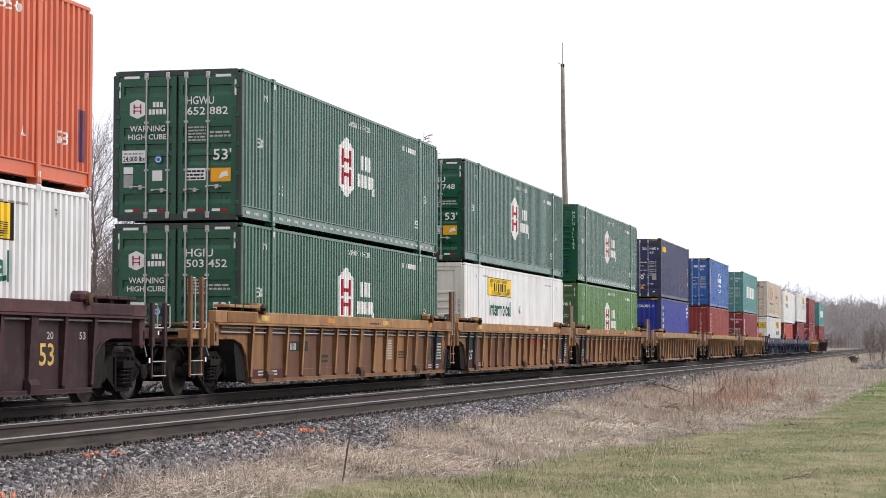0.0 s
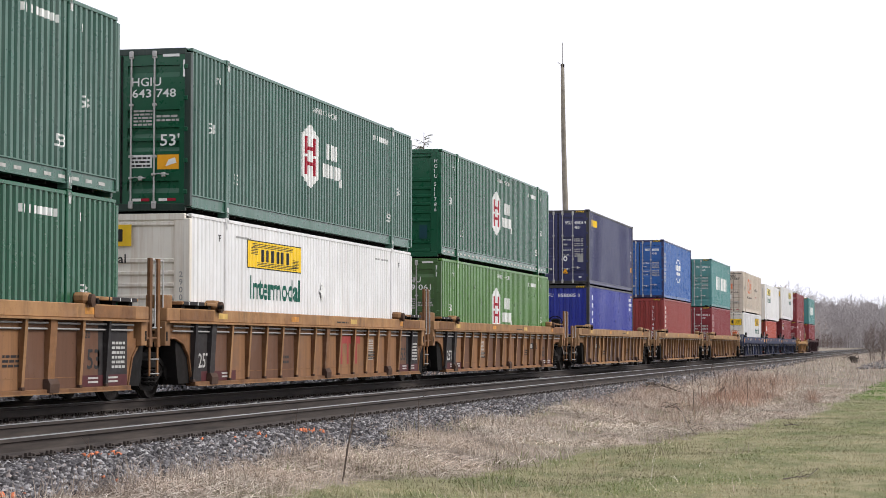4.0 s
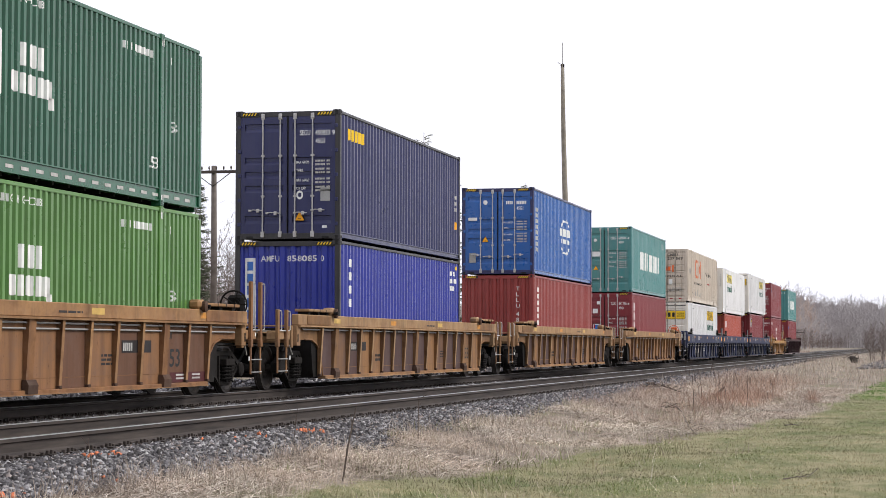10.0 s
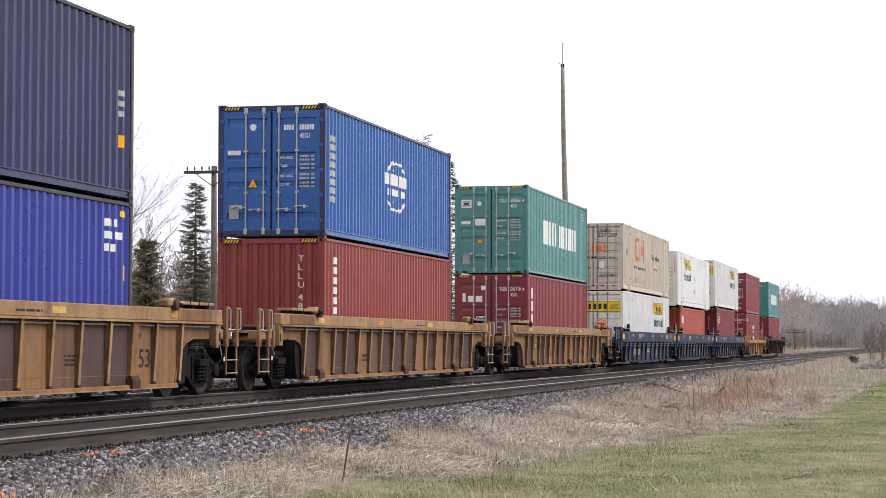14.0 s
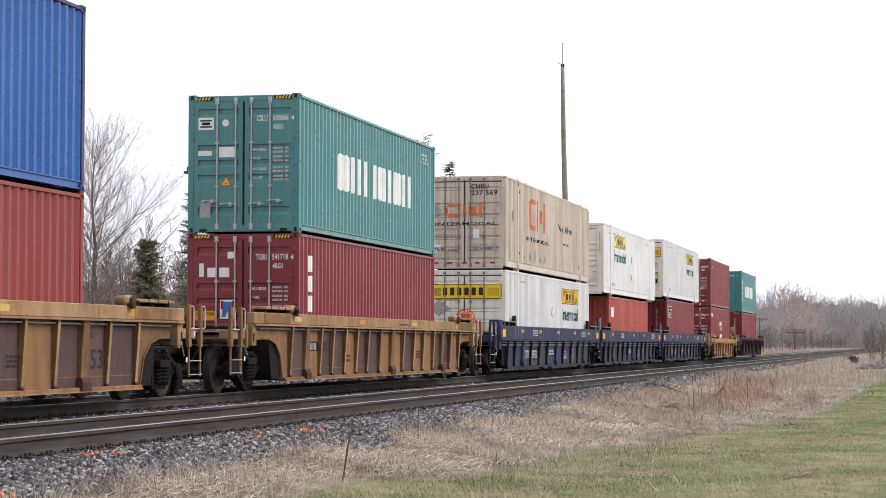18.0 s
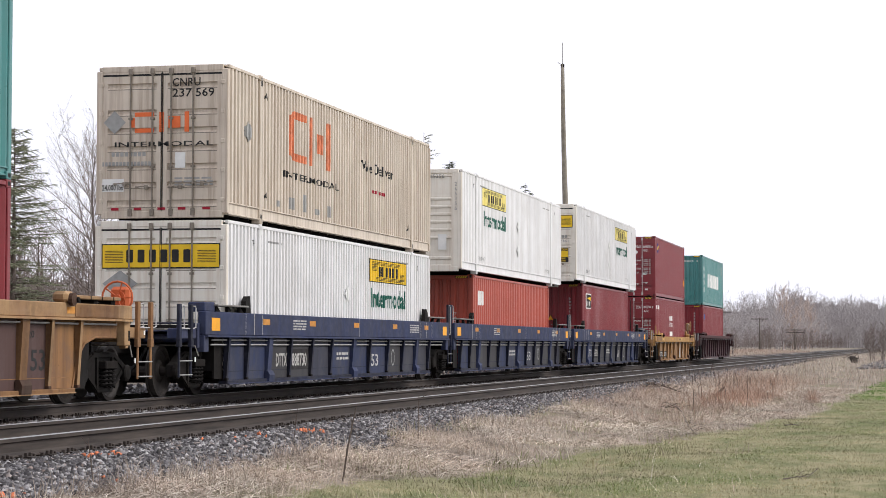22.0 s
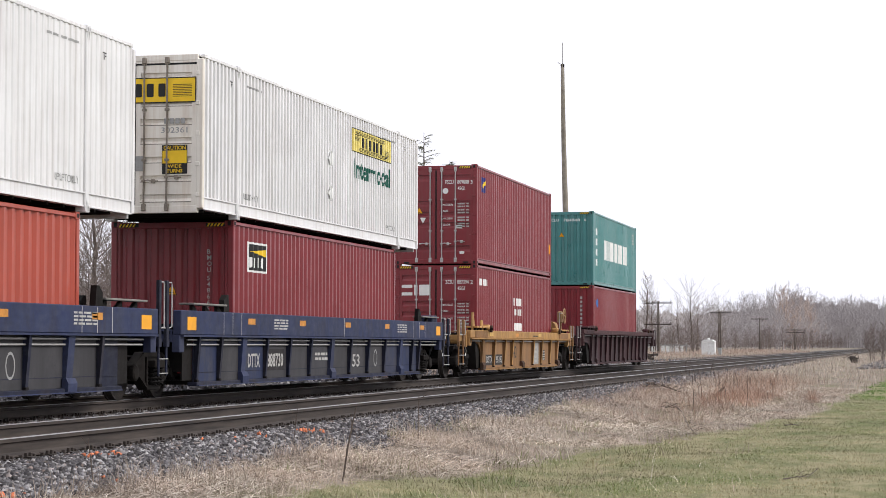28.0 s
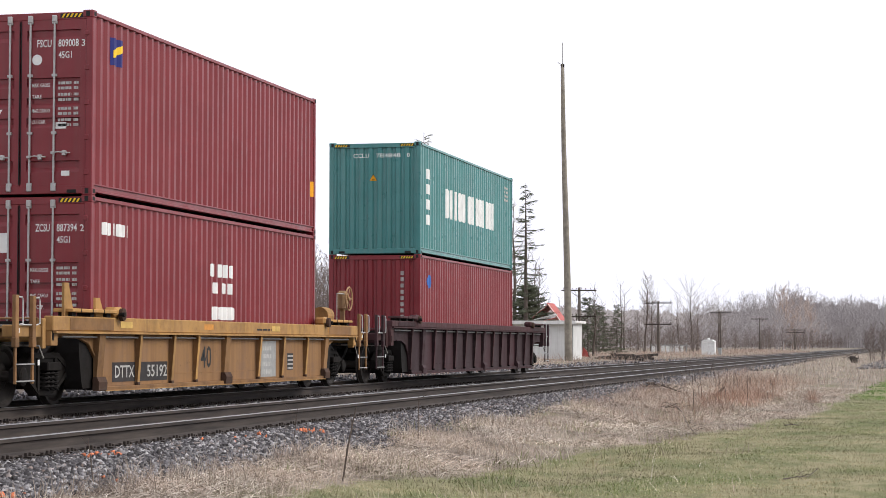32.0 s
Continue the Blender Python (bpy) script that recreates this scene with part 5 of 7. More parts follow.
# red-orange, maroon and teal boxes at the end
ob, s_, f = boxes["i_low"]
s_.mark(joined_shapes(bars(0.6, 1.72, 0.8, 0.42, 3, 0.15)), WHITE, ob, "letter_blocks")
f.mark(stacked("743", 1.75, 1.5, 0.085, 0.11), DIMWHITE, ob, "lettering")
ob, s_, f = boxes["j_low"]
s_.mark(quads([(0.78, 1.96, 1.98, 2.54)]), WHITE, ob, "panel_edge")
s_.mark(quads([(0.84, 2.0, 1.92, 2.50)]), BLACK, ob, "black_panel", "", 0.007)
s_.mark(joined_shapes(bars(0.9, 2.05, 0.95, 0.2, 4, 0.3)), WHITE, ob, "letter_blocks", "", 0.010)
s_.mark(poly([(1.0, 2.36), (1.9, 2.42), (1.9, 2.28)]), YELLOW, ob, "emblem", "", 0.010)
f.mark(stacked("BMOU", 1.78, 2.36, 0.085, 0.115), DIMWHITE, ob, "lettering")
f.mark(stacked("548665", 1.78, 1.86, 0.085, 0.115), DIMWHITE, ob, "lettering")
triangle(f, ob, 1.08, 1.50, 0.12)
ob, s_, f = boxes["k_top"]
s_.mark(quads([(0.72, 2.14, 1.2, 2.58)]), DEEPBLUE, ob, "decal")
s_.mark(poly([(0.78, 2.25), (1.15, 2.38), (1.15, 2.5), (0.78, 2.38)]), YELLOW, ob, "emblem", "", 0.008)
s_.mark(quads([(11.7, 0.8, 12.0, 1.12)]), AMBER, ob, "decal")
iso_doors(f, ob, "FSCU", "809008", "3")
f.mark(disc(1.50, 2.13, 0.085), WHITE, ob, "decal")
f.mark(quads([(0.22, 1.98, 0.53, 2.34)]), WHITE, ob, "decal")
f.mark(quads([(0.235, 2.04, 0.515, 2.325)]), DEEPBLUE, ob, "decal", "", 0.008)
f.mark(joined_shapes(poly([(0.26, 2.10), (0.40, 2.14), (0.49, 2.28), (0.36, 2.24)]), poly([(0.26, 2.20), (0.36, 2.27), (0.49, 2.31), (0.36, 2.31)])), PALEYELLOW, ob, "emblem", "", 0.010)
f.mark(quads([(0.22, 1.40, 0.52, 1.74)]), YELLOW, ob, "decal")
f.mark(lines(0.26, 1.46, 0.22, 0.24, 3, 91), BLACK, ob, "small_print", "", 0.008)
f.mark(poly([(0.74, 1.36), (0.92, 1.36), (0.83, 1.19)]), WHITE, ob, "decal")
triangle(f, ob, 0.72, 1.48, 0.11)
number_plate(f, ob, 0.14, 0.92, 0.2, 0.28)
f.mark(quads([(1.82, 1.04, 2.0, 1.14), (1.92, 0.30, 2.06, 0.38)]), WHITE, ob, "decal")
ob, s_, f = boxes["k_low"]
s_.mark(bars(0.44, 2.30, 1.15, 0.2, 6, 0.3), WHITE, ob, "letter_blocks")
s_.mark(joined_shapes(bars(5.5, 1.80, 1.45, 0.24, 4, 0.3), bars(5.7, 1.50, 1.2, 0.2, 3, 0.4), bars(5.55, 1.02, 1.4, 0.24, 3, 0.15)), WHITE, ob, "letter_blocks", "white blocks in place of letters")
iso_doors(f, ob, "ZCSU", "887394", "2")
f.mark(joined_shapes(quads([(0.20, 2.22, 0.52, 2.31), (0.20, 2.0, 0.52, 2.09), (0.57, 2.0, 0.67, 2.31), (0.72, 2.0, 1.04, 2.31)])), WHITE, ob, "letter_blocks")
ob, s_, f = boxes["l_top"]
s_.mark(joined_shapes(bars(2.9, 1.10, 2.5, 0.80, 5, 0.22), bars(5.75, 1.10, 3.7, 0.80, 8, 0.2)), WHITE, ob, "letter_blocks", "large white blocks in place of letters")
s_.mark(joined_shapes(*[quads([(0.6, 2.0 - 0.4 * k, 1.05, 2.26 - 0.4 * k)]) for k in range(4)]), WHITE, ob, "letter_blocks")
s_.mark(lines(10.8, 2.1, 0.7, 0.5, 4, 71), DIMWHITE, ob, "small_print")
f.mark(lettering("CCLU", 0.52, 2.50, 0.11, 0.42), WHITE, ob, "lettering")
f.mark(lettering("784848", 1.12, 2.50, 0.11, 0.66), WHITE, ob, "lettering")
f.mark(lettering("0", 1.95, 2.50, 0.11), WHITE, ob, "lettering")
triangle(f, ob, 1.05, 1.90, 0.10)
ob, s_, f = boxes["l_low"]
s_.mark(disc(0.95, 2.22, 0.2), SKYBLUE, ob, "decal")
f.mark(joined_shapes(*[quads([(1.78, 2.36 - 0.16 * k, 1.86, 2.46 - 0.16 * k)]) for k in range(11)]), DIMWHITE, ob, "number_bars")

# markings of the cars: reflectors on the chords, stencils on the side sheets
for car, face, pts in ((carH, fH, (3.25, 6.35, 9.75, 13.2, 16.4)), (carI, fI, (2.6, 5.6, 8.9, 12.2, 15.6)), (carJ, fJ, (3.6, 6.9, 10.3, 13.7, 17.2))):
    for u in pts:
        face.mark(quads([(u, 1.30, u + 0.42, 1.41)]), DULLAMBER, car, "reflector", "orange reflector")
    for u in (0.3, car_end(car) - 0.75):
        face.mark(quads([(u, 1.17, u + 0.45, 1.40)]), AMBER, car, "reflector", "orange reflector")
    for u in (2.2, 2.7, 3.2, 10.2, car_end(car) - 3.2, car_end(car) - 2.6, car_end(car) - 2.0):
        face.mark(quads([(u, 1.10, u + 0.02, 1.50)]), DIMWHITE, car, "marking")
    for u in (5.2, 14.9):
        face.mark(lines(u, 1.22, 0.9, 0.22, 4, int(u)), DIMWHITE, car, "small_print")
for car, near, u_, v_ in ((carH, sH, 4.42, 5.48), (carJ, sJ, 3.93, 5.12)):
    near.mark(quads([(v_ - 0.06, 0.42, v_ + 1.10, 0.84)]), SOOT, car, "stencil_patch")
    near.mark(lettering("DTTX", u_, 0.50, 0.25, 0.72, 0.02), DIMWHITE, car, "lettering", "", 0.008)
    near.mark(lettering("888730", v_, 0.50, 0.25, 1.02, 0.02), DIMWHITE, car, "lettering", "", 0.008)
for car, near, u in ((carH, sH, 11.8), (carI, sI, 11.0), (carJ, sJ, 11.6)):
    u = clear(car, u)
    near.mark(lettering("53", u, 0.44, 0.27, 0.62), DIMWHITE, car, "lettering")
    near.mark(lines(u - 2.9, 0.6, 0.95, 0.2, 2, 9), DIMWHITE, car, "small_print")
    near.mark(ring(u + 2.0, 0.62, 0.2, 0.16, 16, 0.8), GREYDECAL, car, "marking")
sK.mark(quads([(2.55, 0.33, 5.0, 0.64)]), SOOT, carK, "stencil_patch")
sK.mark(lettering("DTTX", 2.66, 0.40, 0.19, 0.82), DIMWHITE, carK, "lettering", "", 0.008)
sK.mark(lettering("55192", 4.05, 0.40, 0.19, 0.92), DIMWHITE, carK, "lettering", "", 0.008)
sK.mark(lettering("40", clear(carK, 7.07), 0.52, 0.38, 0.55), BLACK, carK, "lettering")
carA_face = Face((1.351, 0, 0), (0, 1, 0), (1, 0, 0))
carA_face.mark(lettering("53", clear(carA, 16.15), 0.62, 0.32, 0.52), YELLOW_WORN, carA, "lettering")
carA_face.mark(lettering("20", 16.0, 1.0, 0.11, 0.24), DIMWHITE, carA, "lettering")
carA_face.mark(lettering("45", 16.5, 1.0, 0.11, 0.24), DIMWHITE, carA, "lettering")
carA_face.mark(lettering("53", 17.2, 1.0, 0.11, 0.24), DIMWHITE, carA, "lettering")
for car, near, u in ((carB, sB, 4.7), (carE, sE, 4.6), (carG, sG, 4.4), (carD, sD, 13.4)):
    u = clear(car, u)
    near.mark(quads([(u, 0.79, u + 1.3, 0.99)]), SOOT, car, "stencil_patch")
    near.mark(bars(u + 0.06, 0.82, 0.42, 0.13, 5, 0.4), DIMWHITE, car, "number_bars", "", 0.008)
for car, near in ((carC, sC), (carD, sD)):
    near.mark(quads([(1.62, 0.28, 2.75, 1.26)]), SOOT, car, "black_panel", "sooty black panel")
    near.mark(lettering("25T", clear(car, 2.3), 0.52, 0.25, 0.62), DIMWHITE, car, "lettering", "", 0.008)
for car, near, u in ((carB, sB, 17.55), (carC, sC, 17.33)):
    near.mark(quads([(u - 0.45, 0.28, u + 0.75, 1.26)]), SOOT, car, "black_panel", "sooty black panel")
    near.mark(lines(u + 0.1, 0.55, 0.55, 0.45, 6, 3), DIMWHITE, car, "small_print", "", 0.008)
for car, near, u in ((carB, sB, 16.4), (carC, sC, 16.05), (carD, sD, 16.0), (carE, sE, 16.4), (carF, sF, 16.4), (carG, sG, 16.4)):
    u = clear(car, u)
    near.mark(lettering("53", u, 0.55, 0.30, 0.50), BLACK, car, "lettering")
    near.mark(lettering("20", u - 0.1, 1.02, 0.10, 0.22), BLACK, car, "lettering")
    near.mark(lines(u - 3.0, 0.6, 0.6, 0.2, 3, 5), SOOT, car, "small_print")
    near.mark(lines(u - 9.6, 0.55, 0.5, 0.2, 2, 6), SOOT, car, "small_print")
for car, near, u in ((carB, sB, 12.4), (carC, sC, 13.15), (carD, sD, 6.6)):
    u = clear(car, u)
    near.mark(quads([(u, 0.58 + 0.04 * k, u + 0.42, 0.60 + 0.04 * k) for k in range(12)]), DIMWHITE, car, "tick_label", "worn white ruled label")
u = clear(carK, 10.2)
sK.mark(quads([(u - 0.1, 0.30, u + 0.85, 1.0)]), GREYDECAL, carK, "faded_patch", "grey faded patch")
sK.mark(lines(u, 0.36, 0.55, 0.6, 4, 31), DIMWHITE, carK, "small_print", "", 0.008)
u = clear(carK, 11.5)
sK.mark(quads([(u + 0.1, 0.42, u + 0.5, 0.75)]), BLACK, carK, "data_panel")
sK.mark(quads([(u + 0.12, 0.44 + 0.08 * k, u + 0.48, 0.47 + 0.08 * k) for k in range(4)]), DIMWHITE, carK, "small_print", "", 0.008)
near = sC
near.mark(quads([(10.86, 0.95, 12.6, 1.12), (11.0, 0.5, 11.15, 0.95), (11.5, 0.5, 11.65, 0.95), (12.2, 0.5, 12.35, 0.95)]), plain("faded red paint", (0.30, 0.05, 0.045), 0.7), carC, "letter_blocks", "faded red blocks in place of letters")
GRIME_RED = plain("dark red jacking pad paint", (0.075, 0.020, 0.022), 0.65)
for car, near, u in ((carB, sB, 2.45), (carC, sC, 2.0), (carD, sD, 2.0), (carB, sB, 16.4), (carC, sC, 16.2), (carD, sD, 16.0)):
    near.mark(quads([(u, 0.275, u + 1.9, 0.45)]), GRIME_RED, car, "jacking_pad", "dark red jacking pad", 0.006)
    near.mark(quads([(u + 0.3, 0.33, u + 0.7, 0.36), (u + 0.3, 0.39, u + 0.7, 0.42), (u + 1.1, 0.33, u + 1.5, 0.36), (u + 1.1, 0.39, u + 1.5, 0.42)]), DIMWHITE, car, "small_print", "", 0.010)
for car, face, L in ((carB, fB, 18.9), (carC, fC, 18.4), (carD, fD, 19.8), (carE, fE, 19.8), (carF, fF, 19.9), (carG, fG, 19.9), (carK, fK, 16.9)):
    lo_, hi_ = (1.36, 1.48) if car is not carK else (1.16, 1.28)
    for k in range(4):
        u = 2.6 + k * (L - 5.2) / 3
        face.mark(quads([(u, lo_ + 0.02, u + 0.5, hi_)]), DULLAMBER if k % 2 else YELLOW_WORN, car, "reflector", "faded yellow reflector")
    face.mark(lines(L * 0.56, lo_ + 0.03, 0.9, 0.06, 1, 2), SOOT, car, "small_print")
    for u in (1.4, 2.0, L - 2.0, L - 1.4):
        face.mark(quads([(u, lo_ - 0.02, u + 0.015, hi_ + 0.02)]), SOOT, car, "marking")

# ---- tracks ----


def rail_outline():
    return [(-0.075, -0.185), (0.075, -0.185), (0.075, -0.172), (0.02, -0.155), (0.009, -0.14), (0.009, -0.05), (0.037, -0.038),
            (0.037, -0.008), (0.030, 0.0), (-0.030, 0.0), (-0.037, -0.008), (-0.037, -0.038), (-0.009, -0.05), (-0.009, -0.14), (-0.02, -0.155), (-0.075, -0.172)]


def rail_material():
    m = Mat("rusty rail", 0.7, 0, 0.15)
    m.colour(m.mix(m.grey(m.noise(2.2, 6, (6, 0.35, 6)), 0.35, 0.7), (0.036, 0.030, 0.028), (0.080, 0.065, 0.056)))
    m.bump(m.noise(40, 4), 0.2, 0.004)
    return m.m


RAIL = rail_material()
WOOD = plain("creosoted tie", (0.075, 0.060, 0.048), 0.85, 0, 0.35, 7)
Y_FAR = 620.0


def track(cx, name, shiny):
    tr = tagged(new(name), "railway track on grey ballast", "railway track", "", "structure")
    for s in (-1, 1):
        o = [(cx + s * 0.7545 + a, b) for a, b in rail_outline()]
        rail = part("rail", prism(bmesh.new(), o, "y", -30, Y_FAR), RAIL, tr, "rusty steel rail with a bright head")
        part("rail_head", B(cx + s * 0.7545 - 0.0385, cx + s * 0.7545 + 0.0385, -30, Y_FAR, -0.004, 0.0015, 0.002), TREAD, rail, "polished running surface")
    return tr


track_far = track(TRAIN_X, "track_1", True)
track_near = track(NEAR_X, "track_2", True)


def tie_mesh():
    bm = B(-1.3, 1.3, -0.115, 0.115, -0.36, -0.205, 0.012)
    return mesh_of(bm, "tie")


def plate_mesh():
    bm = B(-0.19, 0.19, -0.09, 0.09, -0.204, -0.188)
    for x in (-0.10, 0.10):
        for y in (-0.05, 0.05):
            box(bm, x - 0.016, x + 0.016, y - 0.016, y + 0.016, -0.19, -0.150, 0.004)
    for s in (-1, 1):
        box(bm, -0.11, 0.11, s * 0.15 - 0.02, s * 0.15 + 0.02, -0.215, -0.165, 0.006)
    return mesh_of(bm, "tie_plate")


tie_me, plate_me = tie_mesh(), plate_mesh()
for k in range(110):
    y = 12 + 0.52 * k
    tie = link("tie", tie_me, WOOD, track_near, "", Matrix.Translation((NEAR_X, y, 0)) @ Matrix.Rotation(random.uniform(-0.01, 0.01), 4, "Z"))
    for s in (-1, 1):
        link("tie_plate", plate_me, RAIL, tie, "", Matrix.Translation((s * 0.7545, 0, 0)))


def joined(name, mesh, places, mat, parent=None):
    """Many copies of a small mesh in one object."""
    v = np.empty(len(mesh.vertices) * 3)
    mesh.vertices.foreach_get("co", v)
    v = v.reshape(-1, 3)
    polys = [tuple(p.vertices) for p in mesh.polygons]
    vs, fs = [], []
    for i, p in enumerate(places):
        vs.append(v + np.array(p))
        o = i * len(v)
        fs += [tuple(a + o for a in q) for q in polys]
    me = bpy.data.meshes.new(name)
    me.from_pydata(np.concatenate(vs).tolist(), [], fs)
    return tagged(link(name, me, mat, parent), kind="stuff")


joined("far_ties", tie_me, [(NEAR_X, 69.2 + 0.52 * k, 0) for k in range(180)], WOOD, track_near)
joined("ties", tie_me, [(TRAIN_X, 8 + 0.52 * k, 0) for k in range(320)], WOOD, track_far)
joined("tie_plates", plate_me, [(TRAIN_X + 0.7545, 14 + 0.52 * k, 0) for k in range(110)], RAIL, track_far)

# ---- ground ----


def ground_z(x, y):
    """Height of the ground: bed of two tracks, a shoulder, dry verge and lawn; level fields behind."""
    xs = (-900, -60, -24, -18.5, -16.9, -15.9, -12.2, -11.4, -8.1, -7.0, -5.6, -4.4, 10, 900)
    zs = (0.8, 0.35, 0.12, -0.05, -0.30, -0.235, -0.235, -0.235, -0.235, -0.38, -0.55, -0.66, -0.66, -0.4)
    z = float(np.interp(x, xs, zs))
    soft = min(1.0, max(0.0, (x + 7.2) / 1.2)) + min(1.0, max(0.0, (-17.5 - x) / 2))
    z += soft * 0.09 * noise.noise((x * 0.5, y * 0.22, 0.0)) + soft * 0.03 * noise.noise((x * 2.1, y * 1.7, 3.0))
    return z


def steps(a, b, n, bias=1.0):
    return [a + (b - a) * (i / n) ** bias for i in range(n)]


gx = [-900, -400, -200, -120, -80, -60, -45, -35, -30, -26, -24, -22, -20, -18.5, -17.7, -16.9, -16.4, -15.9, -15, -12.2, -11.4, -10, -8.1] + \
    [-8.1 + 0.2 * k for k in range(1, 30)] + [-2.2 + 0.6 * k for k in range(8)] + [3, 5, 8, 14, 30, 80, 300, 900]
gy = [-60, -20, 0, 6] + [10 + 0.4 * k for k in range(100)] + [50 + 1.2 * k for k in range(60)] + [122 + 5 * k for k in range(20)] + [230, 270, 330, 420, 520, 700, 1000, 1800, 3500]
def lawn_edge(y):
    """Where the mown lawn ends towards the tracks."""
    return float(np.interp(y, (0, 16, 22, 29, 38, 52, 95, 300), (-6.6, -6.3, -5.75, -4.9, -3.55, -2.65, -1.9, 2.0)))


def cover(x, y):
    """How much of a spot is lawn, and how much is bare ballast."""
    wob = 0.55 * noise.noise((x * 0.6, y * 0.28, 5.0)) + 0.25 * noise.noise((x * 1.9, y * 1.1, 9.0))
    lawn = min(1.0, max(0.0, 0.5 + (x + wob - lawn_edge(y)) / 0.7))
    edge = -7.15 - 0.0105 * max(0.0, y - 28) + 0.42 * noise.noise((x * 0.3, y * 0.33, 1.0)) + 0.30 * noise.noise((x * 1.2, y * 1.4, 2.0))
    stone = min(1.0, max(0.0, 0.5 + (edge - x) / 0.3)) * min(1.0, max(0.0, 0.5 + (x + 18.4) / 0.6))
    return lawn, stone


bm = bmesh.new()
lay_lawn, lay_stone = bm.verts.layers.float.new("lawn"), bm.verts.layers.float.new("stone")
grid = []
for x in gx:
    row = []
    for y in gy:
        v = bm.verts.new((x, y, ground_z(x, y)))
        v[lay_lawn], v[lay_stone] = cover(x, y)
        row.append(v)
    grid.append(row)
for i in range(len(gx) - 1):
    for j in range(len(gy) - 1):
        bm.faces.new((grid[i][j], grid[i + 1][j], grid[i + 1][j + 1], grid[i][j + 1]))


def ground_material():
    m = Mat("lawn, dry verge and gravel", 0.95, 0, 0.2)

    def layer(name):
        a = m.n.new("ShaderNodeAttribute")
        a.attribute_name = name
        return a.outputs["Fac"]

    def worn(fac, amount):
        n = m.math("MULTIPLY", m.math("SUBTRACT", m.noise(5, 6), 0.5), amount)
        return m.grey(m.math("ADD", fac, n), 0.40, 0.60)
    lawn = m.mix(m.grey(m.noise(0.9, 5, (1, 0.6, 1)), 0.41, 0.58), (0.125, 0.145, 0.055), (0.30, 0.265, 0.16))
    lawn = m.mix(m.grey(m.noise(3.2, 6, (1, 0.5, 1), 0.7), 0.46, 0.66), lawn, (0.10, 0.12, 0.048))
    lush = m.n.new("ShaderNodeSeparateXYZ")
    m.l.new(m.coords((1, 0.02, 1)), lush.inputs[0])
    lawn = m.mix(m.grey(m.math("ADD", lush.outputs[1], m.math("MULTIPLY", m.noise(0.5, 4, (1, 0.4, 1)), 0.4)), 1.25, 1.55), lawn, (0.085, 0.19, 0.030))
    lawn = m.mix(m.grey(m.noise(14, 5), 0.4, 0.75), lawn, (0.20, 0.185, 0.10))
    dry = m.mix(m.grey(m.noise(1.3, 8, (1, 0.6, 1), 0.7), 0.36, 0.64), (0.115, 0.090, 0.072), (0.41, 0.345, 0.28))
    dry = m.mix(m.grey(m.noise(0.7, 5, (1, 0.5, 1), 0.65), 0.50, 0.66), dry, (0.185, 0.180, 0.095))
    dry = m.mix(m.grey(m.noise(19, 5), 0.42, 0.72), dry, (0.115, 0.090, 0.070))
    gravel = m.mix(m.grey(m.noise(24, 6), 0.38, 0.66), (0.012, 0.011, 0.0125), (0.085, 0.081, 0.088))
    col = m.mix(worn(layer("lawn"), 1.2), dry, lawn)
    m.colour(m.mix(worn(layer("stone"), 0.8), col, gravel))
    m.bump(m.noise(26, 6), 0.6, 0.05)
    return m.m


ground = tagged(part("ground", bm, ground_material(), None, "mown lawn, dry grass verge and grey railway ballast"), category="ground", kind="structure")

# ---- loose stones ----
rng = np.random.default_rng(4)


def from_arrays(name, verts, faces_per, mat, label, category, kind="stuff"):
    """One object from an array of pieces (n, k, 3) that all share the same faces."""
    n, k, _ = verts.shape
    f = np.array(faces_per)
    faces = (f[None] + (np.arange(n) * k)[:, None, None]).reshape(-1, f.shape[1])
    me = bpy.data.meshes.new(name)
    me.vertices.add(n * k)
    me.vertices.foreach_set("co", verts.reshape(-1))
    m = f.shape[1]
    me.loops.add(len(faces) * m)
    me.loops.foreach_set("vertex_index", faces.reshape(-1))
    me.polygons.add(len(faces))
    me.polygons.foreach_set("loop_start", np.arange(len(faces)) * m)
    me.polygons.foreach_set("loop_total", np.full(len(faces), m))
    me.update()
    me.validate()
    return tagged(link(name, me, mat, None, label), category=category, kind=kind)


CUBE = np.array([(-1, -1, -1), (1, -1, -1), (1, 1, -1), (-1, 1, -1), (-1, -1, 1), (1, -1, 1), (1, 1, 1), (-1, 1, 1)], float)
CUBE_F = [(0, 3, 2, 1), (4, 5, 6, 7), (0, 1, 5, 4), (1, 2, 6, 5), (2, 3, 7, 6), (3, 0, 4, 7)]


def turned(n):
    """Random turns as an array of matrices."""
    q = rng.normal(size=(n, 4))
    q /= np.linalg.norm(q, axis=1)[:, None]
    w, x, y, z = q.T
    return np.stack([np.stack([1 - 2 * (y * y + z * z), 2 * (x * y - w * z), 2 * (x * z + w * y)], 1),
                     np.stack([2 * (x * y + w * z), 1 - 2 * (x * x + z * z), 2 * (y * z - w * x)], 1),
                     np.stack([2 * (x * z - w * y), 2 * (y * z + w * x), 1 - 2 * (x * x + y * y)], 1)], 1)


def rubble(places, size):
    """Crushed stones: squashed cubes with their corners knocked about."""
    n = len(places)
    v = CUBE[None] * rng.uniform(0.55, 1.0, (n, 1, 3)) * np.array([1.0, 0.85, 0.6])
    v = v + rng.uniform(-0.38, 0.38, (n, 8, 3))
    v *= (size * rng.uniform(0.55, 1.35, n))[:, None, None]
    v = np.einsum("nij,nkj->nki", turned(n), v)
    return v + np.array(places)[:, None, :]


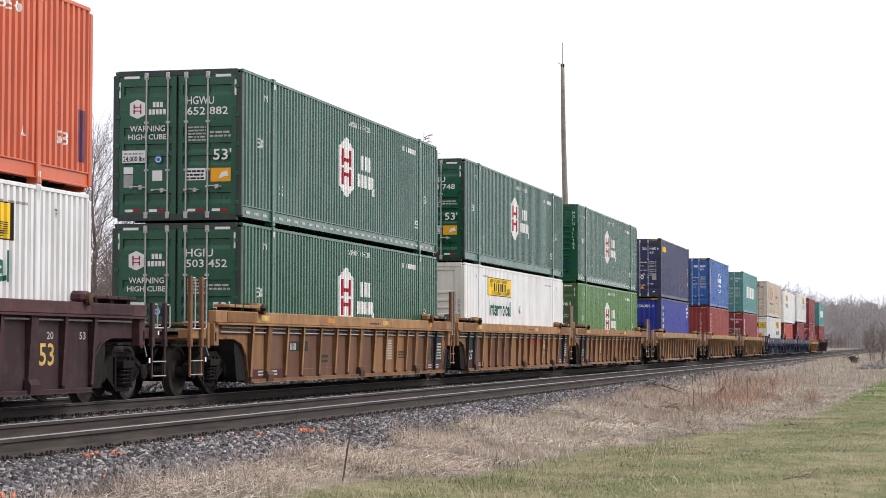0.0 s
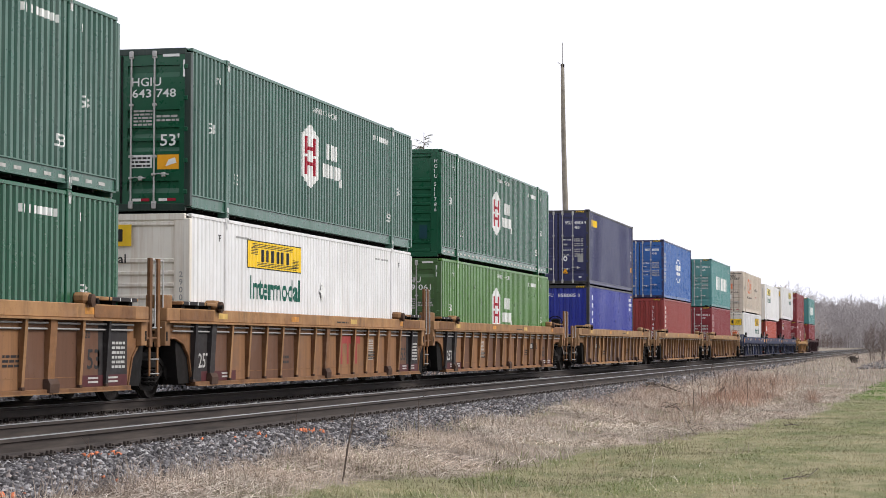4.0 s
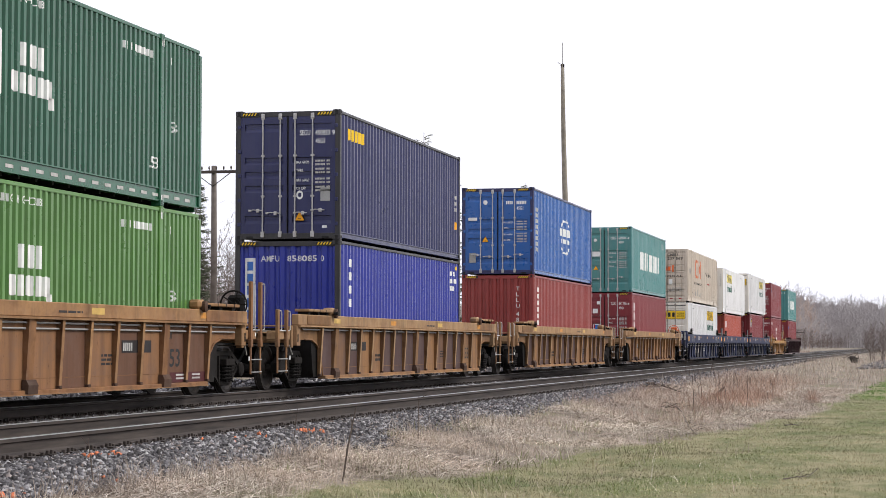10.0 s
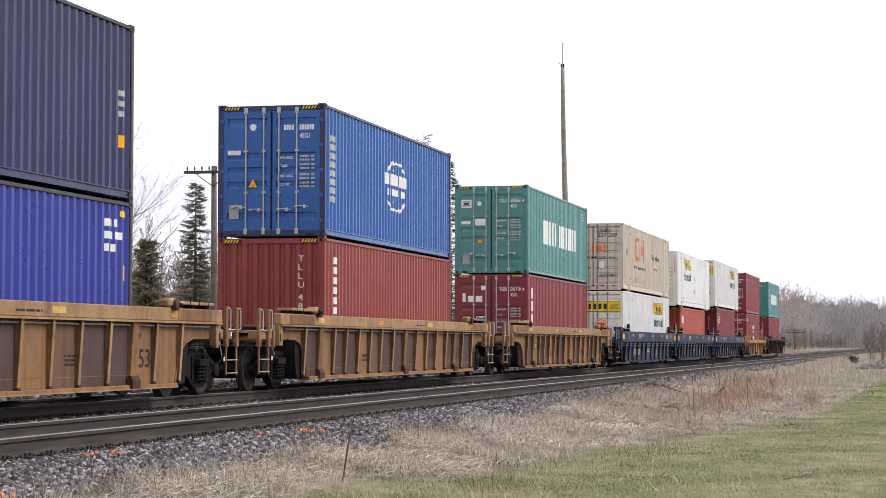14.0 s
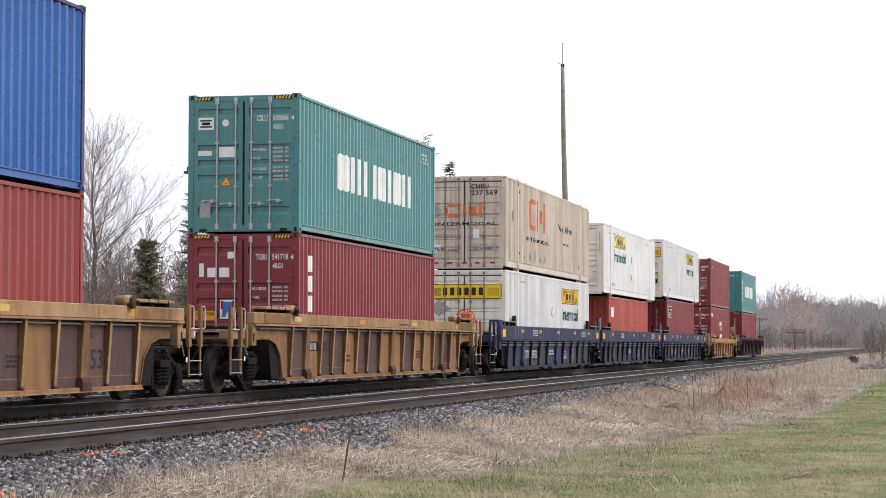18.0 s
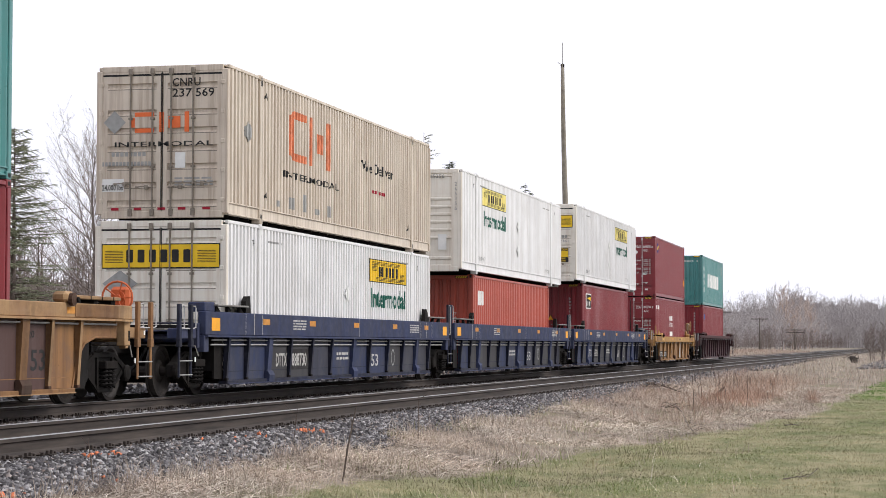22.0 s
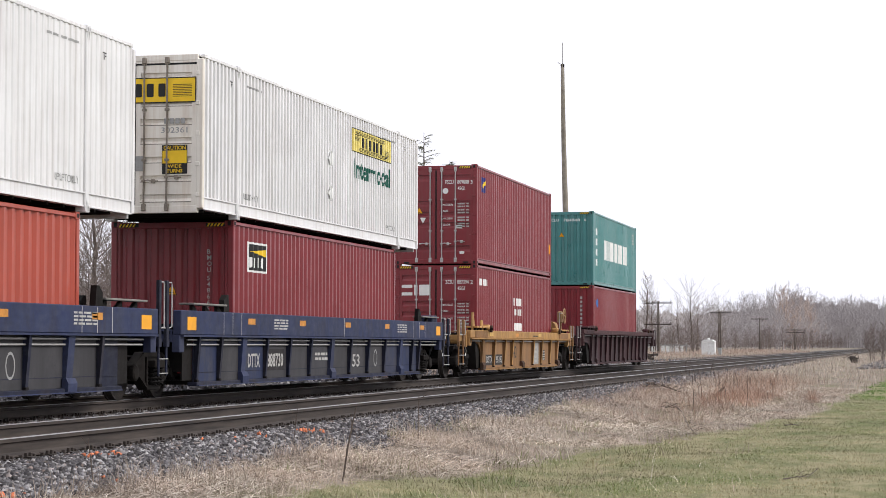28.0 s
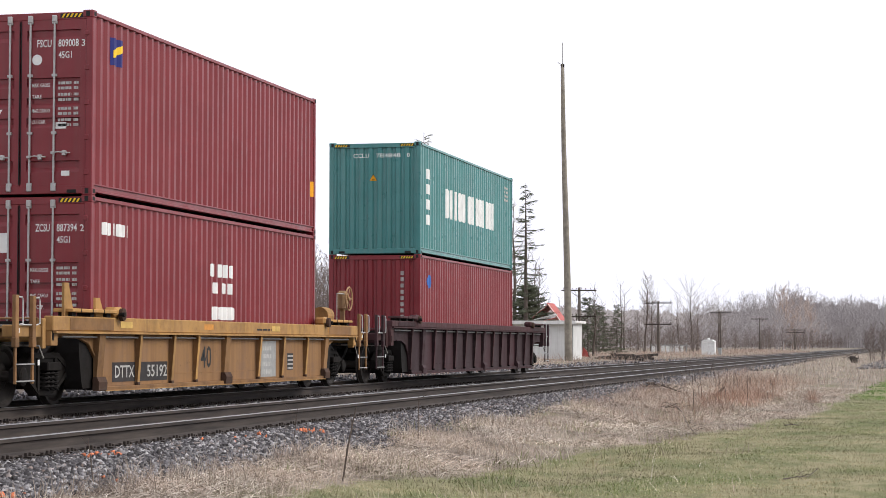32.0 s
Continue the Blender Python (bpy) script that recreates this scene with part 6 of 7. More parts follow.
def stone_material():
    m = Mat("crushed stone", 0.9, 0, 0.15)
    c = m.ramp(m.island(), [(0, (0.028, 0.026, 0.029)), (0.36, (0.085, 0.080, 0.087)), (0.68, (0.190, 0.181, 0.190)), (0.92, (0.50, 0.485, 0.485)), (1, (0.24, 0.175, 0.15))])
    m.colour(m.mix(m.grey(m.noise(18, 5), 0.4, 0.75), c, (0.06, 0.055, 0.052)))
    m.bump(m.noise(45, 4), 0.4, 0.006)
    return m.m


def scatter(n, x0, x1, y0, y1, want, lift=0.0, power=1.0):
    out = []
    xs, ys = rng.uniform(x0, x1, n), y0 + (y1 - y0) * rng.uniform(0, 1, n) ** power
    for x, y in zip(xs, ys):
        lawn, stone = cover(x, y)
        if want(lawn, stone):
            out.append((x, y, ground_z(x, y) + lift))
    return out


STONE = stone_material()
shoulder = scatter(76000, -8.75, -6.1, 14, 66, lambda l, s: rng.uniform() < s, 0.004, 1.45)
from_arrays("ballast_shoulder", rubble(shoulder, 0.031), CUBE_F, STONE, "grey crushed stone ballast", "ballast")
between = scatter(20000, -12.9, -10.5, 18, 75, lambda l, s: True, 0.008, 1.2)
from_arrays("ballast_between", rubble(between, 0.034), CUBE_F, STONE, "grey crushed stone between the tracks", "ballast")
far_stones = scatter(9000, -9.2, -7.0, 66, 150, lambda l, s: rng.uniform() < s, 0.02)
far_stones += scatter(7000, -18.4, -15.2, 20, 130, lambda l, s: True, 0.02)
from_arrays("ballast_far", rubble(far_stones, 0.052), CUBE_F, STONE, "grey crushed stone ballast", "ballast")
heap = [(x, y, ground_z(x, y) + 0.05) for x, y in zip(rng.uniform(-4.6, -2.2, 3600), rng.uniform(140, 205, 3600))]
from_arrays("gravel_heap", rubble(heap, 0.065), CUBE_F, STONE, "pale grey rubble at the far end of the lawn", "rubble")
SPRAY = plain("orange marking paint on stone", (0.66, 0.20, 0.10), 0.85, 0, 0.6, 14)
spots = []
for cx, cy, n, sp in ((-8.25, 19.9, 12, 0.09), (-7.30, 15.8, 6, 0.07), (-7.35, 17.9, 3, 0.08), (-8.15, 23.6, 3, 0.13), (-8.0, 26.6, 15, 0.10), (-8.0, 24.4, 3, 0.2)):
    for k in range(n):
        x, y = rng.normal(cx, sp), rng.normal(cy, sp * 2.2)
        spots.append((x, y, ground_z(x, y) + 0.035))
from_arrays("painted_stones", rubble(spots, 0.025), CUBE_F, SPRAY, "ballast stones splashed with orange paint", "ballast")

# ---- grass ----
BLADE_F = [(0, 1, 3, 2), (2, 3, 5, 4)]


def blades(places, lo, hi, width, lean):
    """Bent blades of two pieces each."""
    p = np.array(places)
    n = len(p)
    h = rng.uniform(lo, hi, n)
    a = rng.uniform(0, 2 * math.pi, n)
    side = np.stack([np.cos(a), np.sin(a), np.zeros(n)], 1) * (width * rng.uniform(0.6, 1.4, n))[:, None]
    b = rng.uniform(0, 2 * math.pi, n)
    l = rng.uniform(0.1, 1.0, n) ** 1.2 * lean
    to = np.stack([np.cos(b) * np.sin(l), np.sin(b) * np.sin(l), np.cos(l)], 1) * h[:, None]
    l2 = np.minimum(l * 1.9, 1.65)
    to2 = np.stack([np.cos(b) * np.sin(l2), np.sin(b) * np.sin(l2), np.cos(l2)], 1) * h[:, None]
    mid, tip = p + to * 0.55, p + to * 0.55 + to2 * 0.45
    return np.stack([p - side, p + side, mid - side * 0.7, mid + side * 0.7, tip - side * 0.15, tip + side * 0.15], 1)


def blade_material(name, stops, patch, rough=0.8):
    m = Mat(name, rough, 0, 0.25)
    c = m.ramp(m.island(), stops)
    big = m.ramp(m.noise(0.55, 4), [(0.34, (0.58, 0.58, 0.58)), (0.66, (1.2, 1.18, 1.15))])
    c = m.mix(m.math("MULTIPLY", m.grey(m.noise(0.9, 5, (1, 0.6, 1)), 0.41, 0.58), 0.85), c, patch)
    m.colour(m.mix(1.0, c, big, "MULTIPLY"))
    return m.m


STRAW = blade_material("straw", [(0, (0.21, 0.165, 0.135)), (0.35, (0.50, 0.425, 0.355)), (0.8, (0.82, 0.75, 0.66)), (1, (0.37, 0.27, 0.215))], (0.43, 0.35, 0.29))
REED = blade_material("reddish stalks", [(0, (0.26, 0.19, 0.155)), (0.5, (0.51, 0.41, 0.335)), (1, (0.74, 0.65, 0.56))], (0.43, 0.30, 0.24))
RUSSET = blade_material("russet grass", [(0, (0.25, 0.145, 0.105)), (0.5, (0.45, 0.29, 0.215)), (1, (0.66, 0.51, 0.41))], (0.38, 0.225, 0.165))
TURF = blade_material("turf", [(0, (0.125, 0.160, 0.055)), (0.42, (0.235, 0.262, 0.108)), (0.76, (0.58, 0.52, 0.375)), (1, (0.14, 0.205, 0.056))], (0.39, 0.35, 0.225))
LUSH = blade_material("fresh turf", [(0, (0.09, 0.20, 0.035)), (0.6, (0.14, 0.28, 0.05)), (1, (0.26, 0.32, 0.12))], (0.12, 0.24, 0.045))
def swell(p, k, seed):
    """A smooth random number from 0 to 1 over the ground."""
    return min(1.0, max(0.0, 0.5 + 0.9 * noise.noise((p[0] * k, p[1] * k * 0.5, seed))))


verge = scatter(80000, -8.2, -2.0, 14.5, 72, lambda l, s: rng.uniform() < (1 - s) ** 2 * (1 - l * 0.97), 0, 1.35)
verge = [p for p in verge if rng.uniform() < 0.25 + 0.9 * swell(p, 1.1, 21.0)]
low_grass = [p for p in verge if swell(p, 0.6, 31.0) < 0.5]
high_grass = [p for p in verge if swell(p, 0.6, 31.0) >= 0.5]
from_arrays("dry_grass", blades(low_grass, 0.03, 0.13, 0.0036, 1.5), BLADE_F, STRAW, "short straw-coloured dry grass beside the ballast", "grass")
from_arrays("dry_tufts", blades(high_grass, 0.06, 0.28, 0.0036, 1.35), BLADE_F, STRAW, "tufts of straw-coloured dry grass", "grass")
# flattened straw lies in swathes
flat = scatter(70000, -7.7, -2.2, 15, 75, lambda l, s: rng.uniform() < (1 - s) ** 2 * max(0.0, 1 - l * 1.6), 0.0, 1.3)
flat = np.array([p for p in flat if swell(p, 0.8, 41.0) > 0.36])
n_ = len(flat)
way = rng.normal(0.9, 0.75, n_) + rng.choice([0.0, math.pi], n_)
ln_ = rng.uniform(0.05, 0.20, n_) * np.where(rng.uniform(0, 1, n_) < 0.06, 2.0, 1.0)
to_ = np.stack([np.cos(way) * ln_, np.sin(way) * ln_, rng.uniform(-0.01, 0.07, n_)], 1)
up_ = np.stack([-np.sin(way), np.cos(way), np.full(n_, 0.8)], 1) * 0.0023
flat[:, 2] += rng.uniform(0.005, 0.06, n_)
from_arrays("flattened_straw", np.stack([flat - up_, flat + up_, flat + to_ * 0.5 - up_ + (0, 0, 0.015), flat + to_ * 0.5 + up_ + (0, 0, 0.015), flat + to_ - up_ * 0.4, flat + to_ + up_ * 0.4], 1),
            BLADE_F, STRAW, "flattened pale straw", "grass")
standing = scatter(9000, -7.8, -5.7, 16.5, 34, lambda l, s: rng.uniform() < (1 - s) ** 2 * (1 - l), 0, 1.2)
standing = [p for p in standing if swell(p, 0.9, 61.0) > 0.38]
from_arrays("standing_dry_grass", blades(standing, 0.12, 0.36, 0.0019, 0.8), BLADE_F, STRAW, "thin upright stalks of dry grass", "grass")
tall = scatter(20000, -8.6, -4.2, 40, 92, lambda l, s: rng.uniform() < (1 - s) * (1 - l) * 0.8, 0, 1.0)
tall = [p for p in tall if swell(p, 0.45, 51.0) > 0.42]
from_arrays("tall_dry_grass", blades(tall, 0.14, 0.52, 0.0028, 1.0), BLADE_F, REED, "tall reddish dry grass stalks", "grass")
turf = scatter(190000, -6.8, 0.3, 18.5, 66, lambda l, s: rng.uniform() < l, 0, 1.5)
from_arrays("lawn_grass", blades(turf, 0.010, 0.048, 0.0036, 1.4), BLADE_F, TURF, "short green and yellow lawn grass", "grass")
fresh = scatter(16000, -3.4, 0.4, 62, 112, lambda l, s: rng.uniform() < l, 0, 1.0)
from_arrays("fresh_grass", blades(fresh, 0.02, 0.07, 0.008, 1.2), BLADE_F, LUSH, "bright green fresh grass", "grass")
clump = [(x, y, ground_z(x, y)) for x, y in zip(rng.normal(-4.95, 0.42, 2600), rng.normal(56.5, 4.2, 2600))]
clump += [(x, y, ground_z(x, y)) for x, y in zip(rng.normal(-3.05, 0.10, 260), rng.normal(57.8, 0.5, 260))]
clump += [(x, y, ground_z(x, y)) for x, y in zip(rng.normal(-5.6, 0.5, 1600), rng.normal(73, 5.0, 1600))]
from_arrays("russet_grass", blades(clump, 0.12, 0.55, 0.0035, 1.0), BLADE_F, RUSSET, "clump of tall russet dead grass", "grass")
green = scatter(9000, -7.8, -3.5, 18, 60, lambda l, s: 0.02 < rng.uniform() and s < 0.6)
green = [p for p in green if noise.noise((p[0] * 0.9, p[1] * 0.3, 14.0)) > 0.12]
from_arrays("green_tufts", blades(green, 0.06, 0.2, 0.005, 1.1), BLADE_F, TURF, "green tufts in the dry grass", "grass")
back = scatter(16000, -27, -16.8, 60, 330, lambda l, s: True, 0, 1.0)
from_arrays("rough_grass", blades(back, 0.12, 0.50, 0.010, 1.0), BLADE_F, REED, "rough straw-coloured grass behind the tracks", "grass")
right_rough = scatter(12000, -9.5, 3.0, 66, 260, lambda l, s: rng.uniform() < (1 - s) * (1 - l), 0, 1.0)
from_arrays("verge_grass", blades(right_rough, 0.15, 0.5, 0.008, 1.1), BLADE_F, STRAW, "dry grass along the track", "grass")

# ---- trees ----
BARK = plain("grey-brown bark", (0.115, 0.092, 0.078), 0.9, 0, 0.3, 5)
TWIG = plain("purple-grey twigs", (0.25, 0.21, 0.195), 0.9, 0, 0.25, 3)
THICKET = plain("grey-brown thicket twigs", (0.185, 0.152, 0.138), 0.95, 0, 0.3, 0.8)
# far twigs: the haze of distance is mixed into these paler colours
HAZY = plain("far bare twigs with haze in the colour", (0.385, 0.358, 0.358), 0.95, 0, 0.2, 0.12)
HAZY_RED = plain("far reddish twigs with haze in the colour", (0.44, 0.335, 0.275), 0.95, 0, 0.25, 0.12)


def needle_material(name, a, b):
    m = Mat(name, 0.8, 0, 0.2)
    m.colour(m.ramp(m.island(), [(0, a), (0.7, b), (1, mul(b, 1.5))]))
    return m.m


NEEDLE = needle_material("dark spruce needles", (0.045, 0.055, 0.036), (0.115, 0.125, 0.080))
PINE = needle_material("green pine needles", (0.105, 0.122, 0.078), (0.22, 0.23, 0.15))


CEDAR = needle_material("dull olive cedar foliage", (0.085, 0.090, 0.055), (0.19, 0.18, 0.115))


def prisms(segs, sides=3):
    """Tapered bars from an array of (p0, p1, r0, r1): vertices (n, 2 * sides, 3) and their faces."""
    p0 = np.array([s[0] for s in segs], float)
    p1 = np.array([s[1] for s in segs], float)
    r0 = np.array([s[2] for s in segs])[:, None]
    r1 = np.array([s[3] for s in segs])[:, None]
    d = p1 - p0
    d /= np.linalg.norm(d, axis=1)[:, None] + 1e-9
    ref = np.where(np.abs(d[:, 2:3]) > 0.9, np.array([[1.0, 0, 0]]), np.array([[0, 0, 1.0]]))
    a = np.cross(d, ref)
    a /= np.linalg.norm(a, axis=1)[:, None]
    b = np.cross(d, a)
    if sides == 1:                       # a flat sliver, for far twigs
        t = rng.uniform(0, math.pi, (len(p0), 1))
        c = a * np.cos(t) + b * np.sin(t)
        return np.stack([p0 - c * r0, p0 + c * r0, p1 + c * r1, p1 - c * r1], 1), [(0, 1, 2, 3)]
    ring = []
    for p, r in ((p0, r0), (p1, r1)):
        for k in range(sides):
            t = 2 * math.pi * k / sides
            ring.append(p + (a * math.cos(t) + b * math.sin(t)) * r)
    faces = [(k, (k + 1) % sides, sides + (k + 1) % sides, sides + k) for k in range(sides)]
    return np.stack(ring, 1), faces


def array_mesh(name, verts, faces_per, mat):
    ob = from_arrays(name, verts, faces_per, mat, "", "", "")
    me = ob.data
    bpy.data.objects.remove(ob)
    return me


def grow(seed, height, n1=26, n2=6, n3=4, spread=0.42, fork=0.3, r=None, thin=0.00042):
    """Limbs of a bare broadleaf tree: the trunk's bars and the branches' bars."""
    rd = random.Random(seed)
    trunk, limbs = [], []
    r0 = r or height * 0.016
    pts = [Vector((0, 0, -0.3))]
    n = 9
    for k in range(n):
        pts.append(Vector((pts[-1].x + rd.uniform(-1, 1) * height * 0.012, pts[-1].y + rd.uniform(-1, 1) * height * 0.012, height * 0.93 * (k + 1) / n)))
    for k in range(n):
        trunk.append((pts[k], pts[k + 1], r0 * (1 - 0.92 * k / n) * (1.25 if k == 0 else 1), r0 * (1 - 0.92 * (k + 1) / n)))

    def limb(p, d, length, rad, level):
        segs = (5, 3, 2)[level]
        q = Vector(p)
        for k in range(segs):
            e = q + d * (length / segs)
            ra, rb = max(rad * (1 - 0.75 * k / segs), height * thin * 0.6), max(rad * (1 - 0.75 * (k + 1) / segs), height * thin * 0.5)
            limbs.append((q.copy(), e.copy(), ra, rb))
            if level < 2:
                for _ in range(max(1, round((n2 if level == 0 else n3) / segs + rd.uniform(-0.4, 0.4)))):
                    t = rd.uniform(0.2, 1)
                    side = Vector((rd.uniform(-1, 1), rd.uniform(-1, 1), rd.uniform(-0.35, 0.9))).normalized()
                    nd = (d * 0.85 + side * 0.62).normalized()
                    limb(q.lerp(e, t), nd, length * rd.uniform(0.28, 0.5) * (1 - 0.35 * k / segs), max(rb * 0.42, height * thin), level + 1)
            q = e
            d = (d + Vector((rd.uniform(-0.22, 0.22), rd.uniform(-0.22, 0.22), rd.uniform(-0.05, 0.24)))).normalized()
    for i in range(n1):
        t = fork + (1 - fork) * (i + rd.uniform(0, 1)) / n1
        k = min(n - 1, int(t * n))
        p = pts[k].lerp(pts[k + 1], t * n - k)
        a = i * 2.4 + rd.uniform(-0.5, 0.5)
        up = 0.35 + 0.9 * t + rd.uniform(-0.15, 0.15)
        d = Vector((math.cos(a), math.sin(a), up)).normalized()
        limb(p, d, height * spread * (1.1 - 0.75 * t) * rd.uniform(0.7, 1.15), r0 * 0.34 * (1.1 - 0.8 * t), 0)
    return trunk, limbs


def bare_tree(x, y, height, seed, label="bare grey-brown tree without leaves behind the tracks", spread=0.42, n=(26, 6, 4), fork=0.3):
    trunk, limbs = grow(seed, height, *n, spread, fork)
    ob = tagged(new("tree"), label, "tree", "bare trees")
    link("trunk", array_mesh("trunk", *prisms(trunk, 7), BARK), BARK, ob)
    link("crown", array_mesh("crown", *prisms(limbs, 3), TWIG), TWIG, ob, "leafless twigs")
    ob.location = (x, y, ground_z(x, y))
    return ob


def conifer(x, y, height, seed, label, width=0.26, whorls=26, per=5, mat=None, droop=0.25, base=0.08, needles=13, size=0.16, taper=0.8, fine=1.0):
    """A spruce or pine: straight trunk, drooping limbs in whorls, sprays of needles along them."""
    rd = random.Random(seed)
    limbs, sprays = [], []
    for i in range(whorls * per):
        t = base + (0.985 - base) * ((i + rd.uniform(-2, 2)) / (whorls * per))
        t = min(0.985, max(base, t))
        ln = (height * width * (1 - t) ** taper + 0.12) * rd.uniform(0.35, 1.15)
        a = rd.uniform(0, 2 * math.pi)
        d = Vector((math.cos(a), math.sin(a), 0))
        side = Vector((-d.y, d.x, 0))
        p = Vector((0, 0, t * height))
        rise = rd.uniform(-0.08, 0.12) + 0.35 * t ** 3
        pts = [p + d * (ln * q) + Vector((0, 0, ln * (rise * q - droop * q * (1.4 - q)))) for q in (0, 0.35, 0.7, 1.0)]
        for q0, q1, f in zip(pts, pts[1:], (1, 0.7, 0.4)):
            limbs.append((q0, q1, 0.006 * f * height ** 0.5, 0.004 * f * height ** 0.5))
        m = max(4, round(needles * ln / (height * width + 0.1)) + 3)
        for j in range(m):
            q = 0.12 + 0.88 * (j + rd.random()) / m
            s = min(int(q * 3), 2)
            c = pts[s].lerp(pts[s + 1], min(1, q * 3 - s))
            for sg in (-1, 1):
                r_ = size * rd.uniform(0.8, 1.7) * (1.15 - 0.6 * q)
                dd = (d * rd.uniform(0.35, 0.9) + side * sg * rd.uniform(0.5, 1.0) + Vector((0, 0, rd.uniform(-0.55, 0.12)))).normalized()
                sprays.append((c, c + dd * r_, size * 0.11 * fine, size * 0.04 * fine))
        sprays.append((pts[2], pts[3] + d * size * 0.5, size * 0.13 * fine, size * 0.03 * fine))
    ob = tagged(new("tree"), label, "tree", "evergreen trees")
    tr = [(Vector((0, 0, -0.3)), Vector((0, 0, height * 0.5)), height * 0.015, height * 0.009), (Vector((0, 0, height * 0.5)), Vector((0, 0, height)), height * 0.009, height * 0.001)]
    link("trunk", array_mesh("trunk", *prisms(tr, 8), BARK), BARK, ob)
    link("branchwork", array_mesh("branchwork", *prisms(limbs, 4), BARK), BARK, ob)
    link("crown", array_mesh("crown", *prisms(sprays, 3), mat or NEEDLE), mat or NEEDLE, ob, "evergreen needles")
    ob.location = (x, y, ground_z(x, y))
    return ob


conifer(-32.0, 69.5, 8.6, 3, "green pine with dense branches behind the tracks", 0.33, 34, 8, PINE, 0.0, 0.03, 15, 0.30, 0.6, 0.45)
bare_tree(-36.0, 86.5, 9.8, 11, spread=0.64, n=(40, 14, 11), fork=0.22)
conifer(-30.0, 83.1, 7.7, 31, "grey-green spruce with drooping branches behind a telegraph pole", 0.20, 36, 8, NEEDLE, 0.30, 0.04, 16, 0.22, 0.7, 0.6)
conifer(-30.0, 77.5, 4.9, 5, "small dense dark cedar among bare trees", 0.17, 34, 9, CEDAR, -0.5, 0.02, 10, 0.20, 0.42)
conifer(-32.0, 103.8, 8.3, 7, "dark spruce beside a bare tree", 0.20, 26, 5, NEEDLE, 0.3, 0.05, 12, 0.2)
bare_tree(-34.0, 104.5, 8.6, 12, spread=0.5, n=(30, 9, 7))
conifer(-27.0, 111.6, 12.5, 9, "tall thin-crowned pine rising above the train", 0.100, 24, 5, PINE, -0.15, 0.06, 7, 0.25, 0.30, 0.42)
conifer(-29.0, 126.8, 12.4, 10, "tall spruce with a narrow top", 0.14, 32, 7, NEEDLE, 0.3, 0.15, 12, 0.32, 0.8, 0.5)
conifer(-26.1, 136.9, 11.6, 8, "tall dark spruce with long sparse branches near a white shed", 0.20, 17, 5, NEEDLE, 0.22, 0.22, 13, 0.30, 0.62, 0.62)
conifer(-26.6, 140.5, 4.9, 33, "dense dark evergreen bush behind the shed", 0.42, 34, 10, NEEDLE, 0.1, 0.03, 14, 0.30, 0.42, 0.8)
bare_tree(-31.0, 158.4, 12.6, 14, spread=0.33)
bare_tree(-23.6, 150.0, 5.6, 34, "slim pale bare sapling beside the shed", 0.22, (16, 5, 3), 0.25)
bare_tree(-27.5, 147.0, 7.4, 35, spread=0.36)
bare_tree(-29.5, 160.0, 7.0, 36, spread=0.36)
conifer(-25.7, 176.3, 4.3, 21, "young dark spruce behind the shed", 0.30, 20, 7, NEEDLE, 0.15, 0.03, 10, 0.20, 0.9, 0.6)
conifer(-27.2, 170.0, 4.7, 22, "dark bushy pine behind the shed", 0.42, 20, 8, NEEDLE, -0.1, 0.03, 10, 0.26, 0.6, 0.55)
conifer(-28.6, 185.0, 4.4, 23, "dark bushy pine behind the shed", 0.46, 20, 8, NEEDLE, -0.1, 0.03, 10, 0.26, 0.6, 0.55)
bare_tree(-30.0, 226.2, 8.8, 15, "bare tree overgrown with vines", 0.26, (44, 12, 8), 0.2)
bare_tree(-30.0, 273.8, 8.8, 16, spread=0.78, n=(26, 9, 7), fork=0.2)
bare_tree(-33.0, 255.0, 7.2, 17, spread=0.7, n=(24, 8, 6))
bare_tree(-29.0, 300.0, 8.0, 18, spread=0.7, n=(24, 8, 6))
for k in range(34):
    yy = rng.uniform(66, 150)
    bare_tree(-0.33 * yy - rng.uniform(8, 22), yy + rng.uniform(-4, 4), rng.uniform(5.5, 8.5), 40 + k, "bare grey tree in the thicket behind the tracks", 0.45, (26, 8, 6), 0.12)
for k in range(16):
    yy = rng.uniform(170, 330)
    bare_tree(-rng.uniform(28, 48), yy, rng.uniform(5.5, 8.5), 80 + k, "bare grey tree in the thicket behind the tracks", 0.4, (18, 5, 3), 0.15)


def woods(name, spots_, mat, label, seeds=4, base=100, size=(20, 5, 4), thin=0.0026):
    """Far bare woods as one mass."""
    kinds = [grow(base + k, 1.0, *size, 0.34 + 0.05 * (k % 3), 0.10, 0.012, thin) for k in range(seeds)]
    chunks, faces = [], None
    for i, (x, y, h) in enumerate(spots_):
        t, l = kinds[i % seeds]
        v, faces = arrays[i % seeds] if i >= seeds else prisms(t + l, 1)
        if i < seeds:
            arrays.append((v, faces))
        a = rng.uniform(0, 6.28)
        c, s = math.cos(a), math.sin(a)
        w = v.copy()
        w[..., 0], w[..., 1] = (v[..., 0] * c - v[..., 1] * s), (v[..., 0] * s + v[..., 1] * c)
        chunks.append(w * h + np.array((x, y, ground_z(x, y))))
    return from_arrays(name, np.concatenate(chunks), faces, mat, label, "woods")


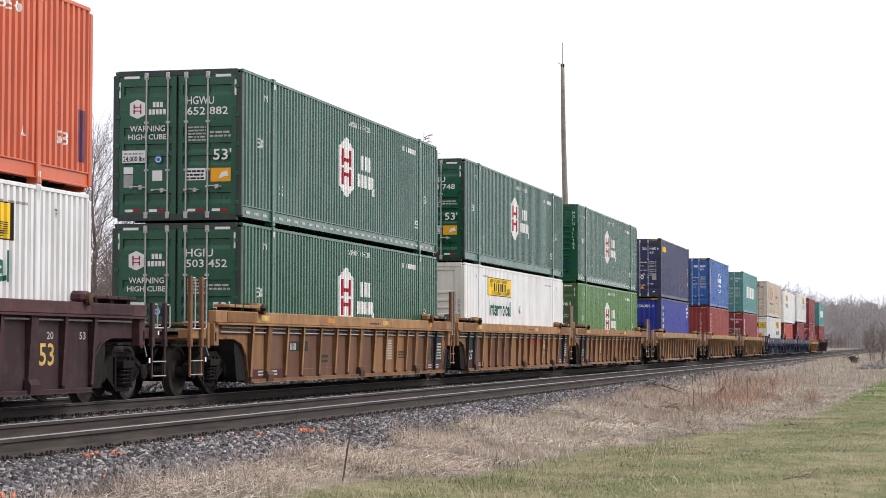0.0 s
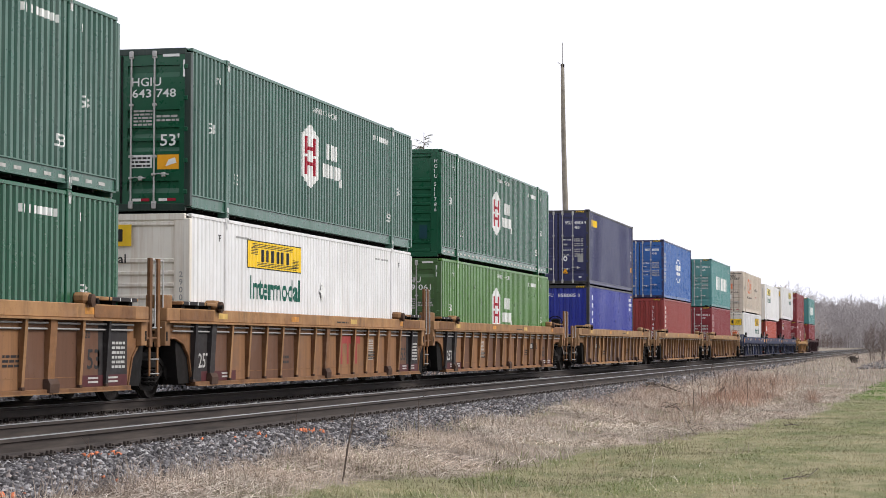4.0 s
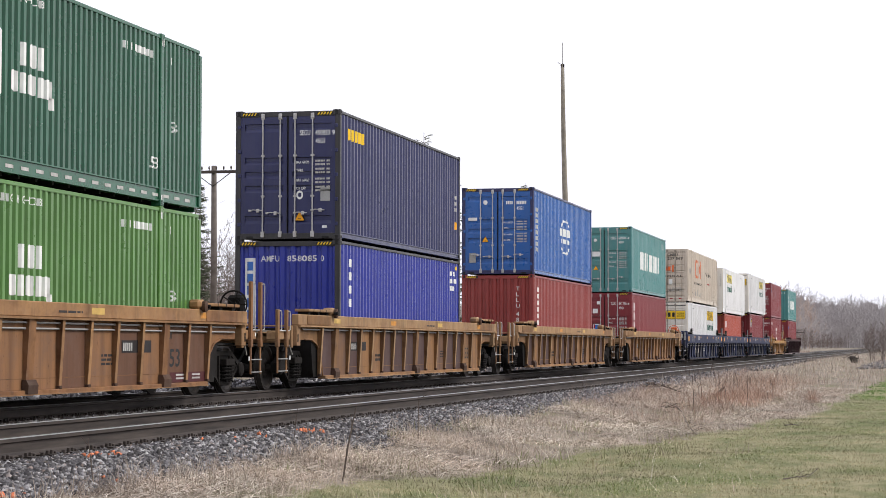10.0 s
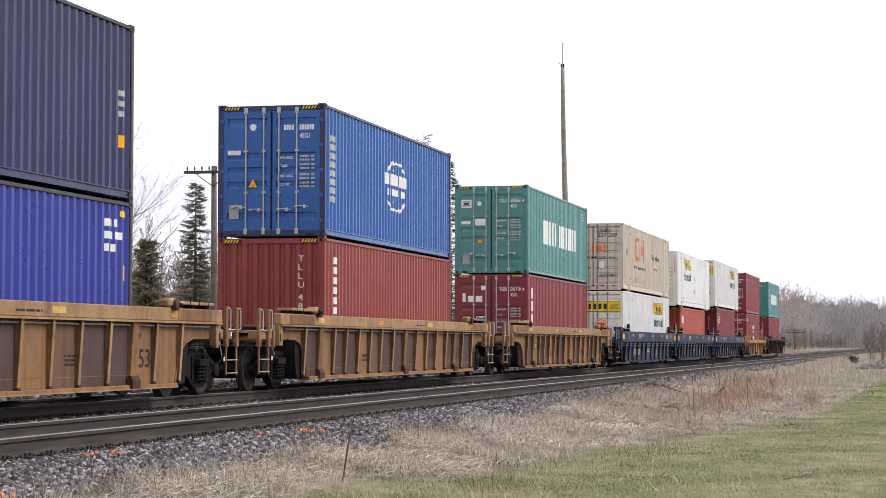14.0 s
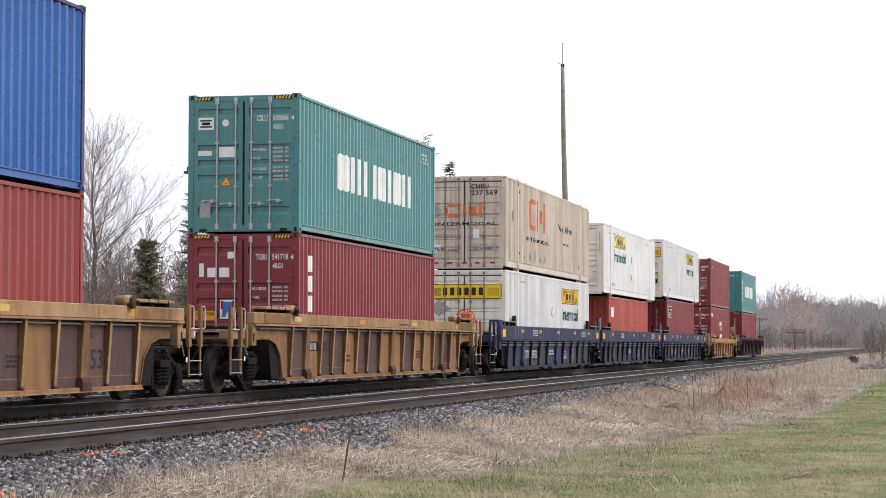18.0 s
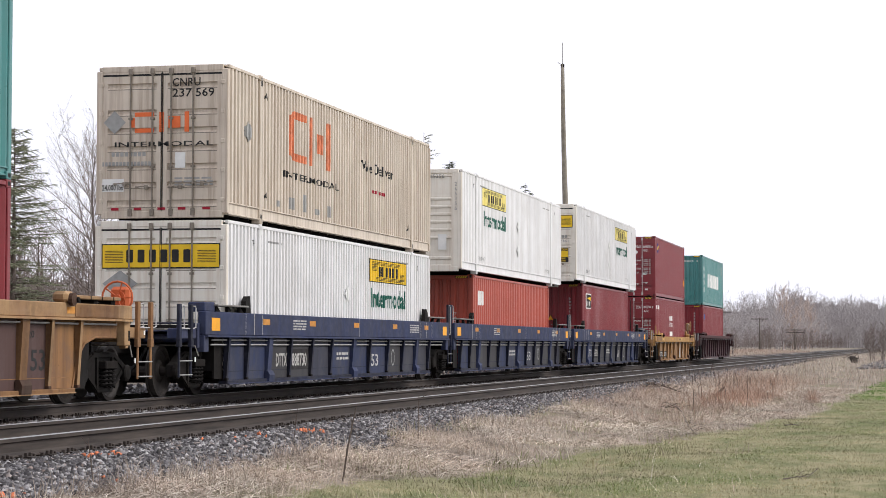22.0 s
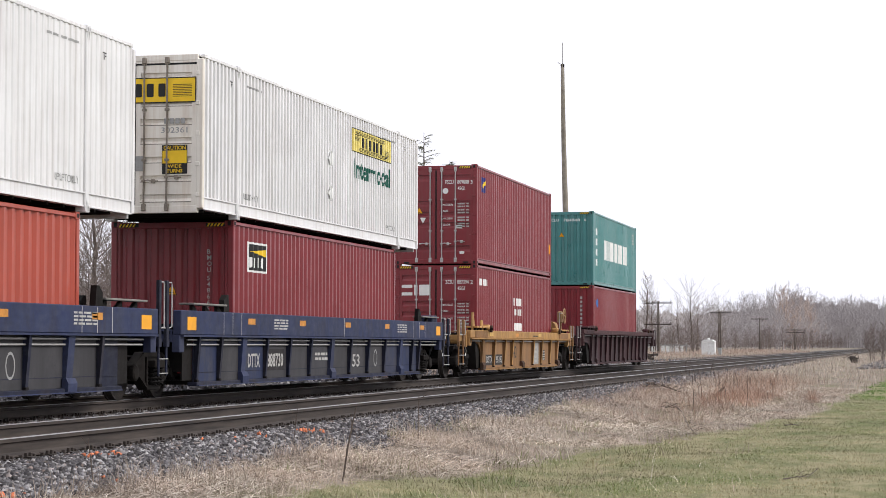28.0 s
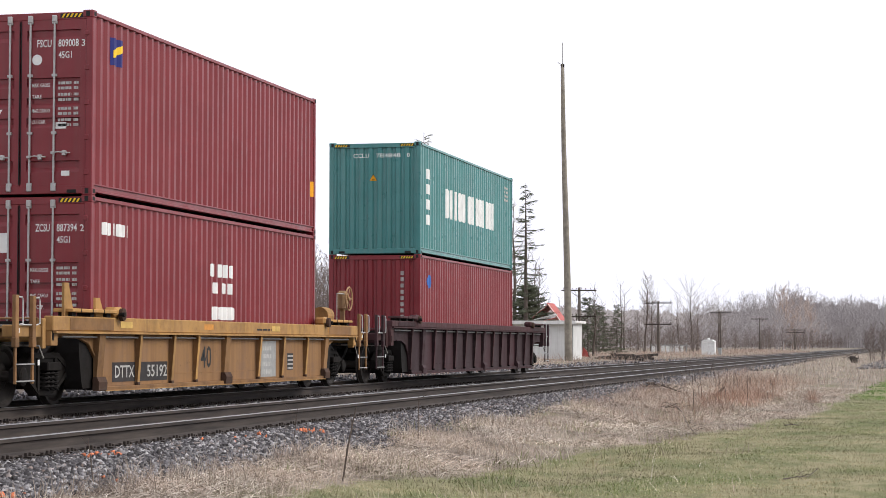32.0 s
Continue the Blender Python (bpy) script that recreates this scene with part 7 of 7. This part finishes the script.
arrays = []
spots_ = []
for k in range(190):
    yy = rng.uniform(320, 600)
    spots_.append((-26 - rng.uniform(0, 1) ** 1.3 * 45, yy, rng.uniform(4.2, 7.4) * (1 + (yy - 330) / 420)))
for k in range(330):
    xx = rng.uniform(-66, 32)
    spots_.append((xx, rng.uniform(628, 725), rng.uniform(0.68, 0.97) * float(np.interp(xx, (-66, -44, -30, -18, 0, 32), (14, 21, 17.5, 17, 13, 12)))))
woods("far_woods", spots_, HAZY, "bare woods in the distance, coloured pale for haze", 5, 100, (26, 7, 6), 0.0014)
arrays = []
woods("far_russet_trees", [(-27 - 5 * rng.uniform(), 425 + 18 * k, rng.uniform(11.0, 13.8)) for k in range(8)], HAZY_RED, "reddish bare treetops in the far woods, paled for haze", 2, 130)
arrays = []
brush = [(-23 - rng.uniform(0, 22), rng.uniform(70, 330), rng.uniform(1.6, 3.6)) for k in range(330)]
brush += [(-0.35 * yy - rng.uniform(10, 26), yy, rng.uniform(3, 5.5)) for yy in rng.uniform(62, 170, 110)]
brush += [(-rng.uniform(22, 34), rng.uniform(330, 620), rng.uniform(2.0, 4.5)) for k in range(190)]
brush += [(rng.uniform(-5.6, -3.4), rng.uniform(195, 225), rng.uniform(2.4, 3.8)) for k in range(14)]
brush += [(rng.uniform(-4.5, 4), rng.uniform(225, 330), rng.uniform(2.5, 5)) for k in range(30)]
brush += [(rng.uniform(-18, 10), rng.uniform(626, 640), rng.uniform(3, 6)) for k in range(50)]
arrays_keep, arrays = arrays, []
thicket = [(-0.29 * yy - rng.uniform(7, 30), yy, rng.uniform(4.0, 6.4)) for yy in rng.uniform(64, 150, 170)]
thicket += [(-0.27 * yy - rng.uniform(3, 14), yy, rng.uniform(1.6, 3.2)) for yy in rng.uniform(66, 150, 120)]
thicket += [(-yy * rng.uniform(0.27, 0.37), yy, rng.uniform(4.2, 6.8)) for yy in rng.uniform(92, 200, 150)]
woods("thicket", thicket, THICKET, "dense grey-brown bare thicket behind the tracks", 5, 190, (22, 6, 5), 0.0016)
arrays = arrays_keep
woods("brushwood", brush, THICKET, "bare brown bushes along the railway", 5, 160, (16, 4, 3), 0.0045)

def ridge(name, path, label):
    """A mass of woods that closes the distance, with a ragged top; path: (x, y, height) in steps."""
    bm_ = bmesh.new()
    rows_ = []
    for (x0, y0, h0), (x1, y1, h1) in zip(path, path[1:]):
        n = max(1, int(math.hypot(x1 - x0, y1 - y0) / 0.45))
        for k in range(n):
            x, y, h = (a_ + (b_ - a_) * k / n for a_, b_ in ((x0, x1), (y0, y1), (h0, h1)))
            h *= 1 + 0.10 * noise.noise((x * 0.05, y * 0.05, 0)) + 0.07 * noise.noise((x * 0.3, y * 0.3, 1)) + 0.07 * noise.noise((x * 1.3, y * 1.3, 2)) + rng.uniform(-0.07, 0.05)
            rows_.append((bm_.verts.new((x, y, -1.0)), bm_.verts.new((x, y, h)), bm_.verts.new((x * 1.02, y + 12, h * 0.9)), bm_.verts.new((x * 1.02, y + 12, -1.0))))
    for p_, q_ in zip(rows_, rows_[1:]):
        for i in range(3):
            bm_.faces.new((p_[i], q_[i], q_[i + 1], p_[i + 1]))
    return tagged(part(name, bm_, RIDGE, None, label), category="woods", kind="structure")


# ridge colour is lightened to stand in for aerial haze; there is no volume
m = Mat("far woods mass with haze in the colour", 0.95, 0, 0.05)
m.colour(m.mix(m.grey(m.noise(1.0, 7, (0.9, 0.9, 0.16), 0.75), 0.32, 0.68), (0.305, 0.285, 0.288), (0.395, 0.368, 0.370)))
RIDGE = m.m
ridge("backdrop_1", [(-330, 742, 9), (-130, 742, 10), (-69, 742, 12), (-45, 742, 17), (-33, 742, 16), (-20, 742, 15.5), (0, 742, 12), (200, 742, 12)], "mass of bare woods on the horizon, coloured grey for haze")
ridge("backdrop_2", [(-58, 70, 4.6), (-64, 110, 5.6), (-80, 200, 6.5), (-75, 300, 7.0), (-62, 420, 8.0), (-64, 738, 11)], "thicket that closes the view behind the tracks, in haze grey")

# ---- lineside things ----
OLDWOOD = plain("weathered pole wood", (0.25, 0.225, 0.185), 0.9, 0, 0.3, 4)
POLEWOOD = plain("grey weathered pole", (0.135, 0.115, 0.10), 0.9, 0, 0.3, 4)
DARKWOOD = plain("dark creosoted wood", (0.07, 0.058, 0.05), 0.9, 0, 0.3, 4)
SHEDWALL = paint("flaking whitewash", (0.66, 0.66, 0.64), 0.45, 0.1, 0.85, (0.30, 0.29, 0.27))
SHEDROOF = plain("pale roof felt", (0.62, 0.61, 0.58), 0.8)
REDROOF = plain("faded red sheet metal", (0.42, 0.10, 0.085), 0.55, 0, 0.25, 2)
CABINET = plain("off-white cabinet enamel", (0.72, 0.72, 0.70), 0.45)


def mast(x, y, height):
    """The tall bare pole with a thin aerial on top."""
    ob = tagged(new("utility_pole"), "tall weathered wooden pole with a thin aerial on top", "pole")
    rd = random.Random(5)
    pts = [(0.35 * math.sin(k * 0.5) * 0.08 - 0.11 * k / 12 * 3, 0.0, -0.6 + (height + 0.6) * k / 12) for k in range(13)]
    part("post", tube(bmesh.new(), pts, [0.23 - 0.125 * k / 12 for k in range(13)], 12), OLDWOOD, ob, smooth=True)
    tx = pts[-1][0]
    part("aerial", tube(bmesh.new(), [(tx, 0, height), (tx, 0, height + 1.25)], 0.02, 6), GREYST, ob)
    part("arm", tube(bmesh.new(), [(tx - 0.14, 0, height + 0.02), (tx - 0.28, 0, height + 0.12)], 0.02, 6), GREYST, ob)
    part("bracket", B(tx - 0.10, tx + 0.10, -0.1, 0.1, height - 0.16, height + 0.02, 0.02), DARK, ob)
    ob.location = (x, y, ground_z(x, y))
    return ob


mast(-20.0, 118.0, 17.1)


def telegraph_pole(x, y, top, arms=(0.0,), seed=0, width=2.5):
    ob = tagged(new("telegraph_pole"), "old dark telegraph pole with bare crossarms", "telegraph pole", "telegraph poles")
    g = ground_z(x, y)
    h = top - g
    part("post", tube(bmesh.new(), [(0, 0, -0.5), (0.02, 0, h * 0.5), (0, 0, h)], [0.125, 0.11, 0.09], 10), POLEWOOD, ob, smooth=True)
    for a in arms:
        z = h - 0.22 - a
        arm = part("crossarm", B(-width / 2, width / 2, -0.17, -0.07, z - 0.05, z + 0.05, 0.01), DARKWOOD, ob)
        for k in range(8):
            xx = -width / 2 + 0.12 + (width - 0.24) * k / 7
            part("pin", tube(bmesh.new(), [(xx, -0.12, z + 0.06), (xx, -0.12, z + 0.13), (xx, -0.12, z + 0.2)], [0.015, 0.035, 0.02], 6), DARKWOOD, arm)
        for s in (-1, 1):
            part("brace", tube(bmesh.new(), [(0, -0.12, z - 0.5), (s * 0.62, -0.12, z - 0.05)], 0.015, 5), DARK, arm)
    ob.location = (x, y, g)
    return ob


telegraph_pole(-24.0, 68.3, 7.1, (0.0,), width=2.1)
telegraph_pole(-24.0, 146.1, 5.0, (0.0, 1.85))
telegraph_pole(-24.0, 190.7, 5.0, (0.0, 1.95))
telegraph_pole(-24.0, 249.7, 5.0)
telegraph_pole(-24.06, 310.5, 5.0, (0.0,))
telegraph_pole(-22.85, 375.0, 3.85, (0.0, 0.45), width=3.4)


def shed(x0, x1, y0, y1, h):
    ob = tagged(new("shed"), "small whitewashed flat-roofed shed with flaking walls", "shed")
    g = ground_z(x1, y0) - 0.1
    for a in ((x0, x1, y0, y0 + 0.15), (x0, x1, y1 - 0.15, y1), (x0, x0 + 0.15, y0 + 0.15, y1 - 0.15), (x1 - 0.15, x1, y0 + 0.15, y1 - 0.15)):
        part("wall", B(*a, g, g + h), SHEDWALL, ob)
    roof = part("roof", B(x0 - 0.28, x1 + 0.22, y0 - 0.28, y1 + 0.25, g + h, g + h + 0.16, 0.02), SHEDROOF, ob)
    part("fascia", B(x0 - 0.30, x1 + 0.24, y0 - 0.31, y0 - 0.284, g + h - 0.05, g + h + 0.17), CABINET, roof)
    part("corner_trim", B(x1 + 0.002, x1 + 0.04, y0 - 0.02, y0 + 0.10, g, g + h - 0.06), GREYDECAL, ob)
    part("downpipe", tube(bmesh.new(), [(x0 + 1.95, y0 - 0.05, g + h - 0.05), (x0 + 2.0, y0 - 0.08, g + 1.7), (x0 + 1.7, y0 - 0.06, g + 1.2)], 0.02, 6), DARK, ob)


shed(-24.6, -20.95, 125.0, 128.5, 2.32)

ob = tagged(new("collapsed_roof"), "collapsed red sheet-metal roof behind the shed", "roof")
for a, b in (((-26.5, 2.55), (-25.2, 3.6)), ((-25.25, 3.75), (-24.4, 2.6)), ((-26.0, 2.4), (-24.6, 2.75))):
    part("roof_sheet", prism(bmesh.new(), [a, b, (b[0], b[1] + 0.05), (a[0], a[1] + 0.05)], "y", 140, 143), REDROOF, ob)
for p_, q_ in (((-26.7, 140.2, 2.5), (-25.4, 140.0, 3.5)), ((-25.2, 140.2, 3.7), (-24.2, 140.0, 2.4)), ((-26.2, 139.9, 2.6), (-24.5, 139.9, 3.0))):
    part("rafter", tube(bmesh.new(), [p_, q_], 0.05, 6), CABINET, ob)
for xx in (-26.4, -24.6):
    part("post", B(xx - 0.08, xx + 0.08, 141, 141.16, 0.0, 2.6), DARKWOOD, ob)
ob = tagged(new("sheet_debris"), "orange-red scrap of sheet metal leaning by the shed", "debris")
for k, (xa, za, xb, zb) in enumerate(((-22.1, 0.25, -21.7, 1.35), (-21.75, 0.2, -21.35, 0.8), (-21.5, 0.15, -21.2, 0.45))):
    part("scrap", prism(bmesh.new(), [(xa, za), (xb, za - 0.05), (xb - 0.1, zb - 0.3), (xa + 0.05, zb)], "y", 133.5 + 0.2 * k, 133.56 + 0.2 * k), REDROOF if k < 2 else DARKWOOD, ob)

ob = tagged(new("signal_cabinet"), "small off-white metal signal cabinet with a domed vent", "cabinet")
bm = B(-20.62, -19.38, 196.0, 197.3, 0.0, 1.22, 0.03)
part("body", bm, CABINET, ob)
part("lid", prism(bmesh.new(), [(-20.70, 1.22), (-19.30, 1.22), (-19.65, 1.44), (-20.35, 1.44)], "y", 195.92, 197.38), CABINET, ob)
part("vent", lathe(bmesh.new(), [(1.44, 0.14), (1.52, 0.14), (1.58, 0.08)], "z", 12, (-20.0, 196.6, 0)), CABINET, ob)
part("door_seam", B(-20.01, -19.99, 195.985, 196.0, 0.08, 1.2), GREYDECAL, ob)
ob = tagged(new("junction_box"), "grey metal junction box beside the cabinet", "cabinet")
part("body", B(-19.1, -18.75, 196.0, 196.4, 0.0, 0.65, 0.02), GREYDECAL, ob)
part("cap", B(-19.13, -18.72, 195.97, 196.43, 0.65, 0.69, 0.01), GREYDECAL, ob)

ob = tagged(new("low_fence"), "low weathered white board fence by the thicket", "fence")
for k in range(7):
    part("board", B(-27.6 + 0.48 * k, -27.6 + 0.48 * k + 0.36, 214, 214.04, 0.1, 0.95), CABINET, ob)
part("rail", B(-27.7, -23.9, 213.94, 213.998, 0.86, 0.98), GREYDECAL, ob)
for k in range(3):
    part("post", B(-27.7 + 1.8 * k, -27.58 + 1.8 * k, 214.05, 214.17, 0.0, 1.05), GREYDECAL, ob)

rd = random.Random(9)
for k in range(16):
    a = rd.uniform(-1.3, 1.3)
    x, y, z = -19.4 + rd.uniform(-0.7, 0.7), 140 + rd.uniform(-8, 10), 0.03 + 0.05 * (k % 4)
    ob = tagged(part("old_tie", B(-1.25, 1.25, -0.11, 0.11, -0.08, 0.08, 0.012), DARKWOOD, None, "discarded dark railway tie in a pile"), category="railway tie", group="pile of old ties")
    ob.matrix_basis = Matrix.Translation((x, y, z)) @ Euler((0, rd.uniform(-0.10, 0.10), a)).to_matrix().to_4x4()


def stalk(x, y, pts, r, label="dead brown weed stalk in the dry grass", name="weed_stalk", twigs=3, seed=1):
    ob = tagged(new(name), label, "weed", "dead weed stalks")
    g = ground_z(x, y)
    part("stem", tube(bmesh.new(), [(0, 0, -0.05)] + list(pts), [r] * len(pts) + [r * 0.5], 6), BARK, ob)
    rr = random.Random(seed)
    for k in range(twigs):
        t = Vector(pts[-1]) * rr.uniform(0.4, 0.95)
        part("twig", tube(bmesh.new(), [t, t + Vector((rr.uniform(-0.15, 0.15), rr.uniform(-0.1, 0.1), rr.uniform(0.05, 0.2)))], r * 0.35, 4), BARK, ob)
    ob.location = (x, y, g)
    return ob


stalk(-5.95, 21.0, [(0.06, 0, 0.35), (0.15, 0, 0.78)], 0.011, "leaning dark dead stalk at the edge of the lawn", twigs=2)
stalk(-6.75, 27.6, [(0.0, 0, 0.3), (0.01, 0, 0.62)], 0.007, seed=2)
stalk(-7.6, 24.6, [(0.03, 0, 0.2), (0.06, 0, 0.45)], 0.006, seed=3)
stalk(-7.3, 17.6, [(-0.03, 0, 0.2), (-0.06, 0, 0.42)], 0.006, seed=4)
stalk(-6.5, 33.0, [(-0.02, 0, 0.2), (0.02, 0, 0.5)], 0.006, seed=5)
stalk(-5.6, 56.5, [(0.1, 0, 0.12), (0.28, 0, 0.30)], 0.05, "short dark broken stump in the dry grass", "stump", 1)
for k in range(26):
    x, y = rd.uniform(-7.6, -4.2), rd.uniform(44, 84)
    if cover(x, y)[0] < 0.2:
        h = rd.uniform(0.4, 0.95)
        stalk(x, y, [(rd.uniform(-0.05, 0.05), 0, h * 0.5), (rd.uniform(-0.12, 0.12), 0, h)], 0.007, seed=20 + k, twigs=5)


def fallen_branch(pts, r, label, seed, twigs=7):
    """A dead branch lying on the ground, with crooked side twigs."""
    ob = tagged(new("fallen_branch"), label, "branch", "fallen branches")
    ob.location = (pts[0][0], pts[0][1], ground_z(pts[0][0], pts[0][1]))
    base = Vector(ob.location)
    run_ = [Vector((x, y, ground_z(x, y) + h)) - base for x, y, h in pts]
    part("stem", tube(bmesh.new(), run_, [r * (1 - 0.6 * k / len(run_)) for k in range(len(run_))], 6), BARK, ob)
    rr = random.Random(seed)
    for k in range(twigs):
        i = rr.randrange(len(run_) - 1)
        p = run_[i].lerp(run_[i + 1], rr.random())
        q = p + Vector((rr.uniform(-0.25, 0.25), rr.uniform(-0.4, 0.4), rr.uniform(0.0, 0.10)))
        part("twig", tube(bmesh.new(), [p, p.lerp(q, 0.5) + Vector((0, 0, 0.02)), q], r * 0.4, 4), BARK, ob)
    return ob


fallen_branch([(-1.66, 24.8, 0.02), (-1.52, 25.2, 0.03), (-1.42, 25.6, 0.02), (-1.33, 26.3, 0.06)], 0.008, "thin dark twig lying on the lawn", 1)
fallen_branch([(-2.72, 41.2, 0.03), (-2.60, 41.4, 0.04), (-2.45, 41.3, 0.02)], 0.012, "short dark twig on the lawn", 2, 4)
fallen_branch([(-5.65, 46.1, 0.10), (-5.3, 45.0, 0.22), (-4.75, 41.5, 0.20), (-4.3, 38.5, 0.10), (-3.9, 36.3, 0.03)], 0.011, "crooked grey dead branch lying in flattened grass", 3, 12)
fallen_branch([(-5.9, 47.0, 0.06), (-5.4, 46.0, 0.12), (-4.9, 44.0, 0.05)], 0.009, "grey dead branch in dry grass", 4, 6)
fallen_branch([(-7.6, 57.0, 0.10), (-7.1, 57.6, 0.16), (-6.5, 56.5, 0.08)], 0.03, "black rotten branch at the foot of the ballast", 5, 12)
fallen_branch([(-7.9, 60.0, 0.10), (-7.3, 59.2, 0.10), (-6.7, 58.6, 0.05)], 0.03, "black rotten branch at the foot of the ballast", 6, 10)
ob = tagged(new("root_stump"), "dark uprooted stump with broken roots beside the track", "stump")
part("trunk", tube(bmesh.new(), [(0.30, 0, -0.2), (0.22, 0, 0.15), (0.05, 0, 0.40), (-0.12, 0, 0.52)], [0.26, 0.28, 0.24, 0.10], 9), DARKWOOD, ob)
rr_ = random.Random(6)
for k in range(11):
    part("root", tube(bmesh.new(), [(rr_.uniform(-0.1, 0.3), 0, 0.3), (rr_.uniform(-0.6, 0.6), rr_.uniform(-0.3, 0.3), rr_.uniform(0.2, 0.6)), (rr_.uniform(-0.9, 0.9), rr_.uniform(-0.4, 0.4), rr_.uniform(0.0, 1.0))], [0.05, 0.03, 0.012], 5), DARKWOOD, ob)
ob.location = (-5.97, 171.8, ground_z(-5.97, 171.8))


def motions():
    """Everything on the far track rolls towards the camera; wheels turn with the way gone."""
    seconds = [float(k) for k in range(33)]
    for ob, (x, y, z) in MOVING:
        walk(ob, [(t, pose(x, y - run(t), z)) for t in seconds])
    fine = [k / 15 for k in range(481)]
    for ws, d in SPINNING:
        walk(ws, [(t, pose(0, d, 0.457, math.degrees(run(t) / 0.457) % 360.0)) for t in fine])


motions()
